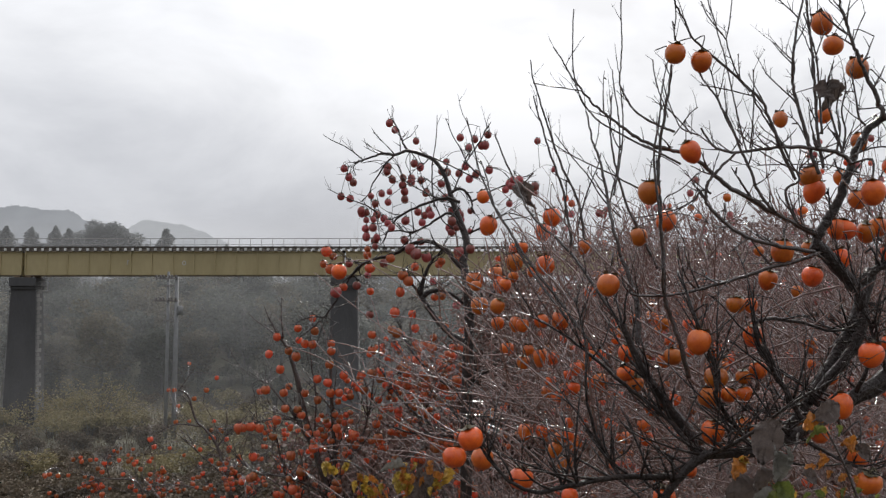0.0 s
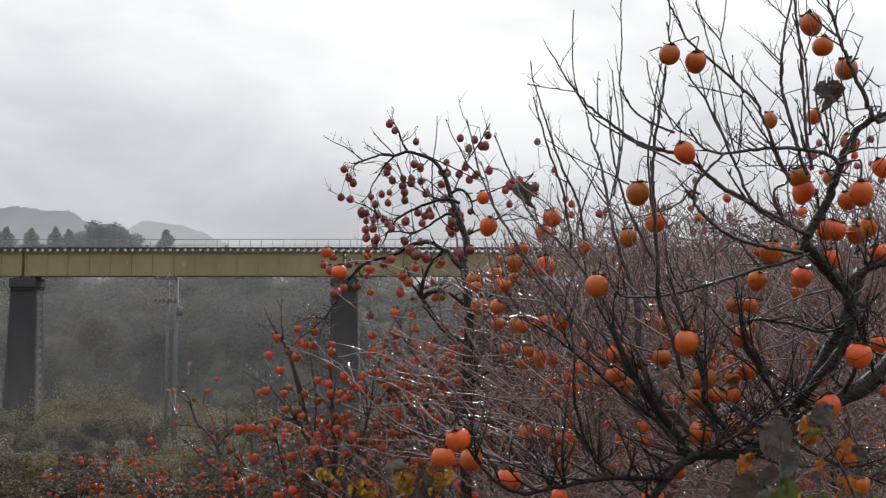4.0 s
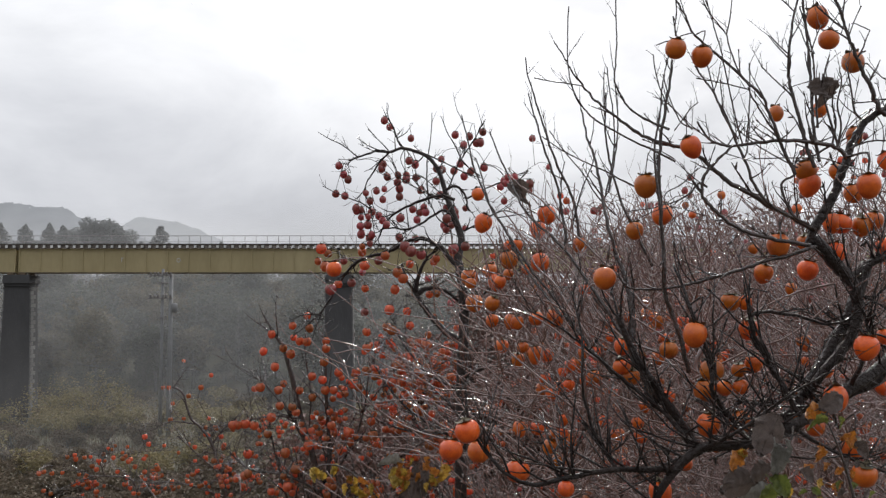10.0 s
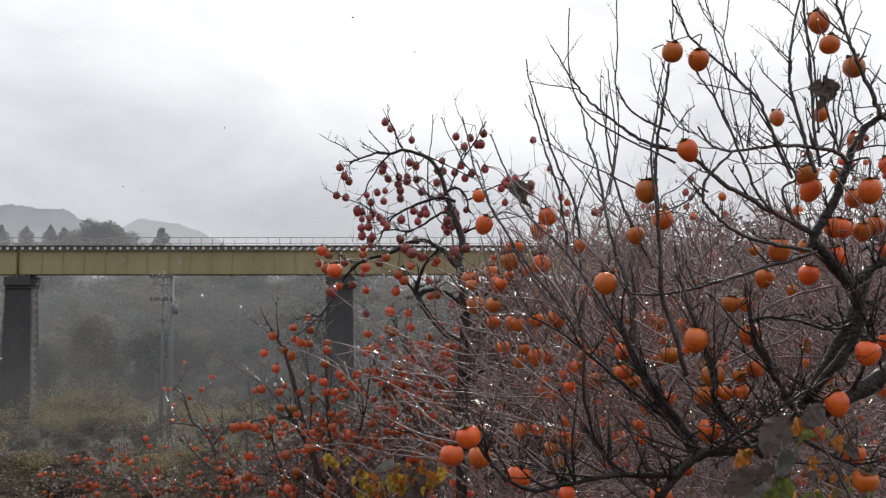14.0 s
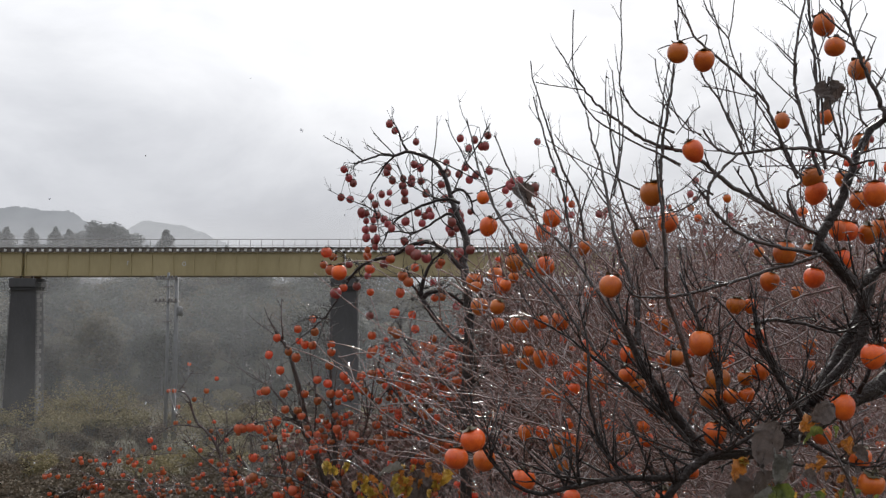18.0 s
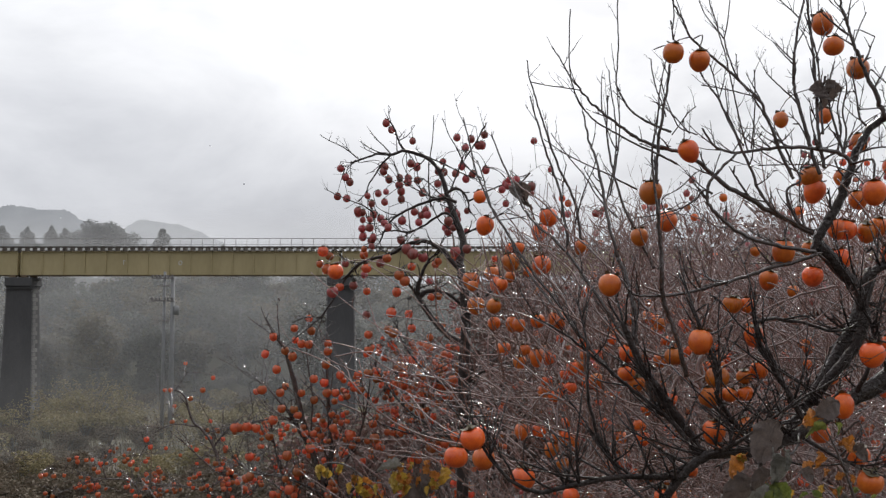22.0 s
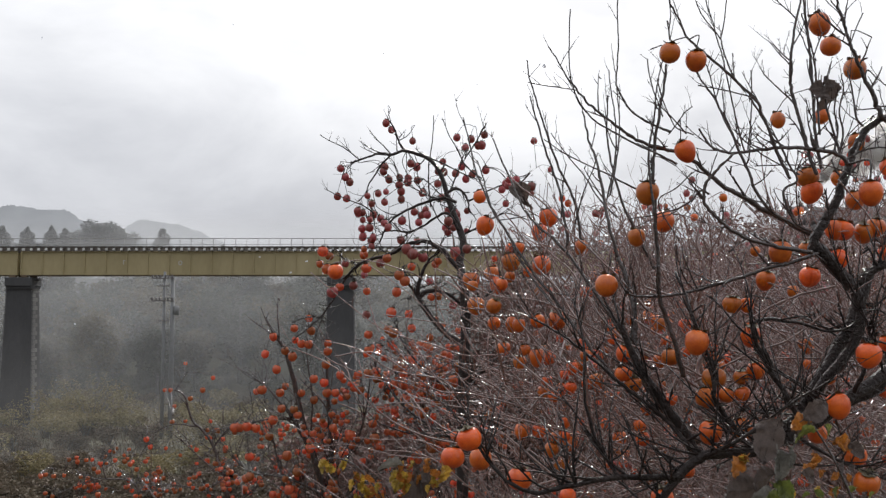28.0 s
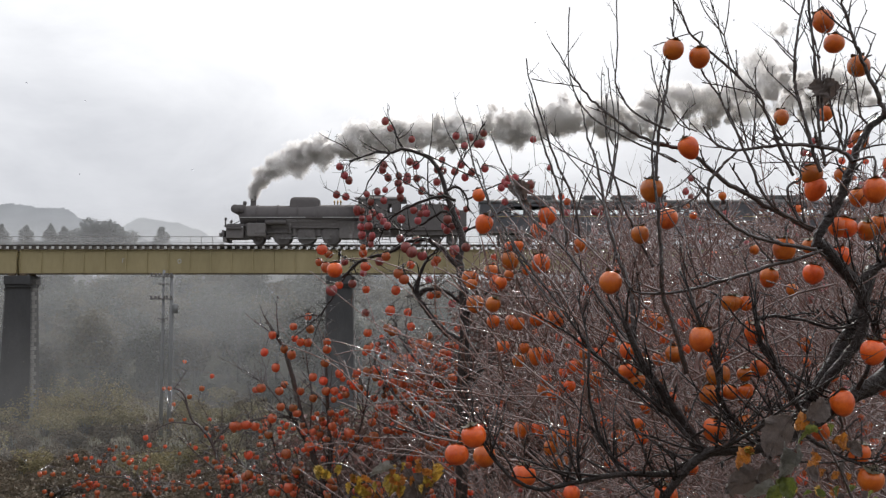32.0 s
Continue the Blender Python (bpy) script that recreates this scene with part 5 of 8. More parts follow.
spring.limb(0.0019, 0.0014, 2, 0.07, (0.791, 2.62, 2.389), (0.801, 2.62, 2.432), (0.809, 2.62, 2.489), (0.811, 2.62, 2.514))
spring.limb(0.0017, 0.0009, 2, 0.07, (0.666, 2.62, 1.818), (0.608, 2.62, 1.925), (0.661, 2.62, 1.968), (0.704, 2.62, 2.011))
upright.limb(0.0048, 0.0021, 5, 0.11, (0.451, 3.2, 1.867), (0.438, 3.2, 1.972), (0.42, 3.2, 2.03), (0.386, 3.2, 2.098), (0.358, 3.2, 2.172), (0.339, 3.2, 2.234), (0.32, 3.2, 2.292), (0.301, 3.2, 2.361), (0.28, 3.2, 2.429), (0.273, 3.2, 2.488))
upright.limb(0.0048, 0.0021, 5, 0.11, (0.412, 3.2, 1.848), (0.392, 3.2, 1.963), (0.385, 3.2, 2.021), (0.366, 3.2, 2.082), (0.344, 3.2, 2.146), (0.325, 3.2, 2.205), (0.31, 3.2, 2.263), (0.295, 3.2, 2.312), (0.282, 3.2, 2.363))
upright.limb(0.0158, 0.0068, 5, 0.12, (0.77, 2.95, 1.223), (0.709, 2.97, 1.292), (0.648, 2.98, 1.36), (0.608, 3, 1.441), (0.593, 3.02, 1.529), (0.594, 3.03, 1.618), (0.581, 3.05, 1.709), (0.552, 3.07, 1.801))
upright.limb(0.0062, 0.0026, 6, 0.12, (0.552, 3.07, 1.801), (0.532, 3.08, 1.885), (0.521, 3.1, 1.951), (0.515, 3.12, 2.019), (0.504, 3.13, 2.088), (0.494, 3.15, 2.151), (0.478, 3.17, 2.198), (0.468, 3.18, 2.26), (0.461, 3.2, 2.306))
upright.limb(0.0032, 0.0019, 4, 0.1, (0.547, 3.2, 1.905), (0.538, 3.2, 1.982), (0.544, 3.2, 2.021), (0.558, 3.2, 2.079), (0.569, 3.2, 2.137), (0.575, 3.2, 2.205), (0.574, 3.2, 2.263), (0.567, 3.2, 2.331), (0.558, 3.2, 2.39), (0.553, 3.2, 2.453))
upright.limb(0.0057, 0.0021, 5, 0.1, (0.697, 3.2, 1.771), (0.66, 3.2, 1.848), (0.627, 3.2, 1.92), (0.601, 3.2, 1.972), (0.583, 3.2, 2.03), (0.564, 3.2, 2.098), (0.55, 3.2, 2.175), (0.543, 3.2, 2.244), (0.546, 3.2, 2.312), (0.548, 3.2, 2.365))
upright.limb(0.0032, 0.0017, 4, 0.1, (0.543, 3.15, 2.014), (0.559, 3.15, 2.09), (0.574, 3.15, 2.186), (0.578, 3.15, 2.253), (0.575, 3.15, 2.32), (0.57, 3.15, 2.378))
upright.limb(0.0029, 0.0015, 5, 0.1, (0.576, 3.2, 1.944), (0.529, 3.2, 1.992), (0.5, 3.2, 2.03), (0.472, 3.2, 2.079), (0.425, 3.2, 2.137), (0.387, 3.2, 2.185), (0.354, 3.2, 2.234))
upright.limb(0.0032, 0.0015, 5, 0.1, (0.644, 3.2, 2.04), (0.577, 3.2, 2.075), (0.549, 3.2, 2.092), (0.492, 3.2, 2.117), (0.434, 3.2, 2.146), (0.386, 3.2, 2.172), (0.329, 3.2, 2.214))
upright.limb(0.003, 0.0017, 4, 0.1, (0.428, 3.2, 1.905), (0.448, 3.2, 1.982), (0.462, 3.2, 2.03), (0.482, 3.2, 2.079), (0.501, 3.2, 2.127), (0.511, 3.2, 2.166))
upright.limb(0.0025, 0.0013, 4, 0.1, (0.384, 3.2, 1.924), (0.391, 3.2, 2.011), (0.395, 3.2, 2.079), (0.405, 3.2, 2.127))
upright.limb(0.0025, 0.0013, 4, 0.1, (0.579, 3.2, 2.175), (0.56, 3.2, 2.205), (0.541, 3.2, 2.263), (0.532, 3.2, 2.302))
upright.limb(0.0061, 0.0024, 7, 0.12, (0.516, 2.95, 1.426), (0.461, 2.98, 1.494), (0.404, 3.01, 1.573), (0.346, 3.05, 1.663), (0.277, 3.08, 1.755), (0.224, 3.11, 1.841), (0.18, 3.14, 1.918), (0.141, 3.17, 1.988), (0.117, 3.2, 2.05), (0.093, 3.24, 2.133), (0.075, 3.27, 2.227), (0.056, 3.3, 2.31))
upright.limb(0.0061, 0.0024, 7, 0.12, (0.604, 2.95, 1.461), (0.541, 2.99, 1.565), (0.477, 3.02, 1.672), (0.411, 3.06, 1.782), (0.352, 3.09, 1.858), (0.301, 3.12, 1.907), (0.257, 3.16, 1.968), (0.232, 3.19, 2.03), (0.209, 3.23, 2.093), (0.178, 3.26, 2.177), (0.155, 3.3, 2.25))
upright.limb(0.0045, 0.0022, 7, 0.12, (0.367, 3, 1.6), (0.318, 3.04, 1.672), (0.267, 3.08, 1.746), (0.225, 3.11, 1.822), (0.199, 3.15, 1.891), (0.16, 3.19, 1.952), (0.137, 3.22, 2.024), (0.125, 3.26, 2.088), (0.105, 3.3, 2.157))
old.limb(0.0044, 0.0019, 7, 0.12, (0.623, 2.95, 1.626), (0.534, 2.98, 1.736), (0.478, 3.01, 1.797), (0.438, 3.04, 1.845), (0.397, 3.08, 1.884), (0.355, 3.11, 1.943), (0.312, 3.14, 1.993), (0.258, 3.17, 2.036), (0.223, 3.2, 2.075))
old.limb(0.0044, 0.0019, 7, 0.12, (0.447, 2.95, 1.53), (0.384, 2.99, 1.636), (0.345, 3.03, 1.708), (0.295, 3.08, 1.764), (0.262, 3.12, 1.841), (0.228, 3.16, 1.911), (0.193, 3.2, 1.959))
old.limb(0.0044, 0.0019, 7, 0.12, (0.569, 2.95, 1.513), (0.489, 2.99, 1.6), (0.459, 3.02, 1.654), (0.429, 3.06, 1.709), (0.398, 3.09, 1.765), (0.356, 3.13, 1.805), (0.295, 3.16, 1.864), (0.25, 3.2, 1.896))
old.limb(0.0035, 0.0017, 6, 0.12, (0.692, 2.95, 1.53), (0.614, 2.99, 1.582), (0.56, 3.03, 1.627), (0.505, 3.08, 1.691), (0.429, 3.12, 1.767), (0.379, 3.16, 1.826), (0.317, 3.2, 1.857))
old.limb(0.0039, 0.0019, 2, 0.08, (0.712, 2.95, 1.67), (0.625, 2.95, 1.696), (0.607, 2.95, 1.709), (0.597, 2.95, 1.744), (0.589, 2.95, 1.779), (0.565, 2.95, 1.837), (0.553, 2.95, 1.881))
old.limb(0.003, 0.0016, 3, 0.09, (0.691, 2.95, 1.705), (0.669, 2.95, 1.749), (0.661, 2.95, 1.761), (0.635, 2.95, 1.793), (0.609, 2.95, 1.846), (0.596, 2.95, 1.89))
old.limb(0.0054, 0.0031, 4, 0.1, (0.465, 3, 1.178), (0.455, 3, 1.239), (0.447, 3, 1.292), (0.439, 3, 1.353), (0.433, 3, 1.441), (0.428, 3, 1.529), (0.431, 3, 1.627), (0.448, 3, 1.689), (0.475, 3, 1.707))
old.limb(0.0043, 0.0017, 5, 0.12, (1.183, 2.9, 1.703), (1.131, 2.9, 1.69), (1.062, 2.9, 1.672), (0.992, 2.9, 1.643), (0.922, 2.9, 1.604), (0.879, 2.9, 1.574), (0.835, 2.9, 1.54), (0.8, 2.9, 1.511))
old.limb(0.0034, 0.0017, 5, 0.12, (1.241, 2.85, 1.472), (1.182, 2.85, 1.479), (1.089, 2.85, 1.486), (1.005, 2.85, 1.486), (0.921, 2.85, 1.482), (0.853, 2.85, 1.486), (0.786, 2.85, 1.502))
old.limb(0.0043, 0.0017, 5, 0.12, (1.39, 2.9, 1.695), (1.351, 2.9, 1.669), (1.31, 2.9, 1.634), (1.266, 2.9, 1.6), (1.214, 2.9, 1.579), (1.145, 2.9, 1.574), (1.094, 2.9, 1.574))
old.limb(0.0043, 0.0017, 5, 0.12, (0.88, 2.9, 1.234), (0.778, 2.9, 1.238), (0.709, 2.9, 1.239), (0.641, 2.9, 1.243), (0.573, 2.9, 1.234), (0.522, 2.9, 1.218))
old.limb(0.0103, 0.0036, 7, 0.12, (0.812, 2.9, 1.243), (0.784, 2.91, 1.36), (0.765, 2.93, 1.445), (0.795, 2.94, 1.531), (0.774, 2.96, 1.635), (0.807, 2.97, 1.741), (0.786, 2.99, 1.849), (0.818, 3, 1.94))
old.limb(0.0035, 0.0017, 7, 0.14, (0.393, 2.95, 1.323), (0.31, 2.98, 1.372), (0.25, 3.01, 1.317), (0.19, 3.04, 1.385), (0.12, 3.08, 1.455), (0.057, 3.11, 1.554), (0.03, 3.14, 1.637), (-0.026, 3.17, 1.703), (-0.074, 3.2, 1.752))
old.limb(0.0035, 0.0017, 7, 0.14, (0.481, 2.95, 1.461), (0.383, 2.99, 1.529), (0.299, 3.03, 1.591), (0.212, 3.08, 1.627), (0.122, 3.12, 1.646), (0.058, 3.16, 1.684), (-0.008, 3.2, 1.733))
old.limb(0.0039, 0.0017, 7, 0.14, (0.341, 2.95, 1.374), (0.26, 3.01, 1.44), (0.193, 3.07, 1.5), (0.113, 3.13, 1.6), (0.097, 3.19, 1.676), (0.041, 3.25, 1.716))
old.limb(0.0039, 0.0017, 7, 0.14, (0.373, 2.95, 1.083), (0.257, 3, 1.178), (0.172, 3.05, 1.242), (0.084, 3.1, 1.281), (0.011, 3.15, 1.359), (-0.055, 3.2, 1.43), (-0.094, 3.25, 1.495))
old.limb(0.0039, 0.0017, 7, 0.14, (0.512, 2.95, 1.1), (0.4, 3.01, 1.194), (0.3, 3.07, 1.275), (0.214, 3.13, 1.342), (0.124, 3.19, 1.403), (0.031, 3.25, 1.447))
old.limb(0.0039, 0.0017, 7, 0.14, (0.304, 2.95, 1.049), (0.17, 3.01, 1.159), (0.047, 3.07, 1.222), (-0.044, 3.13, 1.269), (-0.092, 3.19, 1.309), (-0.132, 3.25, 1.351))
old.limb(0.0039, 0.0017, 7, 0.14, (0.686, 2.95, 1.202), (0.594, 3, 1.3), (0.497, 3.05, 1.367), (0.396, 3.1, 1.436), (0.328, 3.15, 1.526), (0.277, 3.2, 1.6))
old.limb(0.0039, 0.0017, 7, 0.14, (0.688, 2.95, 1.323), (0.561, 3.01, 1.343), (0.483, 3.08, 1.41), (0.401, 3.14, 1.489), (0.334, 3.2, 1.524))
old.limb(0.0035, 0.0017, 7, 0.14, (0.898, 2.95, 1.357), (0.791, 3, 1.423), (0.696, 3.05, 1.456), (0.598, 3.1, 1.481), (0.515, 3.15, 1.526), (0.448, 3.2, 1.562))
old.limb(0.0035, 0.0017, 7, 0.14, (1.107, 2.95, 1.374), (1.001, 3, 1.342), (0.91, 3.05, 1.342), (0.87, 3.1, 1.345), (0.737, 3.15, 1.433), (0.637, 3.2, 1.524))
crown.limb(0.0079, 0.0028, 7, 0.16, (-0.604, 5.9, 1.891), (-0.66, 5.9, 1.81), (-0.722, 5.9, 1.705), (-0.784, 5.9, 1.618), (-0.854, 5.9, 1.555), (-0.937, 5.9, 1.489), (-1.013, 5.9, 1.419))
crown.limb(0.0053, 0.0025, 5, 0.14, (-0.722, 5.9, 1.705), (-0.763, 5.9, 1.642), (-0.811, 5.9, 1.509), (-0.852, 5.9, 1.374))
crown.limb(0.0046, 0.0023, 4, 0.14, (-0.784, 5.9, 1.618), (-0.889, 5.9, 1.614), (-0.976, 5.9, 1.572))
crown.limb(0.0366, 0.0283, 2, 0.18, (0.091, 5.6, 0.009), (0.088, 5.6, 0.489), (0.092, 5.6, 0.943), (0.096, 5.6, 1.303), (0.106, 5.6, 1.501), (0.103, 5.6, 1.733), (0.087, 5.6, 1.873))
crown.limb(0.0266, 0.0155, 3, 0.15, (0.087, 5.6, 1.866), (0.074, 5.64, 1.952), (0.095, 5.68, 2.057), (0.075, 5.72, 2.145), (0.038, 5.76, 2.246), (0.007, 5.8, 2.334))
crown.limb(0.0155, 0.0054, 7, 0.2, (0.007, 5.8, 2.334), (-0.017, 5.82, 2.428), (-0.049, 5.84, 2.516), (-0.102, 5.87, 2.591), (-0.173, 5.89, 2.63), (-0.27, 5.91, 2.659), (-0.353, 5.93, 2.638), (-0.426, 5.96, 2.653), (-0.535, 5.98, 2.621), (-0.619, 6, 2.595))
crown.limb(0.008, 0.0039, 3, 0.14, (-0.26, 6, 2.672), (-0.296, 6, 2.708), (-0.314, 6, 2.752), (-0.339, 6, 2.818), (-0.369, 6, 2.869))
crown.limb(0.0064, 0.0029, 4, 0.16, (-0.357, 6, 2.65), (-0.418, 6, 2.588), (-0.464, 6, 2.515), (-0.5, 6, 2.461), (-0.517, 6, 2.407), (-0.564, 6, 2.352))
crown.limb(0.0039, 0.002, 3, 0.14, (-0.562, 6, 2.621), (-0.663, 6, 2.697), (-0.754, 6, 2.741), (-0.816, 6, 2.781))
crown.limb(0.0039, 0.002, 3, 0.12, (-0.584, 6, 2.617), (-0.619, 6, 2.57), (-0.605, 6, 2.515))
crown.limb(0.0043, 0.002, 2, 0.1, (-0.51, 6, 2.425), (-0.499, 6, 2.345), (-0.474, 6, 2.273), (-0.459, 6, 2.187), (-0.444, 6, 2.082))
crown.limb(0.0046, 0.0023, 2, 0.12, (-0.463, 6, 2.273), (-0.535, 6, 2.324), (-0.618, 6, 2.356), (-0.697, 6, 2.389), (-0.784, 6, 2.432))
crown.limb(0.0216, 0.0136, 3, 0.15, (0.106, 5.6, 1.461), (0.02, 5.62, 1.5), (-0.054, 5.64, 1.567), (-0.114, 5.66, 1.64), (-0.155, 5.68, 1.701), (-0.183, 5.7, 1.752))
crown.limb(0.0153, 0.0051, 4, 0.16, (-0.183, 5.7, 1.749), (-0.166, 5.7, 1.83), (-0.136, 5.7, 1.912), (-0.099, 5.7, 1.973), (-0.054, 5.7, 1.997))
crown.limb(0.0153, 0.0085, 3, 0.15, (-0.169, 5.7, 1.729), (-0.132, 5.7, 1.762), (-0.064, 5.7, 1.776), (0.003, 5.7, 1.756), (0.054, 5.7, 1.715), (0.095, 5.7, 1.685))
crown.limb(0.0102, 0.0041, 4, 0.15, (-0.183, 5.7, 1.749), (-0.224, 5.7, 1.803), (-0.265, 5.7, 1.851), (-0.292, 5.7, 1.905))
crown.limb(0.015, 0.0069, 5, 0.16, (0.08, 5.6, 1.9), (0.03, 5.62, 1.941), (-0.013, 5.63, 2.002), (-0.064, 5.65, 2.037), (-0.132, 5.67, 2.069), (-0.217, 5.68, 2.057), (-0.286, 5.7, 2.024), (-0.354, 5.72, 1.991), (-0.424, 5.73, 1.975), (-0.51, 5.75, 1.949), (-0.556, 5.77, 1.922), (-0.592, 5.78, 1.885), (-0.635, 5.8, 1.851))
crown.limb(0.0069, 0.0031, 4, 0.14, (-0.515, 5.8, 1.952), (-0.56, 5.8, 1.91), (-0.549, 5.8, 1.869))
crown.limb(0.0102, 0.0046, 5, 0.18, (0.055, 5.7, 2.308), (-0.031, 5.73, 2.336), (-0.135, 5.77, 2.316), (-0.239, 5.8, 2.275), (-0.328, 5.83, 2.226), (-0.382, 5.87, 2.166), (-0.419, 5.9, 2.085))
crown.limb(0.0102, 0.0042, 5, 0.18, (0.071, 5.7, 2.137), (0.003, 5.73, 2.243), (-0.066, 5.77, 2.226), (-0.152, 5.8, 2.17), (-0.24, 5.83, 2.139), (-0.329, 5.87, 2.152), (-0.409, 5.9, 2.145))
crown.limb(0.0102, 0.0051, 3, 0.14, (0, 5.7, 2.366), (0.055, 5.7, 2.39), (0.096, 5.7, 2.366), (0.123, 5.7, 2.322), (0.13, 5.7, 2.263))
crown.limb(0.0053, 0.0023, 2, 0.14, (-0.102, 5.9, 2.304), (-0.117, 5.9, 2.447), (-0.113, 5.9, 2.589), (-0.092, 5.9, 2.733), (-0.085, 5.9, 2.884))
crown.limb(0.0053, 0.0023, 3, 0.14, (0.216, 5.9, 2.482), (0.156, 5.9, 2.525), (0.099, 5.9, 2.589), (0.057, 5.9, 2.679), (0.014, 5.9, 2.751), (-0.032, 5.9, 2.866))
crown.limb(0.0053, 0.0028, 3, 0.12, (0.004, 5.9, 2.375), (0.057, 5.9, 2.5), (0.099, 5.9, 2.618), (0.128, 5.9, 2.675))
crown.limb(0.0053, 0.0025, 3, 0.12, (0.11, 5.9, 2.607), (0.181, 5.9, 2.715), (0.22, 5.9, 2.787), (0.252, 5.9, 2.84))
crown.limb(0.0059, 0.0028, 4, 0.16, (0.132, 5.8, 2.327), (0.229, 5.8, 2.38), (0.334, 5.8, 2.425), (0.421, 5.8, 2.467), (0.508, 5.8, 2.492))
crown.limb(0.0069, 0.0031, 4, 0.16, (0.097, 5.8, 2.118), (0.194, 5.8, 2.17), (0.281, 5.8, 2.223), (0.368, 5.8, 2.251), (0.506, 5.8, 2.209))
crown.limb(0.0052, 0.0024, 4, 0.16, (-0.136, 5.8, 2.608), (-0.014, 5.8, 2.555), (0.125, 5.8, 2.485), (0.229, 5.8, 2.45))
crown.limb(0.0046, 0.0023, 4, 0.14, (-0.049, 5.9, 2.333), (-0.155, 5.9, 2.393), (-0.244, 5.9, 2.44), (-0.297, 5.9, 2.482), (-0.333, 5.9, 2.572))
crown.limb(0.0046, 0.0023, 4, 0.14, (0.021, 5.9, 2.163), (-0.049, 5.9, 2.216), (-0.092, 5.9, 2.304), (-0.138, 5.9, 2.375), (-0.209, 5.9, 2.464))
crown.limb(0.01, 0.0035, 7, 0.2, (0.1, 5.6, 1.6), (0.217, 5.53, 1.731), (0.345, 5.47, 1.827), (0.47, 5.4, 1.889))
crown.limb(0.01, 0.0035, 7, 0.2, (0.093, 5.6, 1.204), (0.216, 5.53, 1.307), (0.407, 5.47, 1.342), (0.594, 5.4, 1.409))
crown.limb(0.01, 0.0038, 7, 0.2, (0.093, 5.6, 1.172), (-0.047, 5.65, 1.234), (-0.165, 5.7, 1.331), (-0.269, 5.75, 1.464), (-0.323, 5.8, 1.6))
crown.limb(0.01, 0.0039, 7, 0.2, (0.089, 5.6, 0.91), (-0.08, 5.67, 0.967), (-0.234, 5.75, 1.059), (-0.358, 5.83, 1.189), (-0.45, 5.9, 1.322))
crown.limb(0.01, 0.0035, 7, 0.2, (0.089, 5.6, 0.91), (-0.045, 5.5, 0.939), (-0.219, 5.4, 0.966), (-0.356, 5.3, 1.024))
low.limb(0.0208, 0.0096, 26, 0.27, (1.397, 2.75, 1.6), (1.251, 2.7, 1.465), (1.12, 2.65, 1.394), (0.973, 2.6, 1.313), (0.834, 2.6, 1.253), (0.696, 2.6, 1.239), (0.619, 2.6, 1.174), (0.557, 2.6, 1.084))
low.limb(0.0096, 0.004, 14, 0.234, (0.619, 2.6, 1.182), (0.458, 2.55, 1.19), (0.317, 2.5, 1.176), (0.229, 2.5, 1.162), (0.141, 2.5, 1.205), (0.054, 2.55, 1.33))
low.limb(0.008, 0.0032, 14, 0.234, (0.834, 2.6, 1.253), (0.804, 2.7, 1.315), (0.733, 2.6, 1.386), (0.724, 2.6, 1.477), (0.68, 2.6, 1.6), (0.653, 2.7, 1.744))
low.limb(0.008, 0.0032, 12, 0.225, (0.973, 2.6, 1.313), (0.922, 2.6, 1.401), (0.856, 2.6, 1.523), (0.842, 2.6, 1.6), (0.987, 2.7, 1.6), (1.114, 2.7, 1.576), (1.259, 2.7, 1.68))
low.limb(0.0072, 0.0024, 12, 0.225, (1.12, 2.65, 1.394), (1.131, 2.6, 1.462), (1.157, 2.6, 1.554), (1.122, 2.6, 1.662), (1.078, 2.6, 1.755))
low.limb(0.0072, 0.0024, 12, 0.252, (0.694, 2.65, 1.227), (0.63, 2.7, 1.315), (0.535, 2.7, 1.393), (0.441, 2.7, 1.473), (0.346, 2.7, 1.552), (0.234, 2.7, 1.616))
low.limb(0.0056, 0.0024, 10, 0.225, (0.458, 2.55, 1.19), (0.407, 2.6, 1.28), (0.377, 2.6, 1.401), (0.383, 2.65, 1.537), (0.363, 2.7, 1.664))
low.limb(0.0056, 0.0024, 10, 0.198, (0.942, 2.6, 1.295), (1.028, 2.55, 1.241), (1.109, 2.5, 1.205), (1.196, 2.5, 1.176))
low.limb(0.0064, 0.0024, 10, 0.225, (0.696, 2.6, 1.239), (0.759, 2.5, 1.292), (0.908, 2.5, 1.394), (1.013, 2.5, 1.453))
spread.limb(0.027, 0.0108, 6, 0.28, (-0.673, 6.3, -0.297), (-0.77, 6.3, 0.35), (-0.866, 6.3, 0.678), (-0.95, 6.3, 0.934), (-1, 6.3, 1.155), (-1.07, 6.3, 1.396), (-1.142, 6.3, 1.496))
spread.limb(0.018, 0.006, 12, 0.315, (-0.789, 6.3, 0.387), (-0.762, 6.3, 0.714), (-0.783, 6.3, 1.008), (-0.797, 6.3, 1.303), (-0.814, 6.3, 1.488))
spread.limb(0.012, 0.0036, 12, 0.315, (-0.866, 6.3, 0.678), (-1.017, 6.3, 0.952), (-1.168, 6.3, 1.137), (-1.224, 6.3, 1.185))
spread.limb(0.0084, 0.0024, 12, 0.28, (-0.95, 6.3, 0.934), (-1.128, 6.3, 0.952), (-1.35, 6.3, 0.916), (-1.572, 6.3, 0.861))
spread.limb(0.0108, 0.0036, 12, 0.315, (-0.771, 6.3, 0.496), (-0.607, 6.3, 0.787), (-0.535, 6.3, 1.008), (-0.499, 6.3, 1.303))
spread.limb(0.0108, 0.0036, 12, 0.315, (-0.758, 6.2, 0.37), (-0.515, 6.1, 0.601), (-0.296, 6, 0.722), (-0.085, 6, 0.861))
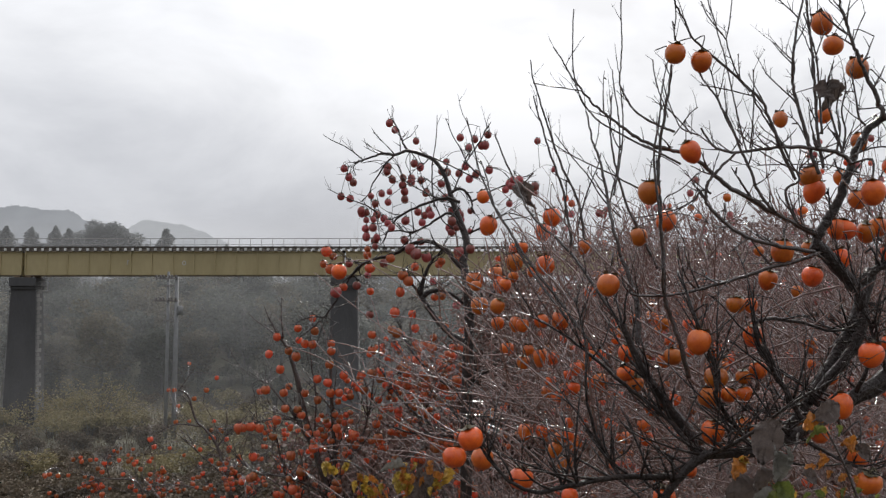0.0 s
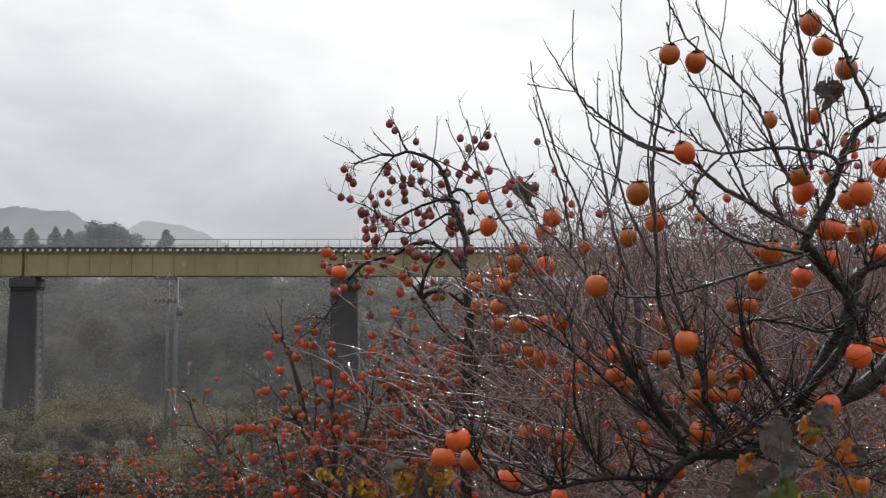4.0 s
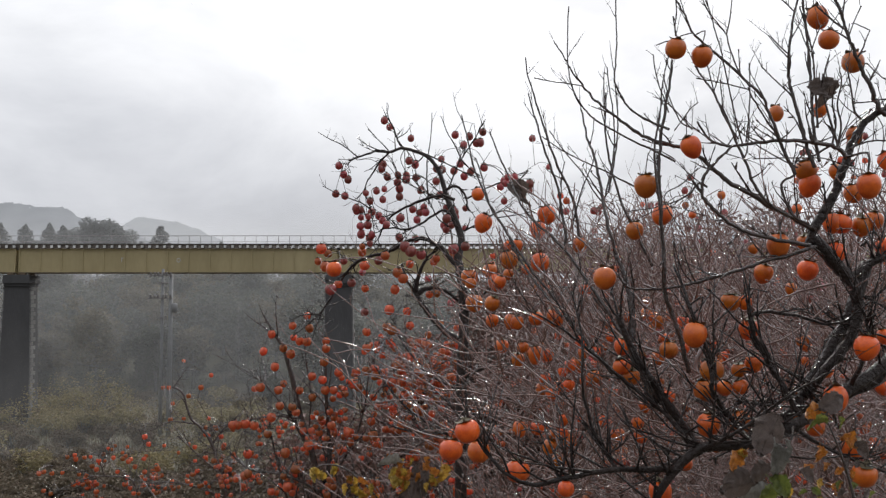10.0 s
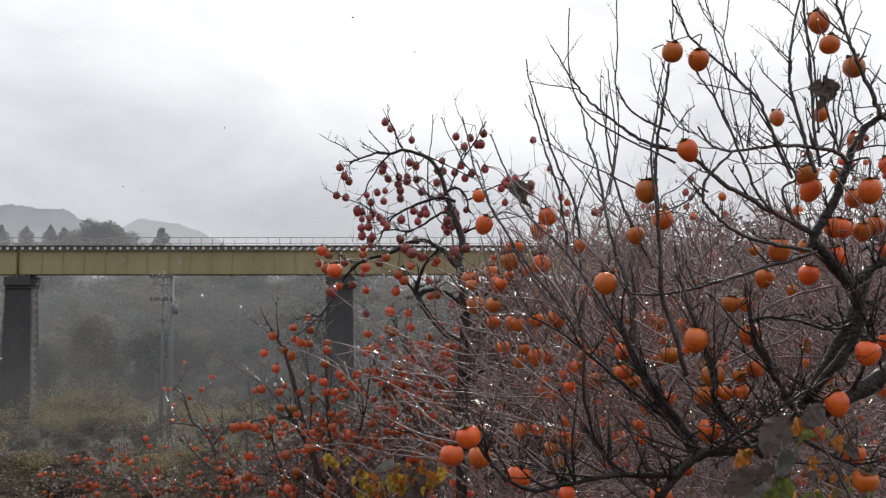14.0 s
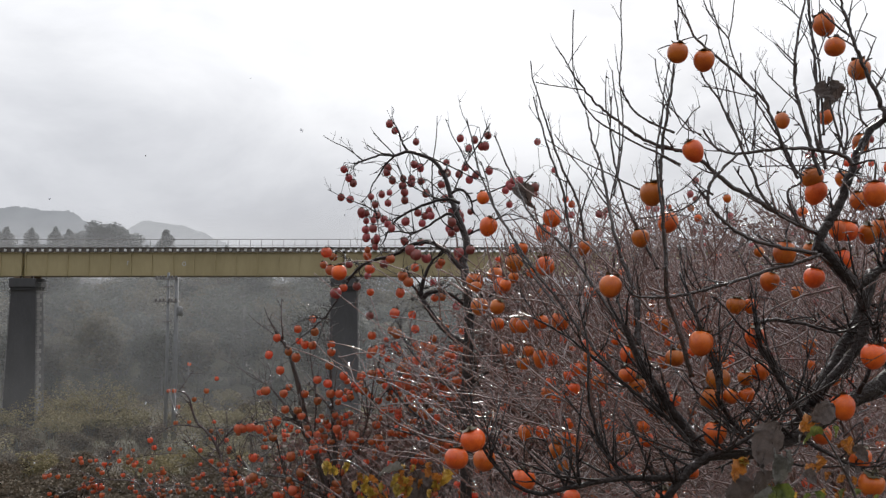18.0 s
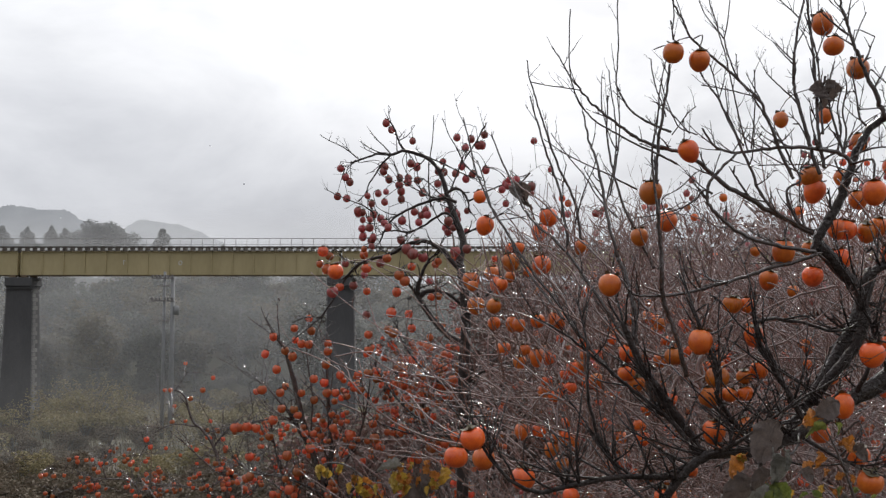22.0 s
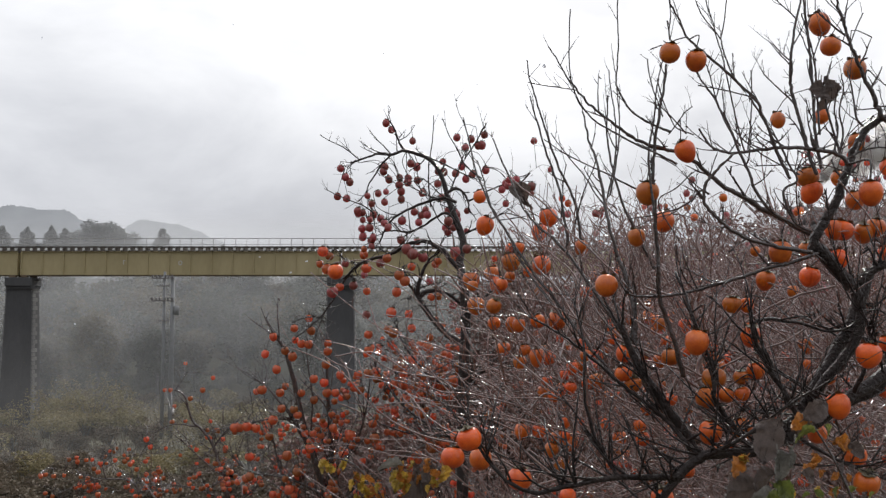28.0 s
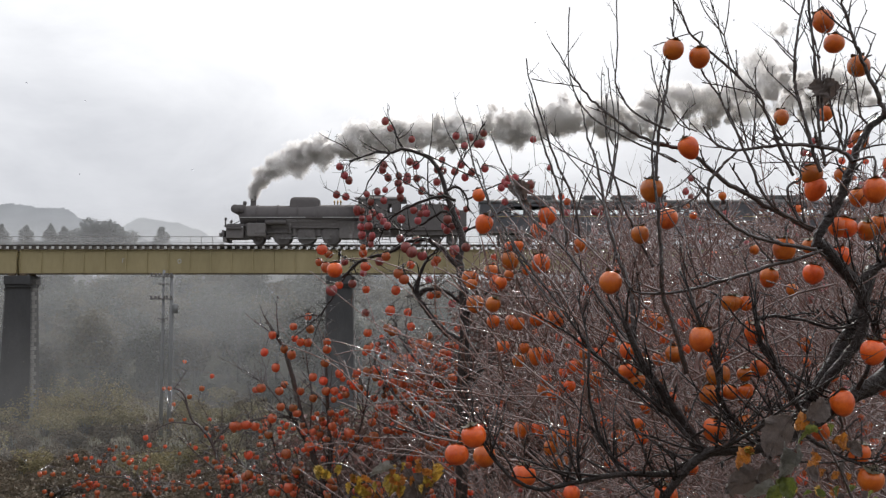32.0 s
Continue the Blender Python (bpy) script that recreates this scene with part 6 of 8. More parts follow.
spread.limb(0.0108, 0.0036, 14, 0.315, (-0.795, 6.2, 0.477), (-1.016, 6.1, 0.601), (-1.231, 6.1, 0.636), (-1.376, 6.1, 0.742))
spread.limb(0.0072, 0.0024, 10, 0.28, (-0.903, 6.3, 0.751), (-0.888, 6.3, 1.081), (-0.928, 6.3, 1.377), (-0.912, 6.3, 1.6))
spread.limb(0.0108, 0.0036, 12, 0.315, (-0.896, 6.3, -0.011), (-1.031, 6.2, 0.477), (-1.108, 6.2, 0.764), (-1.146, 6.2, 0.945))
lean.limb(0.018, 0.0072, 8, 0.28, (-1.696, 8, -0.445), (-1.822, 8, 0.105), (-1.858, 8, 0.29), (-1.947, 8, 0.545), (-2.043, 8, 0.684), (-2.129, 8, 0.764), (-2.199, 8, 0.965), (-2.285, 8, 1.016))
lean.limb(0.0084, 0.0024, 6, 0.28, (-2.067, 8, 0.708), (-2.28, 8, 0.731), (-2.443, 8, 0.661))
lean.limb(0.0084, 0.003, 10, 0.315, (-1.947, 8, 0.545), (-1.808, 8, 0.708), (-1.621, 8, 0.754))
lean.limb(0.0096, 0.003, 10, 0.315, (-1.822, 8, 0.105), (-2.081, 8, 0.197), (-2.316, 8, 0.234), (-2.55, 8, 0.207))
lean.limb(0.0096, 0.003, 12, 0.315, (-2.705, 8.5, -0.086), (-2.76, 8.5, 0.159), (-3.01, 8.5, 0.198), (-3.16, 8.5, 0.183), (-3.455, 8.5, 0.061))
lean.limb(0.006, 0.0018, 8, 0.28, (-3.01, 8.5, 0.198), (-3.064, 8.5, 0.356), (-3.025, 8.5, 0.395), (-2.716, 8.5, 0.405))
lean.limb(0.0084, 0.0024, 10, 0.315, (-1.858, 8, 0.29), (-2.134, 8, 0.522), (-2.23, 8, 0.615))
lean.limb(0.0084, 0.0024, 10, 0.315, (-1.82, 8, 0.013), (-1.566, 8, 0.244), (-1.429, 8, 0.475))
lean.limb(0.0084, 0.0024, 10, 0.315, (-2.847, 8.5, -0.379), (-3.104, 8.5, -0.037), (-3.354, 8.5, 0.012), (-3.6, 8.5, -0.086))
spring.fruits(
    (0.652, 2.62, 2.347, 0.061), (0.723, 2.62, 2.326, 0.062), (0.674, 2.62, 2.068, 0.061))
mid.fruits(
    (0.569, 2.659, 1.961, 0.068), (0.701, 3, 1.909, 0.068), (1.092, 2.858, 2.033, 0.068), (1.118, 2.858, 1.993, 0.068),
    (1.245, 3, 2.054, 0.050), (1.169, 2.598, 1.954, 0.068), (1.297, 3, 1.982, 0.062), (1.265, 3, 1.882, 0.068),
    (1.326, 3, 1.879, 0.064), (1.226, 3, 1.89, 0.061), (0.961, 2.722, 1.798, 0.068), (1.016, 3, 1.728, 0.064),
    (1.155, 3, 1.737, 0.068), (1.14, 3, 1.825, 0.054), (1.23, 3, 1.793, 0.068), (1.322, 2.858, 1.796, 0.068),
    (1.397, 3, 2.085, 0.061), (0.465, 2.722, 1.697, 0.068), (0.602, 3, 1.864, 0.059), (1.134, 2.858, 2.506, 0.068),
    (1.239, 3, 2.477, 0.068), (1.246, 2.858, 2.365, 0.068), (1.057, 3, 2.238, 0.050), (1.207, 3, 2.249, 0.052),
    (1.304, 3, 2.17, 0.055), (1.364, 3, 1.895, 0.064), (1.379, 3, 1.529, 0.054))
low.fruits(
    (0.69, 2.598, 1.543, 0.068), (0.93, 2.9, 1.554, 0.064), (0.745, 2.659, 1.44, 0.068), (0.787, 2.9, 1.37, 0.067),
    (0.857, 2.9, 1.373, 0.050), (0.89, 2.9, 1.378, 0.050), (0.936, 2.9, 1.451, 0.055), (0.738, 2.659, 1.293, 0.068),
    (0.884, 2.9, 1.277, 0.067), (0.548, 2.9, 1.501, 0.055), (0.533, 2.9, 1.438, 0.055), (0.57, 2.9, 1.409, 0.055),
    (0.683, 2.9, 1.489, 0.059), (1.129, 2.541, 1.51, 0.068), (1.057, 2.598, 1.374, 0.068), (1.064, 2.858, 1.301, 0.068),
    (1.087, 2.485, 1.179, 0.068), (0.053, 2.485, 1.292, 0.068), (0.021, 2.722, 1.213, 0.068), (0.102, 2.858, 1.192, 0.068),
    (0.2, 2.598, 1.174, 0.068), (1.221, 2.858, 1.198, 0.068), (0.728, 2.9, 1.149, 0.048), (0.607, 2.722, 1.101, 0.068),
    (1.15, 2.9, 1.429, 0.057), (0.893, 2.9, 1.429, 0.048), (1.119, 2.9, 1.26, 0.059), (0.367, 2.9, 1.075, 0.052))
old.fruits(
    (0.212, 3.267, 1.794, 0.068), (0.332, 3.363, 1.79, 0.068), (0.092, 3.688, 1.753, 0.068), (0.172, 3.7, 1.776, 0.062),
    (0.195, 3.688, 1.731, 0.068), (0.105, 3.464, 1.649, 0.068), (0.354, 3.363, 1.961, 0.068), (0.362, 3.7, 1.942, 0.066),
    (0.145, 3.363, 1.931, 0.068), (0.12, 3.7, 2.075, 0.053), (0.525, 3.7, 1.882, 0.062), (0.541, 3.7, 1.705, 0.057),
    (0.387, 3.363, 1.596, 0.068), (0.437, 3.7, 1.048, 0.062), (0.47, 3.7, 1.127, 0.066), (0.292, 3.7, 1.172, 0.062),
    (0.353, 3.7, 1.172, 0.057), (0.32, 3.464, 1.463, 0.068), (0.39, 3.7, 1.452, 0.059), (0.28, 3.7, 1.434, 0.055),
    (0.373, 3.7, 1.321, 0.055), (0.382, 3.7, 1.36, 0.048), (0.505, 3.7, 1.425, 0.048), (0.657, 3.7, 1.144, 0.059),
    (0.612, 3.7, 1.198, 0.055), (0.221, 3.7, 1.486, 0.057), (0.823, 3.7, 1.443, 0.055), (0.716, 3.7, 1.6, 0.048),
    (0.924, 3.7, 1.578, 0.053), (0.864, 3.7, 1.295, 0.048), (1.344, 3.7, 1.71, 0.048), (1.194, 3.7, 1.864, 0.040),
    (0.964, 3.7, 1.997, 0.031), (1.374, 3.7, 2.019, 0.044), (1.077, 3.7, 2.075, 0.033))
crown.fruits(
    (-0.399, 6.2, 2.896, 0.051), (-0.373, 6.2, 2.847, 0.051), (-0.227, 6.2, 2.775, 0.046), (-0.696, 6.2, 2.591, 0.051),
    (-0.669, 6.2, 2.535, 0.051), (-0.639, 6.2, 2.501, 0.051), (-0.72, 6.2, 2.407, 0.051), (-0.657, 6.2, 2.392, 0.051),
    (-0.417, 6.2, 2.602, 0.054), (-0.428, 6.2, 2.572, 0.051), (-0.39, 6.2, 2.516, 0.051), (-0.242, 6.2, 2.625, 0.051),
    (-0.197, 6.2, 2.602, 0.051), (-0.32, 6.2, 2.531, 0.046), (-0.264, 6.2, 2.527, 0.051), (-0.312, 6.2, 2.482, 0.054),
    (-0.264, 6.2, 2.501, 0.054), (-0.308, 6.2, 2.441, 0.054), (-0.304, 6.2, 2.389, 0.051), (-0.193, 6.2, 2.512, 0.051),
    (-0.156, 6.2, 2.43, 0.051), (0.067, 6.2, 2.798, 0.051), (0.157, 6.2, 2.787, 0.051), (0.123, 6.2, 2.726, 0.051),
    (0.201, 6.2, 2.745, 0.054), (0.231, 6.2, 2.749, 0.054), (0.246, 6.2, 2.817, 0.051), (-0.026, 6.2, 2.636, 0.046),
    (-0.022, 6.2, 2.568, 0.051), (-0.063, 6.2, 2.572, 0.051), (-0.059, 6.2, 2.49, 0.051), (0.063, 6.2, 2.557, 0.051))
crown.fruits(
    (0.1, 6.2, 2.602, 0.051), (0.123, 6.2, 2.523, 0.051), (0.175, 6.2, 2.553, 0.051), (0.253, 6.2, 2.583, 0.054),
    (-0.037, 6.2, 2.4, 0.051), (0.364, 6.2, 2.452, 0.051), (0.386, 6.2, 2.359, 0.046), (0.574, 6.2, 2.771, 0.046),
    (0.681, 6.2, 2.583, 0.039), (-0.219, 6.2, 2.303, 0.051), (-0.167, 6.2, 2.281, 0.051), (-0.137, 6.2, 2.318, 0.046),
    (0.007, 5.828, 2.268, 0.054), (0.007, 5.464, 2.167, 0.054), (-0.011, 6.2, 2.199, 0.054), (-0.489, 6.2, 2.284, 0.054),
    (-0.441, 6.2, 2.258, 0.051), (-0.477, 5.828, 2.163, 0.054), (-0.552, 6.2, 2.191, 0.054), (-0.548, 6.2, 2.143, 0.054),
    (-0.496, 6.2, 2.117, 0.054), (-0.272, 5.828, 2.205, 0.054), (-0.311, 6.2, 2.117, 0.054), (-0.2, 6.2, 2.106, 0.054),
    (-0.232, 5.4, 2.002, 0.061), (-0.206, 5.4, 1.969, 0.067), (-0.142, 5.4, 1.953, 0.058), (-0.712, 5.4, 1.986, 0.064),
    (-0.716, 5.828, 1.985, 0.054), (-0.835, 6.2, 1.961, 0.054), (-0.688, 5.4, 1.886, 0.061), (-0.669, 6.2, 1.965, 0.051))
crown.fruits(
    (-0.511, 5.828, 1.999, 0.054), (-0.463, 5.4, 1.889, 0.061), (-0.413, 5.828, 1.947, 0.054), (-0.352, 5.464, 1.951, 0.054),
    (-0.229, 6.2, 1.943, 0.054), (-0.07, 6.2, 1.961, 0.054), (-0.27, 5.4, 1.85, 0.061), (-0.241, 5.4, 1.818, 0.061),
    (-0.289, 5.464, 1.759, 0.054), (-0.658, 5.4, 1.754, 0.067), (-0.662, 5.828, 1.797, 0.054), (-0.579, 5.828, 1.808, 0.054),
    (-0.527, 6.2, 1.784, 0.051), (-0.118, 6.2, 1.847, 0.051), (0.042, 5.4, 1.986, 0.061), (0.117, 5.464, 2.006, 0.054),
    (0.056, 5.828, 1.947, 0.054), (0.041, 6.2, 1.692, 0.054), (-0.052, 6.2, 1.755, 0.051), (-0.096, 6.2, 1.743, 0.051),
    (-0.314, 5.4, 1.639, 0.058), (-0.337, 5.464, 1.542, 0.054), (-0.301, 5.4, 1.524, 0.061), (-0.48, 5.828, 1.507, 0.054),
    (-0.523, 6.2, 1.63, 0.054), (-0.45, 5.464, 1.423, 0.054), (-0.235, 6.2, 1.545, 0.054), (-0.077, 6.2, 1.6, 0.051),
    (-0.033, 6.2, 1.556, 0.051), (-0.254, 6.2, 1.637, 0.054), (-0.109, 5.4, 1.441, 0.061), (-0.169, 5.828, 1.445, 0.054))
spread.fruits(
    (-1.14, 6.245, 1.489, 0.052), (-1.061, 6.245, 1.397, 0.052), (-0.973, 6, 1.37, 0.057), (-1.183, 6.245, 1.375, 0.052),
    (-1.003, 6.245, 1.541, 0.052), (-0.861, 6, 1.529, 0.054), (-0.949, 6.5, 1.608, 0.050), (-0.92, 6, 1.448, 0.054),
    (-0.874, 6, 1.441, 0.061), (-1.036, 6.5, 1.458, 0.050), (-0.78, 6.245, 1.442, 0.052), (-0.742, 6, 1.398, 0.054),
    (-1.068, 6, 1.289, 0.054), (-0.836, 6, 1.229, 0.054), (-0.769, 6, 1.204, 0.057), (-1.098, 6.5, 1.148, 0.050),
    (-1.052, 6, 1.141, 0.054), (-1.165, 6, 1.159, 0.061), (-1.297, 6.5, 1.11, 0.050), (-0.947, 6.245, 1.122, 0.052),
    (-0.67, 6, 1.254, 0.054), (-0.567, 6, 1.254, 0.054), (-0.493, 6, 1.264, 0.057), (-0.759, 6, 1.317, 0.057),
    (-0.758, 6, 1.141, 0.057), (-0.705, 6, 1.141, 0.054), (-0.568, 6.245, 1.141, 0.052), (-0.869, 6.245, 1.078, 0.052),
    (-0.958, 6, 1.036, 0.054), (-1.04, 6, 1.043, 0.054), (-0.933, 6, 1.001, 0.054), (-1.085, 6, 0.973, 0.061))
spread.fruits(
    (-0.659, 6.245, 1.097, 0.052), (-0.298, 6, 1.299, 0.061), (-0.28, 6, 1.264, 0.054), (-0.22, 6, 1.352, 0.061),
    (-0.174, 6, 1.317, 0.057), (-0.333, 6, 1.194, 0.061), (-0.28, 6, 1.194, 0.057), (-0.262, 6, 1.106, 0.064),
    (-0.244, 6, 1.053, 0.061), (-0.173, 6, 1.018, 0.064), (-0.421, 6, 1.036, 0.054), (-0.332, 6, 1.036, 0.054),
    (-0.473, 6, 0.948, 0.054), (-0.272, 6, 0.92, 0.064), (-0.067, 6, 0.878, 0.061), (-0.102, 6, 0.809, 0.068),
    (-0.014, 6, 0.826, 0.064), (-0.455, 6, 0.861, 0.064), (-0.596, 6, 0.878, 0.068), (-0.72, 6, 0.924, 0.054),
    (-1.19, 6, 0.924, 0.054), (-1.257, 6, 0.931, 0.061), (-1.292, 6, 0.924, 0.064), (-1.328, 6, 0.924, 0.061),
    (-1.108, 6, 0.868, 0.054), (-0.86, 6, 0.798, 0.061), (-1.001, 6, 0.756, 0.061), (-1.24, 6, 0.746, 0.057),
    (-0.929, 6, 0.652, 0.061), (-1.221, 6, 0.624, 0.057), (-1.245, 6, 0.61, 0.054), (-0.981, 6, 0.548, 0.061))
lean.fruits(
    (-2.543, 8.6, 0.967, 0.036), (-2.487, 8.6, 0.967, 0.041), (-1.993, 7.8, 1.026, 0.046), (-2.355, 8.6, 1.205, 0.036),
    (-2.108, 8.6, 1.078, 0.041), (-2.261, 8.406, 0.908, 0.045), (-2.35, 8.6, 0.691, 0.036), (-2.415, 8.406, 0.702, 0.045),
    (-2.117, 8.6, 0.691, 0.036), (-2.454, 8.6, 0.826, 0.036), (-2.449, 7.8, 0.63, 0.046), (-2.599, 8.406, 0.491, 0.045),
    (-3.053, 8.406, 0.272, 0.045), (-3.03, 8.406, 0.345, 0.045), (-3.061, 8.6, 0.376, 0.041), (-2.818, 8.406, 0.364, 0.045),
    (-2.817, 8.6, 0.331, 0.041), (-2.708, 8.406, 0.296, 0.045), (-2.633, 8.406, 0.248, 0.045), (-3.42, 8.6, 0.212, 0.036),
    (-3.196, 8.6, 0.127, 0.041), (-2.85, 8.6, 0.441, 0.036), (-2.522, 8.6, 0.451, 0.036), (-2.305, 8.6, 0.466, 0.036),
    (-2.241, 8.6, 0.316, 0.036), (-2.563, 8.6, 0.241, 0.041), (-2.394, 8.6, 0.391, 0.031), (-2.244, 8.6, 0.441, 0.041),
    (-3.587, 8.6, 0.053, 0.041), (-3.52, 8.6, 0.028, 0.041), (-3.321, 8.6, 0.102, 0.041), (-2.828, 7.8, 0.188, 0.046))


def tangle(b, count, x0, x1, y0, y1, z0, z1, lean_x, lean_z, r):
    """Long thin branches that criss-cross, most of them leaning one way, under a ceiling fitted to the camera's view.
    """
    rng = random.Random(77 + count)
    for _ in range(count):
        x, y, z = rng.uniform(x0, x1), rng.uniform(y0, y1), rng.uniform(z0, z1)
        side = lean_x * (rng.uniform(0.3, 1.3) if rng.random() < 0.66 else rng.uniform(-1.0, 0.1))
        dx, dy, dz = side + rng.gauss(0, 0.12), rng.gauss(0, 0.18), lean_z * rng.uniform(0.35, 1.4) + rng.gauss(0, 0.08)
        bow = rng.uniform(-0.14, 0.10)
        kink = 0.007 * y ** 0.8
        ratio = (x + dx * 0.6) / y
        ceiling = 1.6 + y * (0.08 + 0.05 * smoothstep(0.04, 0.12, ratio) + 0.045 * smoothstep(0.38, 0.48, ratio)) - rng.uniform(0, 0.035) * y
        z -= max(z + max(dz, 0) + max(bow, 0) * 0.5 - ceiling, 0)
        pts = [(x + dx * k + rng.gauss(0, kink), y + dy * k, z + dz * k + bow * math.sin(math.pi * k) + rng.gauss(0, kink)) for k in (0, 0.2, 0.4, 0.6, 0.8, 1.0)]
        q = r * rng.uniform(0.6, 1.3)
        b.limb(q, q * 0.45, rng.randint(2, 5), 0.2, *pts)


tangle(old, 430, 0.2, 1.9, 2.8, 4.4, 0.35, 1.5, -0.62, 0.38, 0.0033)
tangle(old, 110, 0.2, 0.95, 3.1, 3.8, 1.62, 1.9, -0.22, 0.42, 0.0021)
tangle(old, 90, 1.25, 2.2, 3.0, 4.2, 1.65, 1.95, -0.3, 0.4, 0.0028)
tangle(old, 130, 0.9, 2.3, 3.2, 4.8, 1.3, 2.0, -0.5, 0.4, 0.0032)
tangle(weave, 120, 1.2, 3.4, 5.0, 6.6, 1.3, 2.2, -0.5, 0.45, 0.0045)
tangle(weave, 95, 0.4, 2.6, 5.2, 6.4, 1.5, 2.1, -0.35, 0.5, 0.0034)
tangle(weave, 200, -0.35, 2.6, 4.6, 6.4, -0.4, 1.5, -0.5, 0.42, 0.0048)
tangle(spread, 90, -1.1, 0.4, 5.9, 6.6, -0.7, 0.5, -0.3, 0.5, 0.005)
old.hang_low(26, 0.046, 0.12)
weave.hang_low(52, 0.046, 0.2)
crown.bunches(9, 0.045, (-0.5, 0.5), (5.5, 6.0), (1.98, 2.42), 0.0)
old.bunches(4, 0.048, (0.2, 0.95), (3.0, 3.5), (1.15, 1.68), 0.0)
weave.bunches(12, 0.042, (0.45, 1.9), (5.6, 6.4), (2.02, 2.42), 0.0)
weave.bunches(14, 0.042, (1.9, 3.1), (5.6, 6.4), (2.02, 2.62), 0.3)
spread.bunches(118, 0.044, (-1.3, 0.15), (6.0, 6.6), (0.3, 1.45), 0.55)
lean.bunches(26, 0.038, (-3.4, -2.35), (8.1, 8.7), (0.0, 0.5), 0.0)
lean.bunches(32, 0.040, (-2.2, -1.3), (7.7, 8.2), (0.1, 0.75), 0.3)
for bough in (heavy, low, mid, spring, upright, old, crown, weave, spread, lean):
    bough.finish()


# the trees behind, a thicket of bare branches
def thicket_tree(seed, x, y, height, reach, fruit_count, size, label):
    rng = random.Random(seed)
    tree = persimmon_tree(x, y, label)
    z0 = tree.location.z
    tree_trunk(tree, 0.07, (x, y, z0 - 0.2), (x + rng.gauss(0, 0.1), y, z0 + height * 0.22), (x + rng.gauss(0, 0.15), y, z0 + height * 0.42))
    b = Bough(tree, seed, MAROON_MESHES[:1] + RED_MESHES * 2, 0.0026, 1.0, "dense bare branches", 0.5, TWIG_BARK)
    for i in range(20):
        a = math.tau * i / 20 + rng.uniform(-0.2, 0.2)
        h = height * rng.uniform(0.25, 0.45)
        r = reach * rng.uniform(0.6, 1.1)
        lift = height * rng.uniform(0.2, 0.55)
        pts = [(x, y, z0 + h)]
        for k in (0.3, 0.55, 0.8, 1.0):
            pts.append((x + r * k * math.cos(a) + rng.gauss(0, 0.12), y + r * k * math.sin(a) * 0.6 + rng.gauss(0, 0.12), z0 + h + lift * k ** 0.8 + rng.gauss(0, 0.1)))
        b.limb(0.017, 0.004, 18, 0.46, *pts)
        tip = Vector(pts[2])
        for _ in range(3):
            e = tip + Vector((rng.gauss(0, 0.5), rng.gauss(0, 0.4), rng.gauss(0.35, 0.4)))
            b.limb(0.008, 0.0025, 10, 0.46, tuple(tip), tuple(tip.lerp(e, 0.5) + Vector((0, 0, 0.08))), tuple(e))
    b.hang_low(fruit_count, size, 0.22)
    b.finish()


thicket_tree(41, 1.6, 6.4, 4.9, 1.9, 90, 0.05, "persimmon tree behind, a thicket of twigs with red fruit")
thicket_tree(42, 3.0, 7.2, 5.6, 2.1, 100, 0.05, "persimmon tree behind, dense bare twigs with red fruit")
thicket_tree(43, 0.9, 8.6, 5.2, 1.9, 70, 0.05, "further persimmon tree with dense twigs")
thicket_tree(44, 4.4, 9.0, 6.6, 2.4, 90, 0.05, "further persimmon tree with dense bare twigs")
thicket_tree(47, 2.4, 5.3, 4.4, 1.6, 60, 0.05, "persimmon tree behind, crowded bare twigs")
thicket_tree(45, -0.3, 7.4, 2.9, 1.5, 50, 0.048, "low persimmon tree crowded with red fruit")
thicket_tree(46, -1.6, 6.6, 2.0, 1.3, 25, 0.046, "low persimmon tree crowded with small red fruit")


# ---- leaves on the near tree ----
def leaf_mesh(mat, curl, fold, crumple=0.03):
    """A persimmon leaf 1 m long from its stalk along +x, curled and folded."""
    s = Shape()
    cols = [(i / 14, 0.01 + 0.36 * math.sin(math.pi * (i / 14) ** 0.85) ** 0.8 * (1 + 0.12 * math.sin(i * 2.6))) for i in range(15)]
    verts = []
    for x, w in cols:
        drop = -curl * x * x
        for t in (-1, -0.7, -0.35, 0, 0.35, 0.7, 1):
            verts.append((x * (1 - 0.15 * abs(curl) * x), t * w * (1 - 0.3 * fold * t * t) + crumple * 0.8 * noise.noise((x * 6, t * 4, 4 + curl)), drop + fold * w * t * t + crumple * (noise.noise((x * 5, t * 3, curl * 9)) + 0.45 * noise.noise((x * 13, t * 6, fold * 9)))))
    n = 7
    s.add(verts, [(i * n + j, i * n + j + 1, (i + 1) * n + j + 1, (i + 1) * n + j) for i in range(len(cols) - 1) for j in range(n - 1)])
    s.tube([(-0.15, 0, 0.02), (0, 0, 0), (0.5, 0, -curl * 0.25), (0.95, 0, -curl * 0.9)], [0.018, 0.016, 0.01, 0.004], 4)
    return s.mesh("leaf", mat)


LEAVES = {"green": leaf_mesh(GREEN_LEAF, 0.45, 0.45, 0.14), "grey": leaf_mesh(GREY_LEAF, 0.35, 0.45, 0.12), "yellow": leaf_mesh(YELLOW_LEAF, 0.75, 0.9, 0.28),
          "orange": leaf_mesh(ORANGE_LEAF, 0.5, 0.6, 0.2), "dead": leaf_mesh(DEAD_LEAF, 0.9, 0.8, 0.16), "brown": leaf_mesh(DEAD_LEAF, 0.35, 0.35, 0.14)}


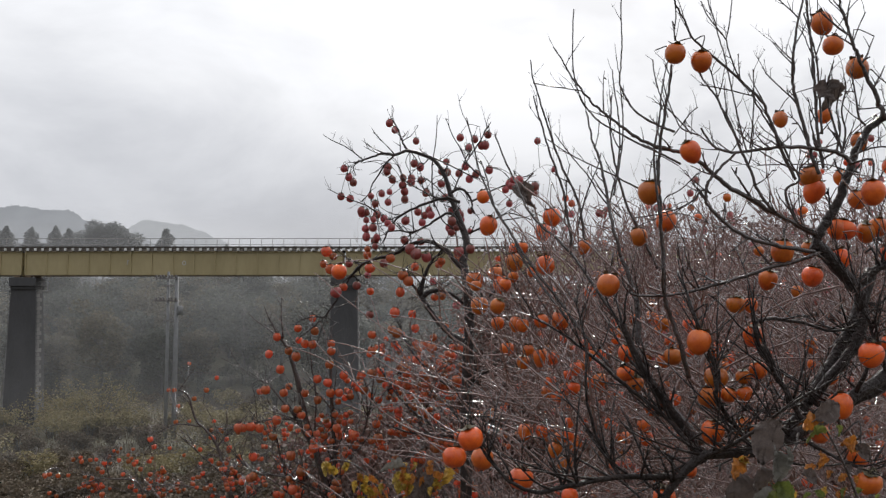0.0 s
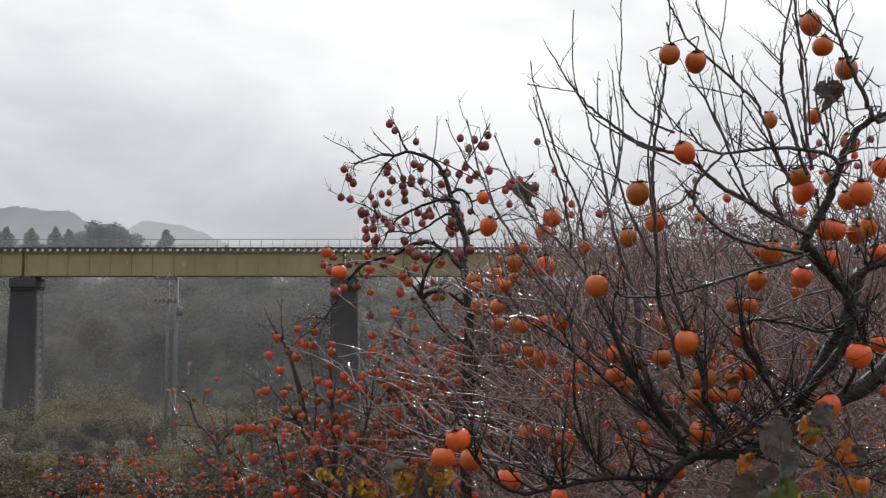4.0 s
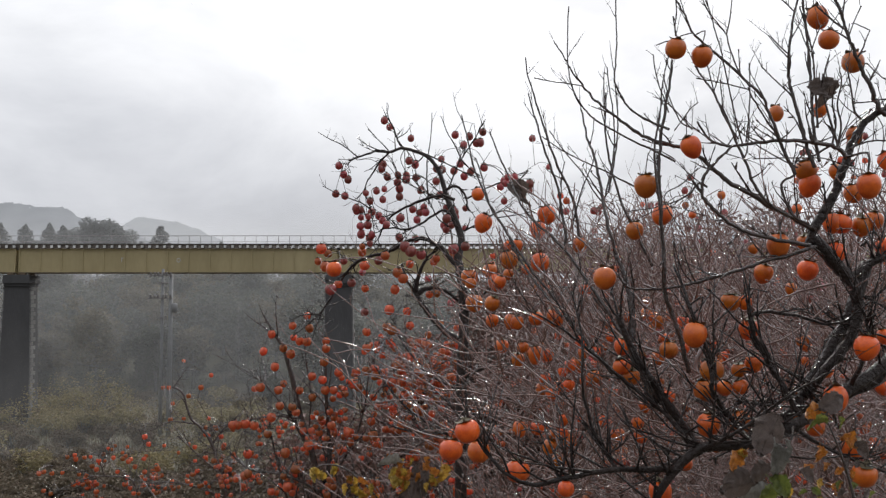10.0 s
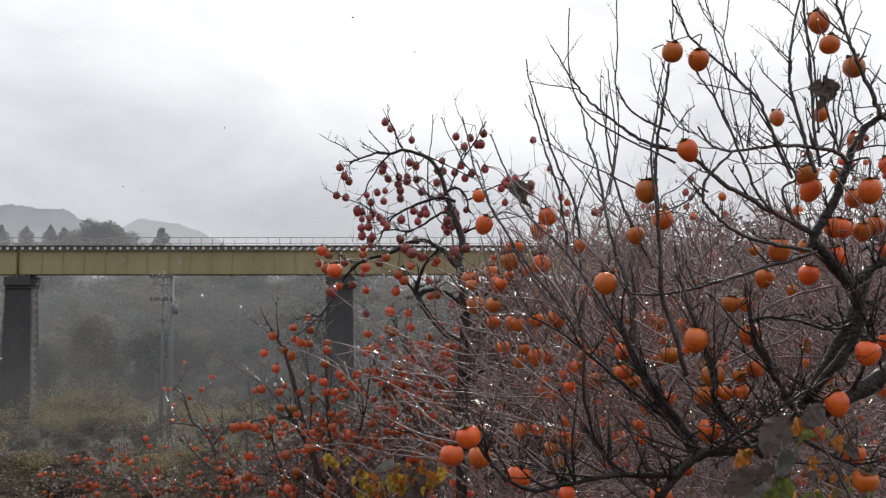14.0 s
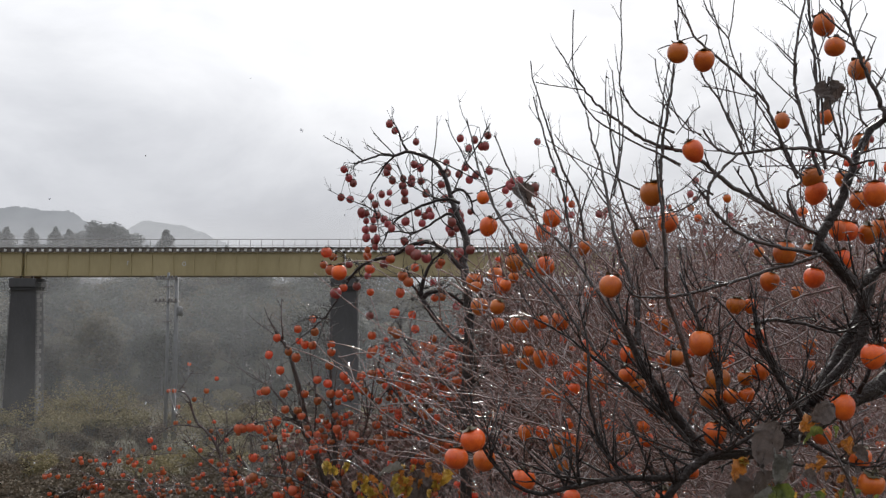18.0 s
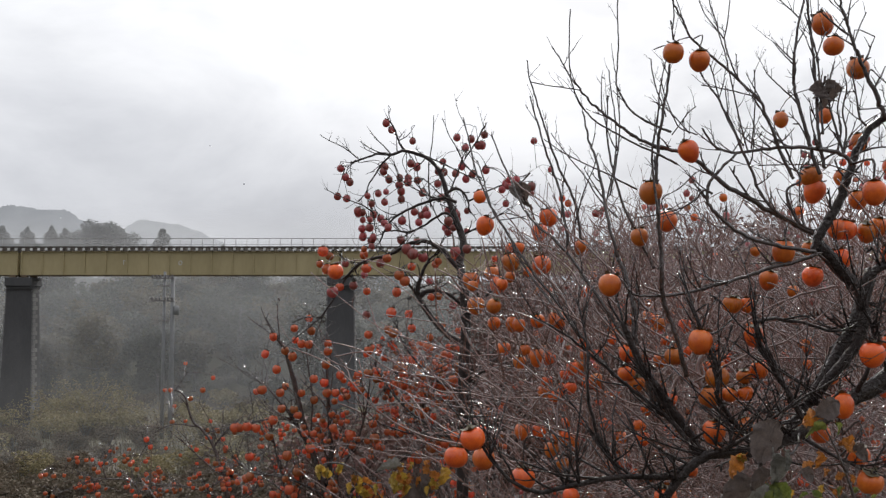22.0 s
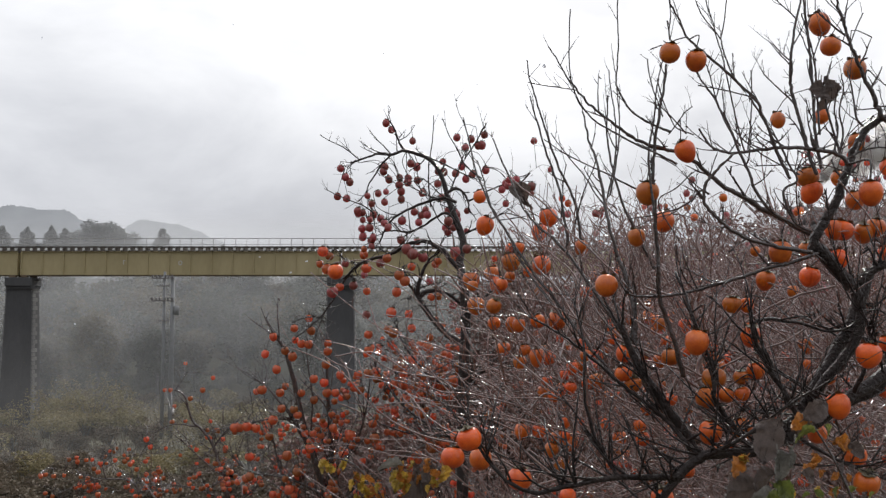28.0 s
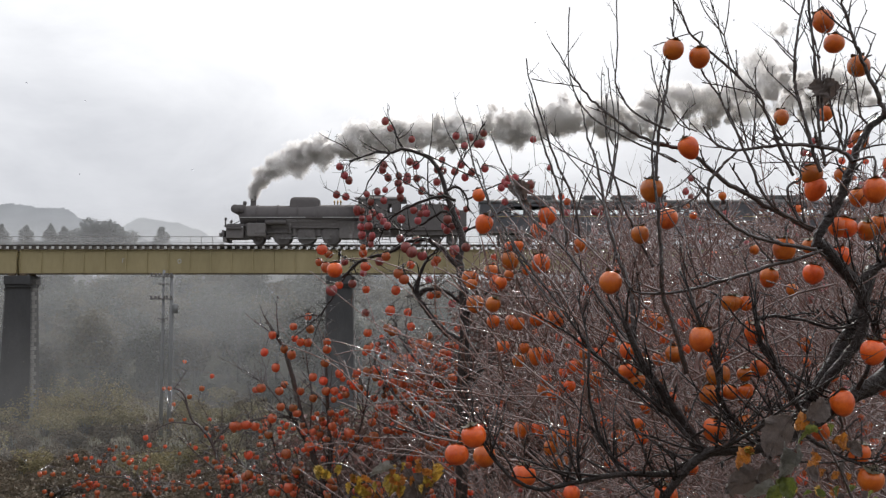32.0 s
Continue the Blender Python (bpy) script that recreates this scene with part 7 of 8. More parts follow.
def leafy_shoot(label, stem, leaves):
    """A shoot with leaves: stem points, then leaves (colour, x, y, z, length, turns)."""
    o = Vector(stem[0])
    t = thing("leafy_shoot", tuple(o), label, "shoot", "leafy shoots")
    s = Shape()
    line = spline([Vector(p) - o for p in stem], 5)
    s.tube(line, [0.004 - 0.0025 * i / len(line) for i in range(len(line))], 6)
    part("stem", s.mesh("stem", BARK), t)
    for colour, x, y, z, length, rx, ry, rz in leaves:
        ob = part("leaf", LEAVES[colour], t)
        ob.matrix_basis = pose(x - o.x, y - o.y, z - o.z, rx, ry, rz)
        ob.scale = (length, length, length)
    return t
def leaf_cluster(colours, centre, size, count, length, droop):
    """count small curled leaves about a centre, hanging at about the given angle."""
    rng = random.Random(int(1000 * (centre[0] + 3) + count))
    out = []
    for _ in range(count):
        x, y, z = (c + rng.uniform(-1, 1) * e for c, e in zip(centre, size))
        out.append((rng.choice(colours), x, y, z, length * rng.uniform(0.7, 1.2), rng.uniform(40, 95), droop + rng.uniform(-35, 35), rng.choice((0, 180)) + rng.uniform(-30, 30)))
    return tuple(out)


SHOOTS = []
SHOOTS.append(leafy_shoot("shoot with large grey-brown, pale and orange leaves", ((0.648, 1.80, 1.212), (0.623, 1.80, 1.264), (0.610, 1.80, 1.316), (0.599, 1.80, 1.378)), (
    ("brown", 0.614, 1.80, 1.414, 0.094, 84, 62, 170),
    ("brown", 0.610, 1.82, 1.311, 0.063, 75, 20, 190),
    ("grey", 0.592, 1.76, 1.362, 0.069, 80, 75, 10),
    ("grey", 0.604, 1.74, 1.372, 0.043, 35, 60, 20),
    ("brown", 0.590, 1.84, 1.283, 0.092, 80, 12, 185),
    ("grey", 0.631, 1.88, 1.264, 0.078, 82, 10, 175),
    ("orange", 0.568, 1.85, 1.337, 0.051, 80, 50, 170),
    ("yellow", 0.552, 1.85, 1.330, 0.029, 70, -10, 5),
    ("green", 0.592, 1.78, 1.297, 0.061, 78, 30, 0),
    ("green", 0.622, 1.80, 1.269, 0.054, 75, 10, 180),
    ("brown", 0.669, 1.84, 1.309, 0.048, 70, 20, 15),
    ("orange", 0.709, 1.88, 1.318, 0.034, 80, 40, 170),
) + leaf_cluster(('green', 'yellow', 'brown'), (0.657, 1.82, 1.273), (0.049, 0.02, 0.016), 7, 0.024, 30)))
SHOOTS.append(leafy_shoot("shoot with brown, orange and yellow-green leaves before the bough", ((0.881, 2.05, 1.158), (0.854, 2.05, 1.241), (0.826, 2.05, 1.312), (0.792, 2.05, 1.377)), (
    ("brown", 0.758, 2.00, 1.393, 0.074, 80, -28, 5),
    ("orange", 0.780, 2.02, 1.392, 0.058, 80, 14, 180),
    ("brown", 0.795, 2.04, 1.380, 0.053, 60, 10, 175),
    ("green", 0.781, 2.00, 1.370, 0.055, 40, 4, 180),
    ("green", 0.801, 2.00, 1.381, 0.031, 70, 50, 20),
    ("orange", 0.850, 2.10, 1.333, 0.062, 78, 12, 8),
    ("brown", 0.886, 2.12, 1.322, 0.055, 70, 30, 0),
    ("orange", 0.805, 2.10, 1.311, 0.042, 80, 80, 10),
) + leaf_cluster(('orange', 'brown', 'yellow'), (0.841, 2.06, 1.265), (0.037, 0.02, 0.031), 9, 0.025, 40) + leaf_cluster(('green', 'brown'), (0.878, 2.06, 1.229), (0.043, 0.02, 0.018), 6, 0.027, 30)))
SHOOTS.append(leafy_shoot("shoot with curled yellow leaves at the foot of the trees", ((-0.057, 2.50, 1.061), (-0.064, 2.50, 1.118), (-0.072, 2.50, 1.176), (-0.094, 2.50, 1.227)), (
    ("grey", -0.116, 2.50, 1.219, 0.068, 40, -8, 180),
    ("brown", -0.040, 2.55, 1.160, 0.094, 80, 20, 180),
    ("brown", -0.088, 2.56, 1.190, 0.076, 80, 40, 10),
    ("yellow", -0.014, 2.50, 1.217, 0.059, 60, 75, 15),
) + leaf_cluster(('yellow', 'yellow', 'orange', 'brown'), (-0.067, 2.50, 1.202), (0.067, 0.02, 0.037), 22, 0.033, 50)))
SHOOTS.append(leafy_shoot("arching shoot with small drooping yellow leaves", ((-0.143, 2.60, 1.039), (-0.181, 2.60, 1.129), (-0.250, 2.60, 1.204), (-0.311, 2.60, 1.222), (-0.349, 2.60, 1.204)), leaf_cluster(('yellow', 'yellow', 'orange'), (-0.216, 2.60, 1.162), (0.039, 0.02, 0.034), 16, 0.031, 60) + leaf_cluster(('yellow',), (-0.308, 2.60, 1.210), (0.042, 0.02, 0.009), 11, 0.025, 65)))
SHOOTS.append(leafy_shoot("withered curled leaf hanging on a bare branch", ((1.09, 2.7, 2.3), (1.086, 2.7, 2.28), (1.082, 2.7, 2.267)), (
    ("dead", 1.078, 2.700, 2.290, 0.090, 70, 82, 180),
    ("dead", 1.098, 2.700, 2.292, 0.092, 80, 84, 0),
    ("dead", 1.088, 2.680, 2.285, 0.060, 60, 70, 90),
)))
SHOOTS.append(leafy_shoot("withered dark leaves caught in the twigs", ((0.289, 3.3, 2.113), (0.269, 3.3, 2.09), (0.253, 3.3, 2.074)), (
    ("dead", 0.252, 3.300, 2.078, 0.080, 80, 60, 190),
    ("dead", 0.256, 3.300, 2.078, 0.078, 90, 62, 10),
    ("dead", 0.251, 3.280, 2.060, 0.070, 70, 75, 200),
    ("dead", 0.262, 3.310, 2.050, 0.060, 40, 70, 250),
)))

# ---- train ----
SPEED = 11.6
CHIMNEY_END = -16.15  # where the chimney stands along the track at the clip's end


def chimney_x(t):
    return CHIMNEY_END + SPEED * (32.0 - t)


def wheel_mesh(name, r, spokes):
    s = Shape()
    w = 0.065
    if spokes < 10:  # disc wheel with flange and hub
        s.lathe([(0.03, -0.1), (0.11, -0.1), (0.12, -0.04), (r - 0.1, -0.03), (r - 0.09, -w), (r, -w), (r, w * 0.6), (r + 0.025, w * 0.6), (r + 0.025, w), (r - 0.09, w), (r - 0.1, 0.03), (0.12, 0.04), (0.11, 0.1), (0.03, 0.1)], 28, axis="y")
        return s.mesh(name, LOCO_FRAME)
    s.lathe([(r - 0.09, -w), (r, -w), (r, w * 0.6), (r + 0.025, w * 0.6), (r + 0.025, w), (r - 0.09, w), (r - 0.09, -w)], 28, axis="y")
    s.lathe([(0.02, -0.09), (0.14, -0.09), (0.14, 0.09), (0.02, 0.09)], 14, axis="y")
    for i in range(spokes):
        a = math.tau * i / spokes
        s.tube([(0.1 * math.cos(a), 0, 0.1 * math.sin(a)), ((r - 0.06) * math.cos(a), 0, (r - 0.06) * math.sin(a))], [0.045, 0.035], 6)
    if spokes > 10:
        for k in range(3):
            a = math.radians(-60 + 30 * k - 120)
            s.box((r - 0.2) * math.cos(a) - 0.16, -0.05, (r - 0.2) * math.sin(a) - 0.09, (r - 0.2) * math.cos(a) + 0.16, 0.05, (r - 0.2) * math.sin(a) + 0.09)
    return s.mesh(name, LOCO_FRAME)


DRIVER, PONY = wheel_mesh("driving_wheel", 0.76, 16), wheel_mesh("carrying_wheel", 0.43, 9)
WHEELS, RODS = [], []


def axle(parent, x, me, r, name):
    for y in (-0.56, 0.56):
        ob = part(name, me, parent)
        ob.location = (x, y, r)
        ob.rotation_euler = (0, 0, 0 if y < 0 else math.pi)
        if y < 0:
            WHEELS.append((ob, r))
    s = Shape()
    s.rod((x, -0.5, r), (x, 0.5, r), 0.08)
    part("axle", s.mesh("axle", LOCO_FRAME), parent)


def build_locomotive():
    """Front towards -x, the chimney at x = 0, rails at z = 0."""
    e = thing("steam_locomotive", (0, TRACK, RAIL_TOP), "black steam locomotive crossing the bridge with its chimney smoking", "locomotive")
    zc = 2.47
    s = Shape()
    s.lathe([(0.80, -0.9), (0.83, -0.3), (0.83, 1.2), (0.84, 4.2), (0.88, 5.6), (0.90, 8.9)], 32, axis="x", at=(0, 0, zc))
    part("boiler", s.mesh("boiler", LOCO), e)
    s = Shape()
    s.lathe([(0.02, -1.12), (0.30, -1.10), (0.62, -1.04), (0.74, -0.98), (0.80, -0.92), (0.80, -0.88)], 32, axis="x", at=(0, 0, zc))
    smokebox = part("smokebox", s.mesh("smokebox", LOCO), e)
    s = Shape()
    s.rod((-1.2, 0, zc), (-1.0, 0, zc), 0.06, 10)
    s.rod((-1.18, -0.28, zc), (-1.18, 0.28, zc), 0.022)
    part("door_handle", s.mesh("door_handle", BRASS), smokebox)
    for x in (0.4, 2.1, 3.8, 5.4, 7.2):
        s = Shape()
        s.lathe([(0.86, -0.03), (0.905, -0.03), (0.905, 0.03), (0.86, 0.03)], 32, axis="x", at=(x, 0, zc))
        part("boiler_band", s.mesh("boiler_band", LOCO), e)
    s = Shape()
    s.lathe([(0.36, 3.08), (0.27, 3.22), (0.23, 3.4), (0.235, 3.98), (0.28, 4.02), (0.27, 4.09), (0.2, 4.09), (0.18, 3.7)], 20)
    part("chimney", s.mesh("chimney", LOCO), e)
    # the long sand and steam dome
    s = Shape()
    ring = []
    for x, k in ((3.10, 0.72), (3.18, 0.90), (3.42, 1.0), (4.3, 1.0), (5.15, 0.98), (5.42, 0.88), (5.58, 0.70)):
        ring.append([(x, 0.52 * k * math.copysign(abs(math.cos(a)) ** 0.75, math.cos(a)), 3.08 + 0.95 * k * math.sin(a) ** 0.6) for a in [math.pi * j / 12 for j in range(13)]])
    verts = [p for r in ring for p in r]
    faces = [(i * 13 + j, i * 13 + j + 1, (i + 1) * 13 + j + 1, (i + 1) * 13 + j) for i in range(6) for j in range(12)]
    faces += [tuple(range(13)), tuple(6 * 13 + j for j in range(13))[::-1]]
    s.add(verts, faces)
    part("dome", s.mesh("dome", LOCO), e)
    for x in (6.78, 7.05, 7.3):
        s = Shape()
        s.lathe([(0.05, 3.2), (0.05, 3.42), (0.075, 3.44), (0.075, 3.6), (0.03, 3.66)], 10, at=(x, 0.1, 0.1))
        part("safety_valve", s.mesh("safety_valve", BRASS), e)
    s = Shape()
    s.lathe([(0.03, -0.14), (0.16, -0.13), (0.17, 0.1), (0.1, 0.14), (0.02, 0.14)], 16, axis="x", at=(-0.72, 0, 3.52))
    s.box(-0.80, -0.08, 3.2, -0.62, 0.08, 3.42)
    part("headlamp", s.mesh("headlamp", LOCO), e)
    # feed-water heater slung across the front of the smokebox
    s = Shape()
    s.lathe([(0.05, -0.98), (0.30, -0.96), (0.36, -0.88), (0.36, 0.88), (0.30, 0.96), (0.05, 0.98)], 24, axis="y", at=(-1.33, 0, 2.96))
    s.box(-1.35, -0.9, 2.66, -0.6, 0.9, 3.28)
    part("feed_water_heater", s.mesh("feed_water_heater", LOCO), e)
    # running board, front deck, buffer beam
    for y in (-1.25, 1.25):
        b = part("running_board", box_mesh("running_board", LOCO, -0.85, y - 0.2, 2.1, 9.2, y + 0.2, 2.16, 0.01), e)
        part("white_edge", box_mesh("white_edge", EDGE_WHITE, -0.8, y - 0.212 if y < 0 else y + 0.203, 2.155, 4.6, y - 0.203 if y < 0 else y + 0.212, 2.205), b, "white painted edge line")
        part("white_edge", box_mesh("white_edge", EDGE_WHITE, 6.0, y - 0.212 if y < 0 else y + 0.203, 2.155, 9.1, y - 0.203 if y < 0 else y + 0.212, 2.205), b, "white painted edge line")
        part("front_step", box_mesh("front_step", LOCO, -1.9, y - 0.12, 1.25, -0.7, y + 0.15, 1.32, 0.01), e)
        # air tank under the board
        s = Shape()
        s.lathe([(0.05, 1.2), (0.2, 1.25), (0.22, 1.35), (0.22, 2.9), (0.2, 3.0), (0.05, 3.05)], 16, axis="x", at=(0, y * 0.95, 1.8))
        part("air_tank", s.mesh("air_tank", LOCO), e)
        s = Shape()
        s.lathe([(0.05, 0.35), (0.3, 0.4), (0.3, 1.25), (0.05, 1.3)], 18, axis="x", at=(0, y * 0.86, 0.95))
        part("cylinder", s.mesh("cylinder", LOCO_FRAME), e)
    part("front_deck", box_mesh("front_deck", LOCO, -2.15, -1.2, 1.42, -0.5, 1.2, 1.55, 0.02), e)
    beam = part("buffer_beam", box_mesh("buffer_beam", LOCO, -2.3, -1.3, 0.62, -2.12, 1.3, 1.15, 0.02), e)
    s = Shape()
    s.box(-2.68, -0.15, 0.72, -2.3, 0.15, 1.0)
    s.box(-2.78, -0.2, 0.7, -2.6, 0.05, 1.02)
    part("coupler", s.mesh("coupler", LOCO_FRAME, smooth=False), beam)
    s = Shape()
    for y in (-1.05, -0.7, 0.7, 1.05):
        s.rod((-2.1, y, 1.5), (-2.1, y, 2.05), 0.018)
    s.rod((-2.1, -1.05, 2.05), (-2.1, -0.7, 2.05), 0.018)
    s.rod((-2.1, 0.7, 2.05), (-2.1, 1.05, 2.05), 0.018)
    s.rod((-1.95, -0.6, 1.5), (-0.95, -0.55, 2.0), 0.03)
    s.rod((-1.95, 0.6, 1.5), (-0.95, 0.55, 2.0), 0.03)
    part("hand_rail", s.mesh("hand_rail", LOCO), e)
    part("pilot", box_mesh("pilot", LOCO_FRAME, -2.25, -1.1, 0.22, -1.95, 1.1, 0.62, 0.03), e)
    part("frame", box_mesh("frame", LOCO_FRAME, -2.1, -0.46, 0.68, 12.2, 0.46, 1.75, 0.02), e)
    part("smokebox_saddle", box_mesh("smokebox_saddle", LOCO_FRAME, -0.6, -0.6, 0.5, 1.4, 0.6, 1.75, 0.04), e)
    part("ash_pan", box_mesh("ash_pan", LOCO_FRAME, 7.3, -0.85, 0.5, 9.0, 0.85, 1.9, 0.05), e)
    axle(e, 0.55, PONY, 0.43, "carrying_wheel")
    for x in (2.55, 4.55, 6.6):
        axle(e, x, DRIVER, 0.76, "driving_wheel")
    axle(e, 9.3, PONY, 0.43, "carrying_wheel")
    # brake gear, pipes and cylinder covers fill the space between the wheels
    for x in (1.5, 3.55, 5.6, 7.65):
        s = Shape()
        s.box(x - 0.12, -0.62, 0.72, x + 0.12, 0.62, 1.5)
        s.rod((x - 0.25, -0.62, 0.75), (x + 0.25, -0.62, 0.75), 0.05)
        part("brake_hanger", s.mesh("brake_hanger", LOCO_FRAME, smooth=False), e)
    for y in (-0.72, 0.72):
        s = Shape()
        s.rod((1.2, y, 1.86), (8.8, y, 1.92), 0.05)
        s.rod((1.2, y, 1.62), (8.8, y, 1.62), 0.035)
        s.rod((1.3, y * 1.02, 0.95), (3.4, y * 1.02, 1.02), 0.06)
        s.box(3.1, y - 0.05, 0.9, 3.3, y + 0.05, 1.8)
        part("pipework", s.mesh("pipework", LOCO_FRAME), e)
        part("splasher", box_mesh("splasher", LOCO_FRAME, 1.7, y - 0.02, 1.35, 7.5, y + 0.02, 2.1, 0.01), e)
        part("valve_chest", box_mesh("valve_chest", LOCO_FRAME, -0.25, y * 1.5 - 0.25, 0.6, 1.3, y * 1.5 + 0.25, 1.75, 0.12), e)
    s = Shape()
    for y in (-1.05, 1.05):
        s.rod((-2.05, y, 1.55), (-2.05, y, 1.95), 0.03)
        s.lathe([(0.02, 1.95), (0.1, 1.97), (0.1, 2.18), (0.02, 2.22)], 10, at=(-2.05, y, 0))
    part("marker_lamp", s.mesh("marker_lamp", LOCO), e)
    part("front_apron", box_mesh("front_apron", LOCO_FRAME, -2.0, -1.15, 0.5, -0.55, 1.15, 1.45, 0.04), e)
    # coupling and main rods on the near side
    s = Shape()
    s.box(2.45, -0.76, 0.70, 6.7, -0.70, 0.82)
    rod = part("coupling_rod", rounded(s.mesh("coupling_rod", GALVANISED, smooth=False), 0.015), e)
    RODS.append(rod)
    # cab
    cab = part("cab", cab_mesh(), e)
    part("cab_roof", roof_mesh("cab_roof", 8.65, 12.75, 1.45, 3.62, 4.02, LOCO), e)
    for y in (-1.36, 1.36):
        s = Shape()
        s.box(9.75, y - 0.01, 2.55, 10.1, y + 0.01, 3.3)
        part("window_pane", s.mesh("window_pane", GLASS, smooth=False), cab)
        s = Shape()
        s.box(9.65, y - 0.03, 2.49, 11.75, y + 0.03, 2.54)
        part("window_sill", s.mesh("window_sill", LOCO, smooth=False), cab)
        s = Shape()
        s.box(10.1, y * 1.012 - 0.008, 1.85, 10.9, y * 1.012 + 0.008, 2.15)
        part("number_plate", s.mesh("number_plate", BRASS, smooth=False), cab, "small brass plate with plain bars")
    part("roof_vent", box_mesh("roof_vent", LOCO, 9.6, -0.5, 3.98, 11.0, 0.5, 4.14, 0.04), e)
    # tender
    part("tender_tank", tender_mesh(), e)
    part("tender_frame", box_mesh("tender_frame", LOCO_FRAME, 12.3, -1.15, 0.75, 17.75, 1.15, 1.1, 0.02), e)
    s = Shape()
    rng = random.Random(3)
    for _ in range(170):
        x, y = rng.uniform(13.2, 15.6), rng.uniform(-0.95, 0.95)
        q = rng.uniform(0.08, 0.2)
        z = 2.95 + 0.35 * (1 - abs(y)) + rng.uniform(-0.05, 0.1)
        s.lathe([(0.02, -q), (q * rng.uniform(0.7, 1), -q * 0.4), (q * rng.uniform(0.7, 1), q * 0.4), (0.02, q)], 6, at=(x, y, z))
    part("coal", s.mesh("coal", LOCO_FRAME, smooth=False), e, "heap of black coal")
    for x in (13.7, 15.2, 16.6):
        axle(e, x, PONY, 0.43, "carrying_wheel")
    s = Shape()
    s.rod((10.9, -1.5, 1.2), (10.9, -1.5, 0.3), 0.03)
    s.rod((11.5, -1.5, 1.2), (11.5, -1.5, 0.3), 0.03)
    for z in (0.35, 0.65, 0.95):
        s.box(10.85, -1.6, z - 0.02, 11.55, -1.4, z + 0.02)
    part("cab_steps", s.mesh("cab_steps", LOCO_FRAME), e)
    return e


def roof_mesh(name, x0, x1, half, z0, z1, mat):
    s = Shape()
    n = 14
    verts, faces = [], []
    for x in (x0, x1):
        for j in range(n + 1):
            a = math.pi * j / n
            verts.append((x, -half * math.cos(a), z0 + (z1 - z0) * math.sin(a) ** 0.8))
        for j in range(n + 1):
            a = math.pi * (n - j) / n
            verts.append((x, -(half - 0.05) * math.cos(a), z0 + (z1 - z0 - 0.05) * math.sin(a) ** 0.8))
    k = 2 * (n + 1)
    for j in range(k):
        faces.append((j, (j + 1) % k, k + (j + 1) % k, k + j))
    for j in range(n):
        for o in (0, k):
            faces.append((o + j, o + j + 1, o + k - 2 - j, o + k - 1 - j))
    s.add(verts, faces)
    return s.mesh(name, mat)


def cab_mesh():
    s = Shape()
    for y in (-1.4, 1.36):
        s.box(8.9, y, 1.35, 12.3, y + 0.04, 2.49)
        s.box(8.9, y, 3.3, 12.3, y + 0.04, 3.7)
        s.box(8.9, y, 2.49, 9.75, y + 0.04, 3.3)
        s.box(10.1, y, 2.49, 11.35, y + 0.04, 3.3)
        s.box(11.65, y, 2.49, 12.3, y + 0.04, 3.3)
    s.box(8.9, -1.36, 1.35, 8.94, 1.36, 3.6)
    s.box(8.9, -1.36, 1.3, 12.6, 1.36, 1.35)
    return s.mesh("cab", LOCO, smooth=False)


def tender_mesh():
    s = Shape()
    prof = [(12.5, 1.1), (17.8, 1.1), (17.8, 2.75), (16.6, 2.8), (16.1, 3.25), (12.9, 3.25), (12.5, 3.0)]
    n = len(prof)
    verts = [(x, -1.38, z) for x, z in prof] + [(x, 1.38, z) for x, z in prof]
    s.add(verts, [tuple(range(n)), tuple(range(2 * n - 1, n - 1, -1))] + [(i, i + n, (i + 1) % n + n, (i + 1) % n) for i in range(n)])
    return rounded(s.mesh("tender_tank", LOCO, smooth=False), 0.04)


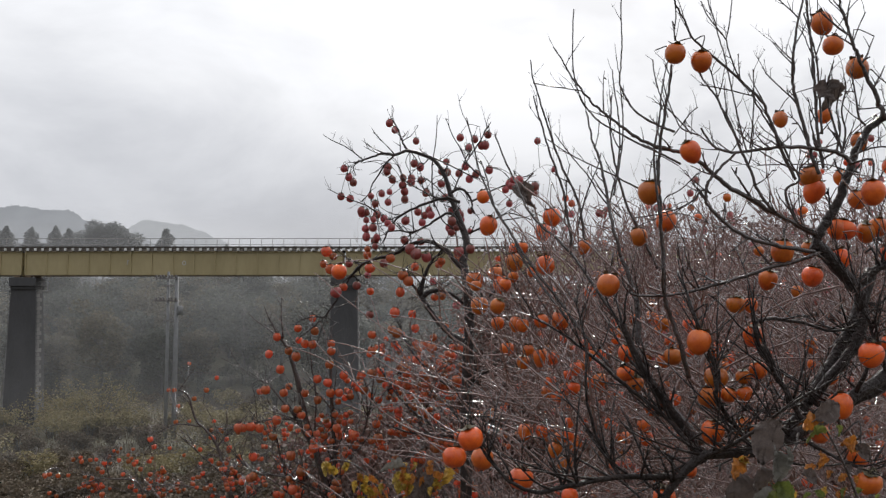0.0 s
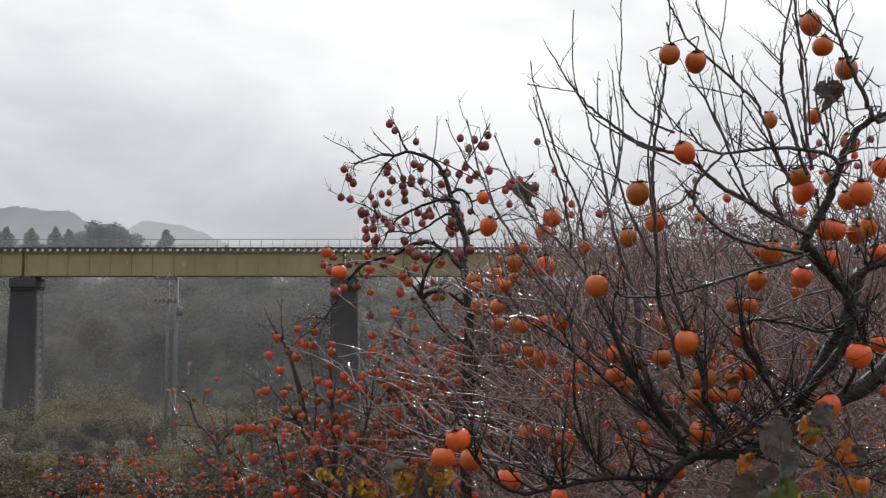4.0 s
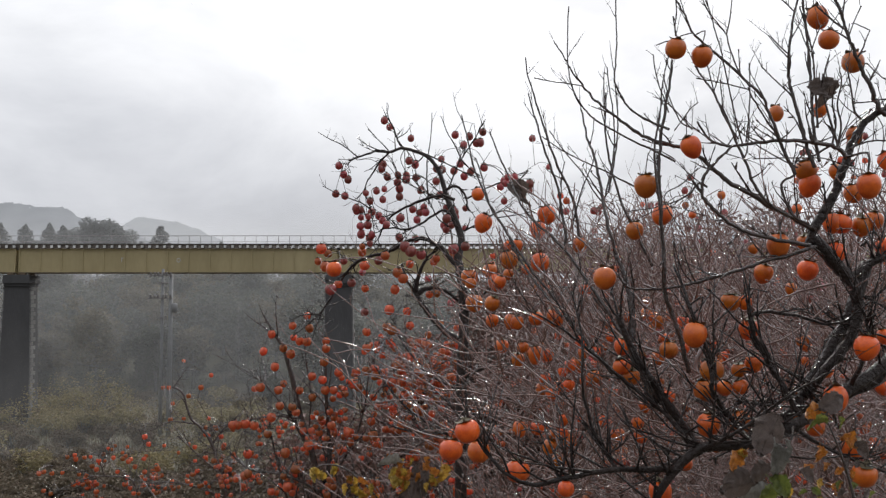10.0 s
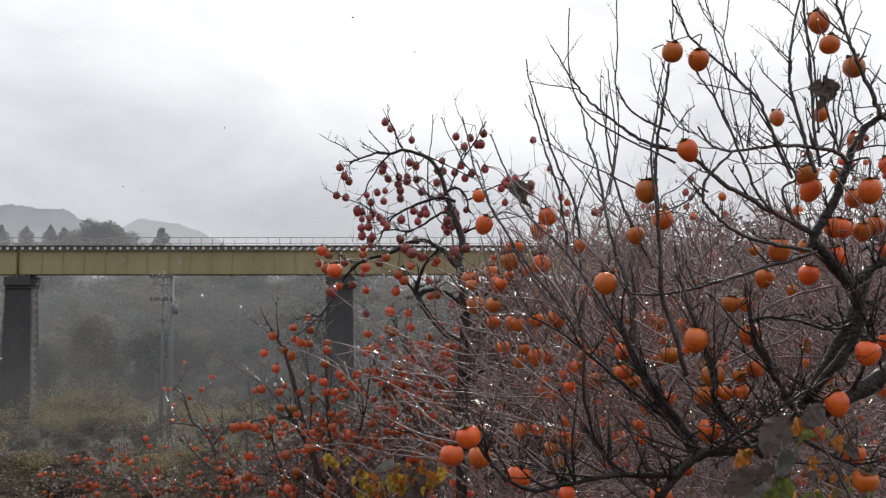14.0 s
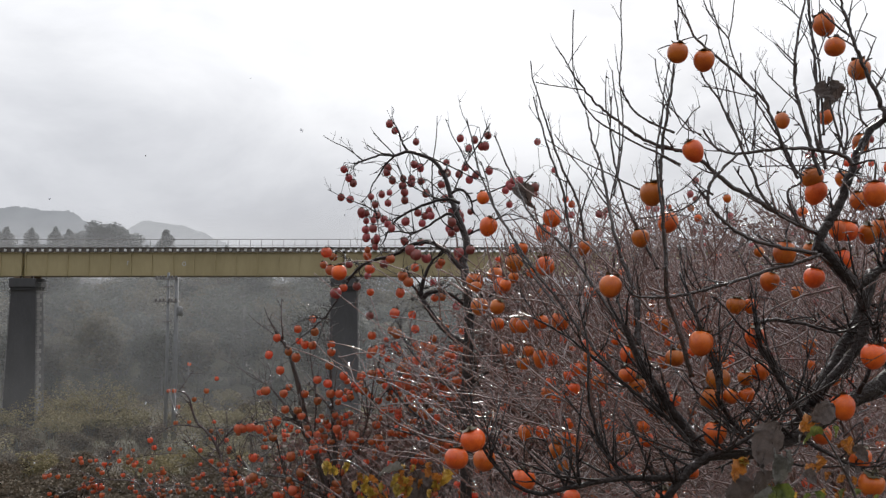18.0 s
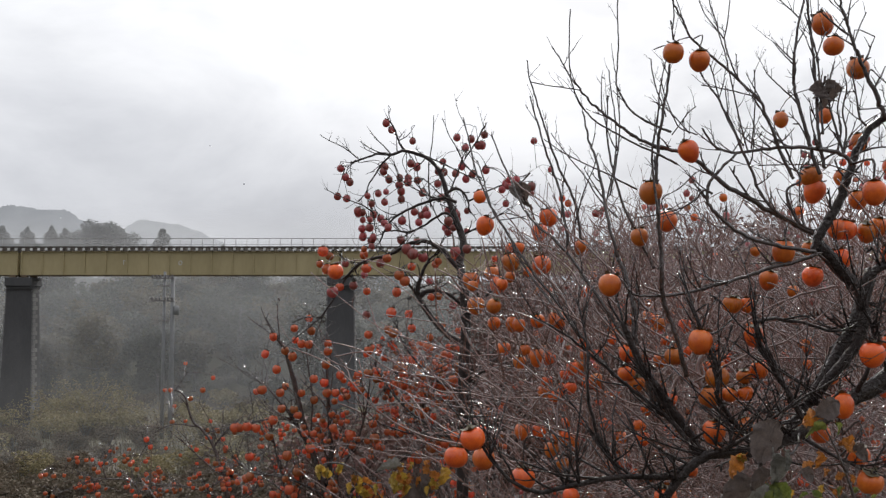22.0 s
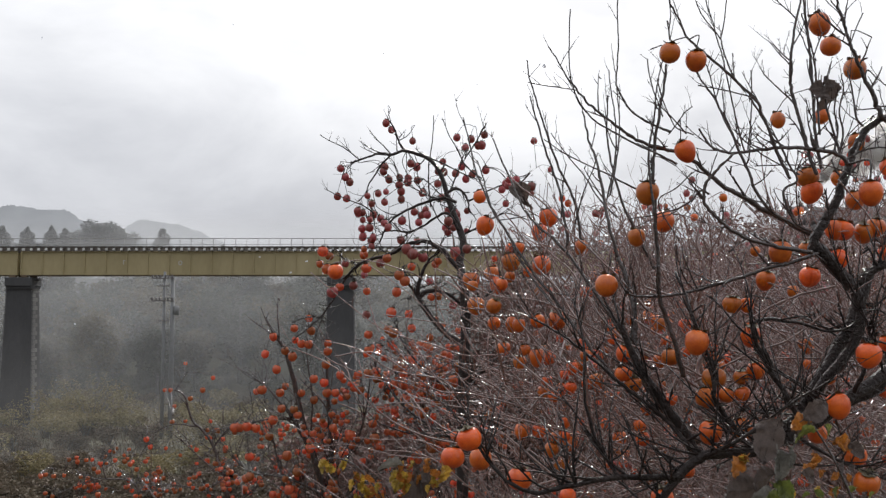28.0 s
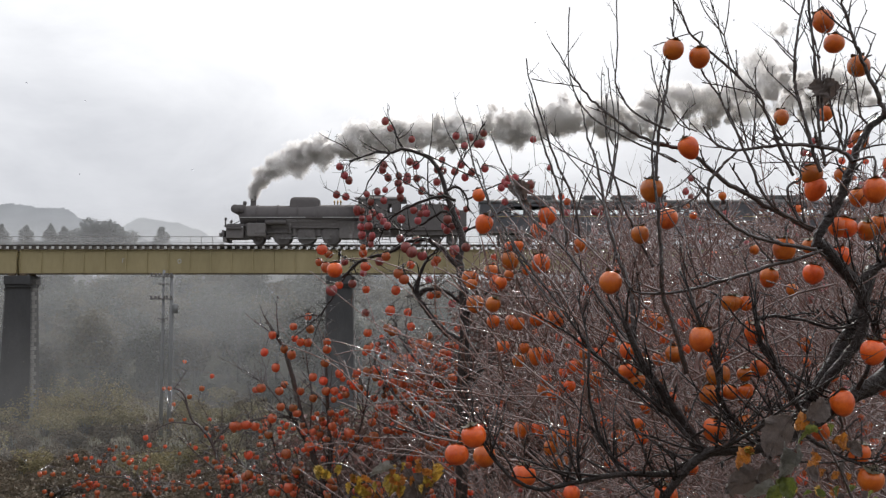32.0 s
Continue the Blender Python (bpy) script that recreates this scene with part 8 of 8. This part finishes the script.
def build_coach():
    """A passenger coach 20 m long, its middle at x = 0."""
    c = thing("passenger_coach", (0, TRACK, RAIL_TOP), "dark blue passenger coach with a row of windows", "railway coach", "coaches")
    half, z0, w0, w1, z1 = 9.85, 1.05, 2.42, 3.08, 3.35
    windows = [(-8.9 + 1.62 * i, -8.9 + 1.62 * i + 1.2) for i in range(12) if i not in (0, 11)]
    for y in (-1.42, 1.38):
        s = Shape()
        s.box(-half, y, z0, half, y + 0.04, w0)
        s.box(-half, y, w1, half, y + 0.04, z1)
        x = -half
        for a, b in windows:
            s.box(x, y, w0, a, y + 0.04, w1)
            x = b
        s.box(x, y, w0, half, y + 0.04, w1)
        side = part("side_wall", s.mesh("side_wall", COACH, smooth=False), c)
        outer = y - 0.006 if y < 0 else y + 0.041
        s = Shape()
        s.box(-half, outer, 2.2, half, outer + 0.005, 2.27)
        part("gold_band", s.mesh("gold_band", BAND, smooth=False), side, "thin gold band")
        for a, b in windows:
            s = Shape()
            s.box(a, y + 0.012, w0, b, y + 0.022, w1)
            ob = part("window_pane", s.mesh("window_pane", GLASS, smooth=False), side)
            ob.visible_shadow = False
        for x in (-9.0, 9.0):
            s = Shape()
            s.box(x - 0.42, outer - 0.004, z0 + 0.05, x + 0.42, outer + 0.006, 3.0)
            door = part("door", s.mesh("door", COACH, smooth=False), side)
            s = Shape()
            s.box(x + 0.3, outer - 0.02, 1.9, x + 0.34, outer + 0.02, 2.2)
            part("handle", s.mesh("handle", GALVANISED, smooth=False), side)
    for x in (-half, half - 0.05):
        s = Shape()
        s.box(x, -1.38, z0, x + 0.05, 1.38, z1)
        part("end_wall", s.mesh("end_wall", COACH, smooth=False), c)
    part("floor", box_mesh("floor", LOCO_FRAME, -half, -1.38, 0.9, half, 1.38, 1.05, 0.01), c)
    part("roof", roof_mesh("roof", -half - 0.05, half + 0.05, 1.46, 3.3, 3.78, COACH_ROOF), c)
    for x0, x1 in ((-6.6, -3.6), (1.2, 3.2), (4.6, 5.6), (-1.2, -0.2)):
        part("roof_unit", box_mesh("roof_unit", COACH_ROOF, x0, -0.8, 3.66, x1, 0.8, 4.08, 0.06), c)
    part("gangway", box_mesh("gangway", LOCO_FRAME, half, -0.55, 1.1, half + 0.42, 0.55, 3.15, 0.05), c)
    for x0, x1 in ((-4.4, -2.2), (-1.4, 1.6), (2.2, 4.2)):
        part("underfloor_box", box_mesh("underfloor_box", LOCO_FRAME, x0, -1.3, 0.38, x1, 1.3, 0.9, 0.04), c)
    for x in (-6.9, 6.9):
        b = part("bogie", box_mesh("bogie", LOCO_FRAME, x - 1.5, -0.95, 0.42, x + 1.5, 0.95, 0.75, 0.04), c)
        for dx in (-1.05, 1.05):
            for y in (-0.56, 0.56):
                ob = part("wheel", PONY, b)
                ob.location = (x + dx, y, 0.43)
    # seat backs in silhouette
    s = Shape()
    s.box(-0.06, -0.45, 1.06, 0.06, 0.45, 2.2)
    s.box(0.07, -0.45, 1.4, 0.5, 0.45, 1.52)
    seat = s.mesh("seat", COACH, smooth=False)
    for i in range(11):
        for y in (-0.75, 0.75):
            part("seat", seat, c).location = (-8.14 + 1.62 * i, y, 0)
    return c


locomotive = build_locomotive()
COACHES = [build_coach()]
COACHES += [copy_thing(COACHES[0], pose(0, TRACK, RAIL_TOP)) for _ in range(3)]


# ---- smoke ----
def puff_mesh(seed, n):
    """A billow of about 1 m radius: a drift of soot flecks, thinning outwards."""
    rng = np.random.default_rng(seed)
    lobes = rng.normal(size=(15, 3))
    lobes /= np.linalg.norm(lobes, axis=1)[:, None]
    lobes *= rng.uniform(0.15, 0.68, (15, 1))
    size = rng.uniform(0.15, 0.27, 15)
    k = rng.integers(0, 15, n)
    at = lobes[k] + rng.normal(size=(n, 3)) * size[k][:, None] * 0.85
    at = at[np.linalg.norm(at, axis=1) < 1.0]
    n = len(at)
    u, v = rng.normal(size=(2, n, 3)) * 0.0205
    co = np.stack([at + u, at - 0.5 * u + v, at - 0.5 * u - v], axis=1).reshape(-1, 3)
    me = bpy.data.meshes.new("smoke_puff")
    me.from_pydata(co.tolist(), [], np.arange(3 * n).reshape(-1, 3).tolist())
    me.materials.append(SMOKE)
    return me


smoke = thing("smoke_plume", (0, TRACK, RAIL_TOP), "grey coal smoke trailing from the locomotive chimney", "smoke")
PUFFS = []


def build_smoke():
    rng = random.Random(17)
    jets, billows = [puff_mesh(s + 1, 11000) for s in range(4)], [puff_mesh(s + 11, 5500) for s in range(5)]
    for i in range(660):
        large = i % 4 == 3  # large billows form where the small jets have spread
        born = 26.6 + 5.4 * (i + rng.random()) / 660
        ob = part("smoke_puff", rng.choice(billows if large else jets), smoke)
        size = rng.uniform(1.0, 1.35) if large else rng.uniform(0.36, 0.66)
        ob.scale = (size * rng.uniform(1.0, 1.25), size, size * rng.uniform(0.8, 1.0))
        while True:
            sx, sy, sz = rng.uniform(-1, 1), rng.uniform(-1, 1), rng.uniform(-1, 1)
            if sx * sx + sy * sy + sz * sz < 1:
                break
        PUFFS.append((ob, born, large, (sx, sy, sz), rng.uniform(0, 360), rng.uniform(-60, 60)))


build_smoke()


# ---- falling snow ----
snow = thing("snowfall", (0, 0, 0), "wet snowflakes drifting down through the air", "snow", kind="stuff")
FLAKES = []


def build_snow():
    rng = random.Random(23)
    shapes = []
    for k in range(3):
        s = Shape()
        for _ in range(4):
            q = rng.uniform(0.35, 0.6)
            s.lathe([(0.05, -q), (q * 0.8, -q * 0.5), (q, 0), (q * 0.7, q * 0.6), (0.05, q)], 7, at=(rng.uniform(-0.5, 0.5), rng.uniform(-0.5, 0.5), rng.uniform(-0.4, 0.4)))
        shapes.append(s.mesh("snowflake", FLAKE))
    for i in range(280):
        ob = part("snowflake", rng.choice(shapes), snow)
        y = rng.uniform(2.2, 3.6) if i % 4 == 0 else rng.uniform(3.0, 12.0)
        size = rng.uniform(0.0022, 0.0050) * (1 + 0.16 * y)
        ob.scale = (size, size, size * 1.5)
        fall = rng.uniform(0.9, 1.5)
        z_end = rng.uniform(-6, 36) * 0.9 + 1.2 - fall * 32 * 0.5
        drift = rng.uniform(-0.10, 0.25)
        x_mid = rng.uniform(-0.62, 0.50) * y
        FLAKES.append((ob, x_mid - drift * 16, y, z_end + fall * 32, drift, fall))


build_snow()


def motions():
    # the train runs at a steady pace towards -x
    for ob, offset in [(locomotive, 0.0)] + [(c, 28.75 + 20.3 * i) for i, c in enumerate(COACHES)]:
        walk(ob, [(t, pose(chimney_x(t) + offset, TRACK, RAIL_TOP)) for t in (0, 8, 16, 24, 28, 30, 32)])
    turning = [0] + [27.6 + 0.1 * i for i in range(45)]
    for ob, r in WHEELS:
        at = ob.location.copy()
        rows = []
        for t in turning:
            a = -math.degrees(SPEED * (t - 27.6) / r) if t > 1 else 0
            rows.append((t, pose(*at, 0, a, 0)))
        walk(ob, rows)
    for ob in RODS:
        rows = []
        for t in turning:
            a = SPEED * (t - 27.6) / 0.76 if t > 1 else 0
            rows.append((t, pose(0.28 * math.cos(a), 0, 0.28 * math.sin(a))))
        walk(ob, rows)
    # smoke: each puff rides in the engine, leaves with the exhaust, rises, slows and drifts
    for ob, born, large, (sx, sy, sz), turn, spin in PUFFS:
        rides = (15.0, 2.15) if large else (0.15, 2.4)
        start = round((born + (0.3 if large else 0.0)) * 30) / 30
        rows = [(0, pose(chimney_x(0) + rides[0], 0, rides[1], 0, turn, 0))]
        hop = min(start - 1 / 30, 32)
        rows.append((hop, pose(chimney_x(hop) + rides[0], 0, rides[1], 0, turn, 0)))
        t = start
        while t <= 32.001:
            a = max(t - born, 0.02)
            ahead = 1.9 * a + (SPEED - 1.9) * 0.10 * (1 - math.exp(-a / 0.10))
            rise = 3.9 * (1 - math.exp(-a / 0.30)) + 0.95 * a
            wide = 0.02 + 1.30 * (1 - math.exp(-a / 0.35)) + 0.2 * a
            gust = 0.6 * noise.noise((born * 1.9, 0, 0)) * min(a, 2.5) + (0.75 if large else 0.25) * (1 + sz) * a * math.exp(-((born - 27.3) / 0.22) ** 2)
            rows.append((t, pose(chimney_x(born) - ahead + sx * wide * 1.1, sy * wide, 3.95 + rise + sz * wide * 0.85 + gust, 0, turn + spin * a * 0.5, spin * a * 0.3)))
            if t >= 32:
                break
            t = min(round((t + (0.1 if a < 0.4 else 0.4)) * 30) / 30, 32)
        walk(ob, rows)
    # the mist drifts slowly past
    for ob in MISTS:
        at = ob.location.copy()
        walk(ob, [(0, pose(at.x - 45, at.y, at.z)), (16, pose(at.x, at.y, at.z)), (32, pose(at.x + 45, at.y, at.z))])
    # wind in the near boughs
    for ob in (heavy.object, low.object, mid.object):
        walk(ob, SWAY)
    walk(spring.object, SPRING)
    for k, ob in enumerate(SHOOTS[:4]):
        at = ob.location.copy()
        walk(ob, [(i * 0.4, pose(at.x + 0.012 * noise.noise((i * 0.31, k * 5, 0)), at.y, at.z + 0.010 * noise.noise((i * 0.31, k * 5, 8)),
                                 9 * noise.noise((i * 0.37, k * 5, 1)), 14 * noise.noise((i * 0.33, k * 5, 2)), 9 * noise.noise((i * 0.29, k * 5, 3)))) for i in range(81)])
    for ob, x, y, z, drift, fall in FLAKES:
        walk(ob, [(0, pose(x, y, z)), (32, pose(x + drift * 32, y, z - fall * 32, 40, 60, 0))])


motions()
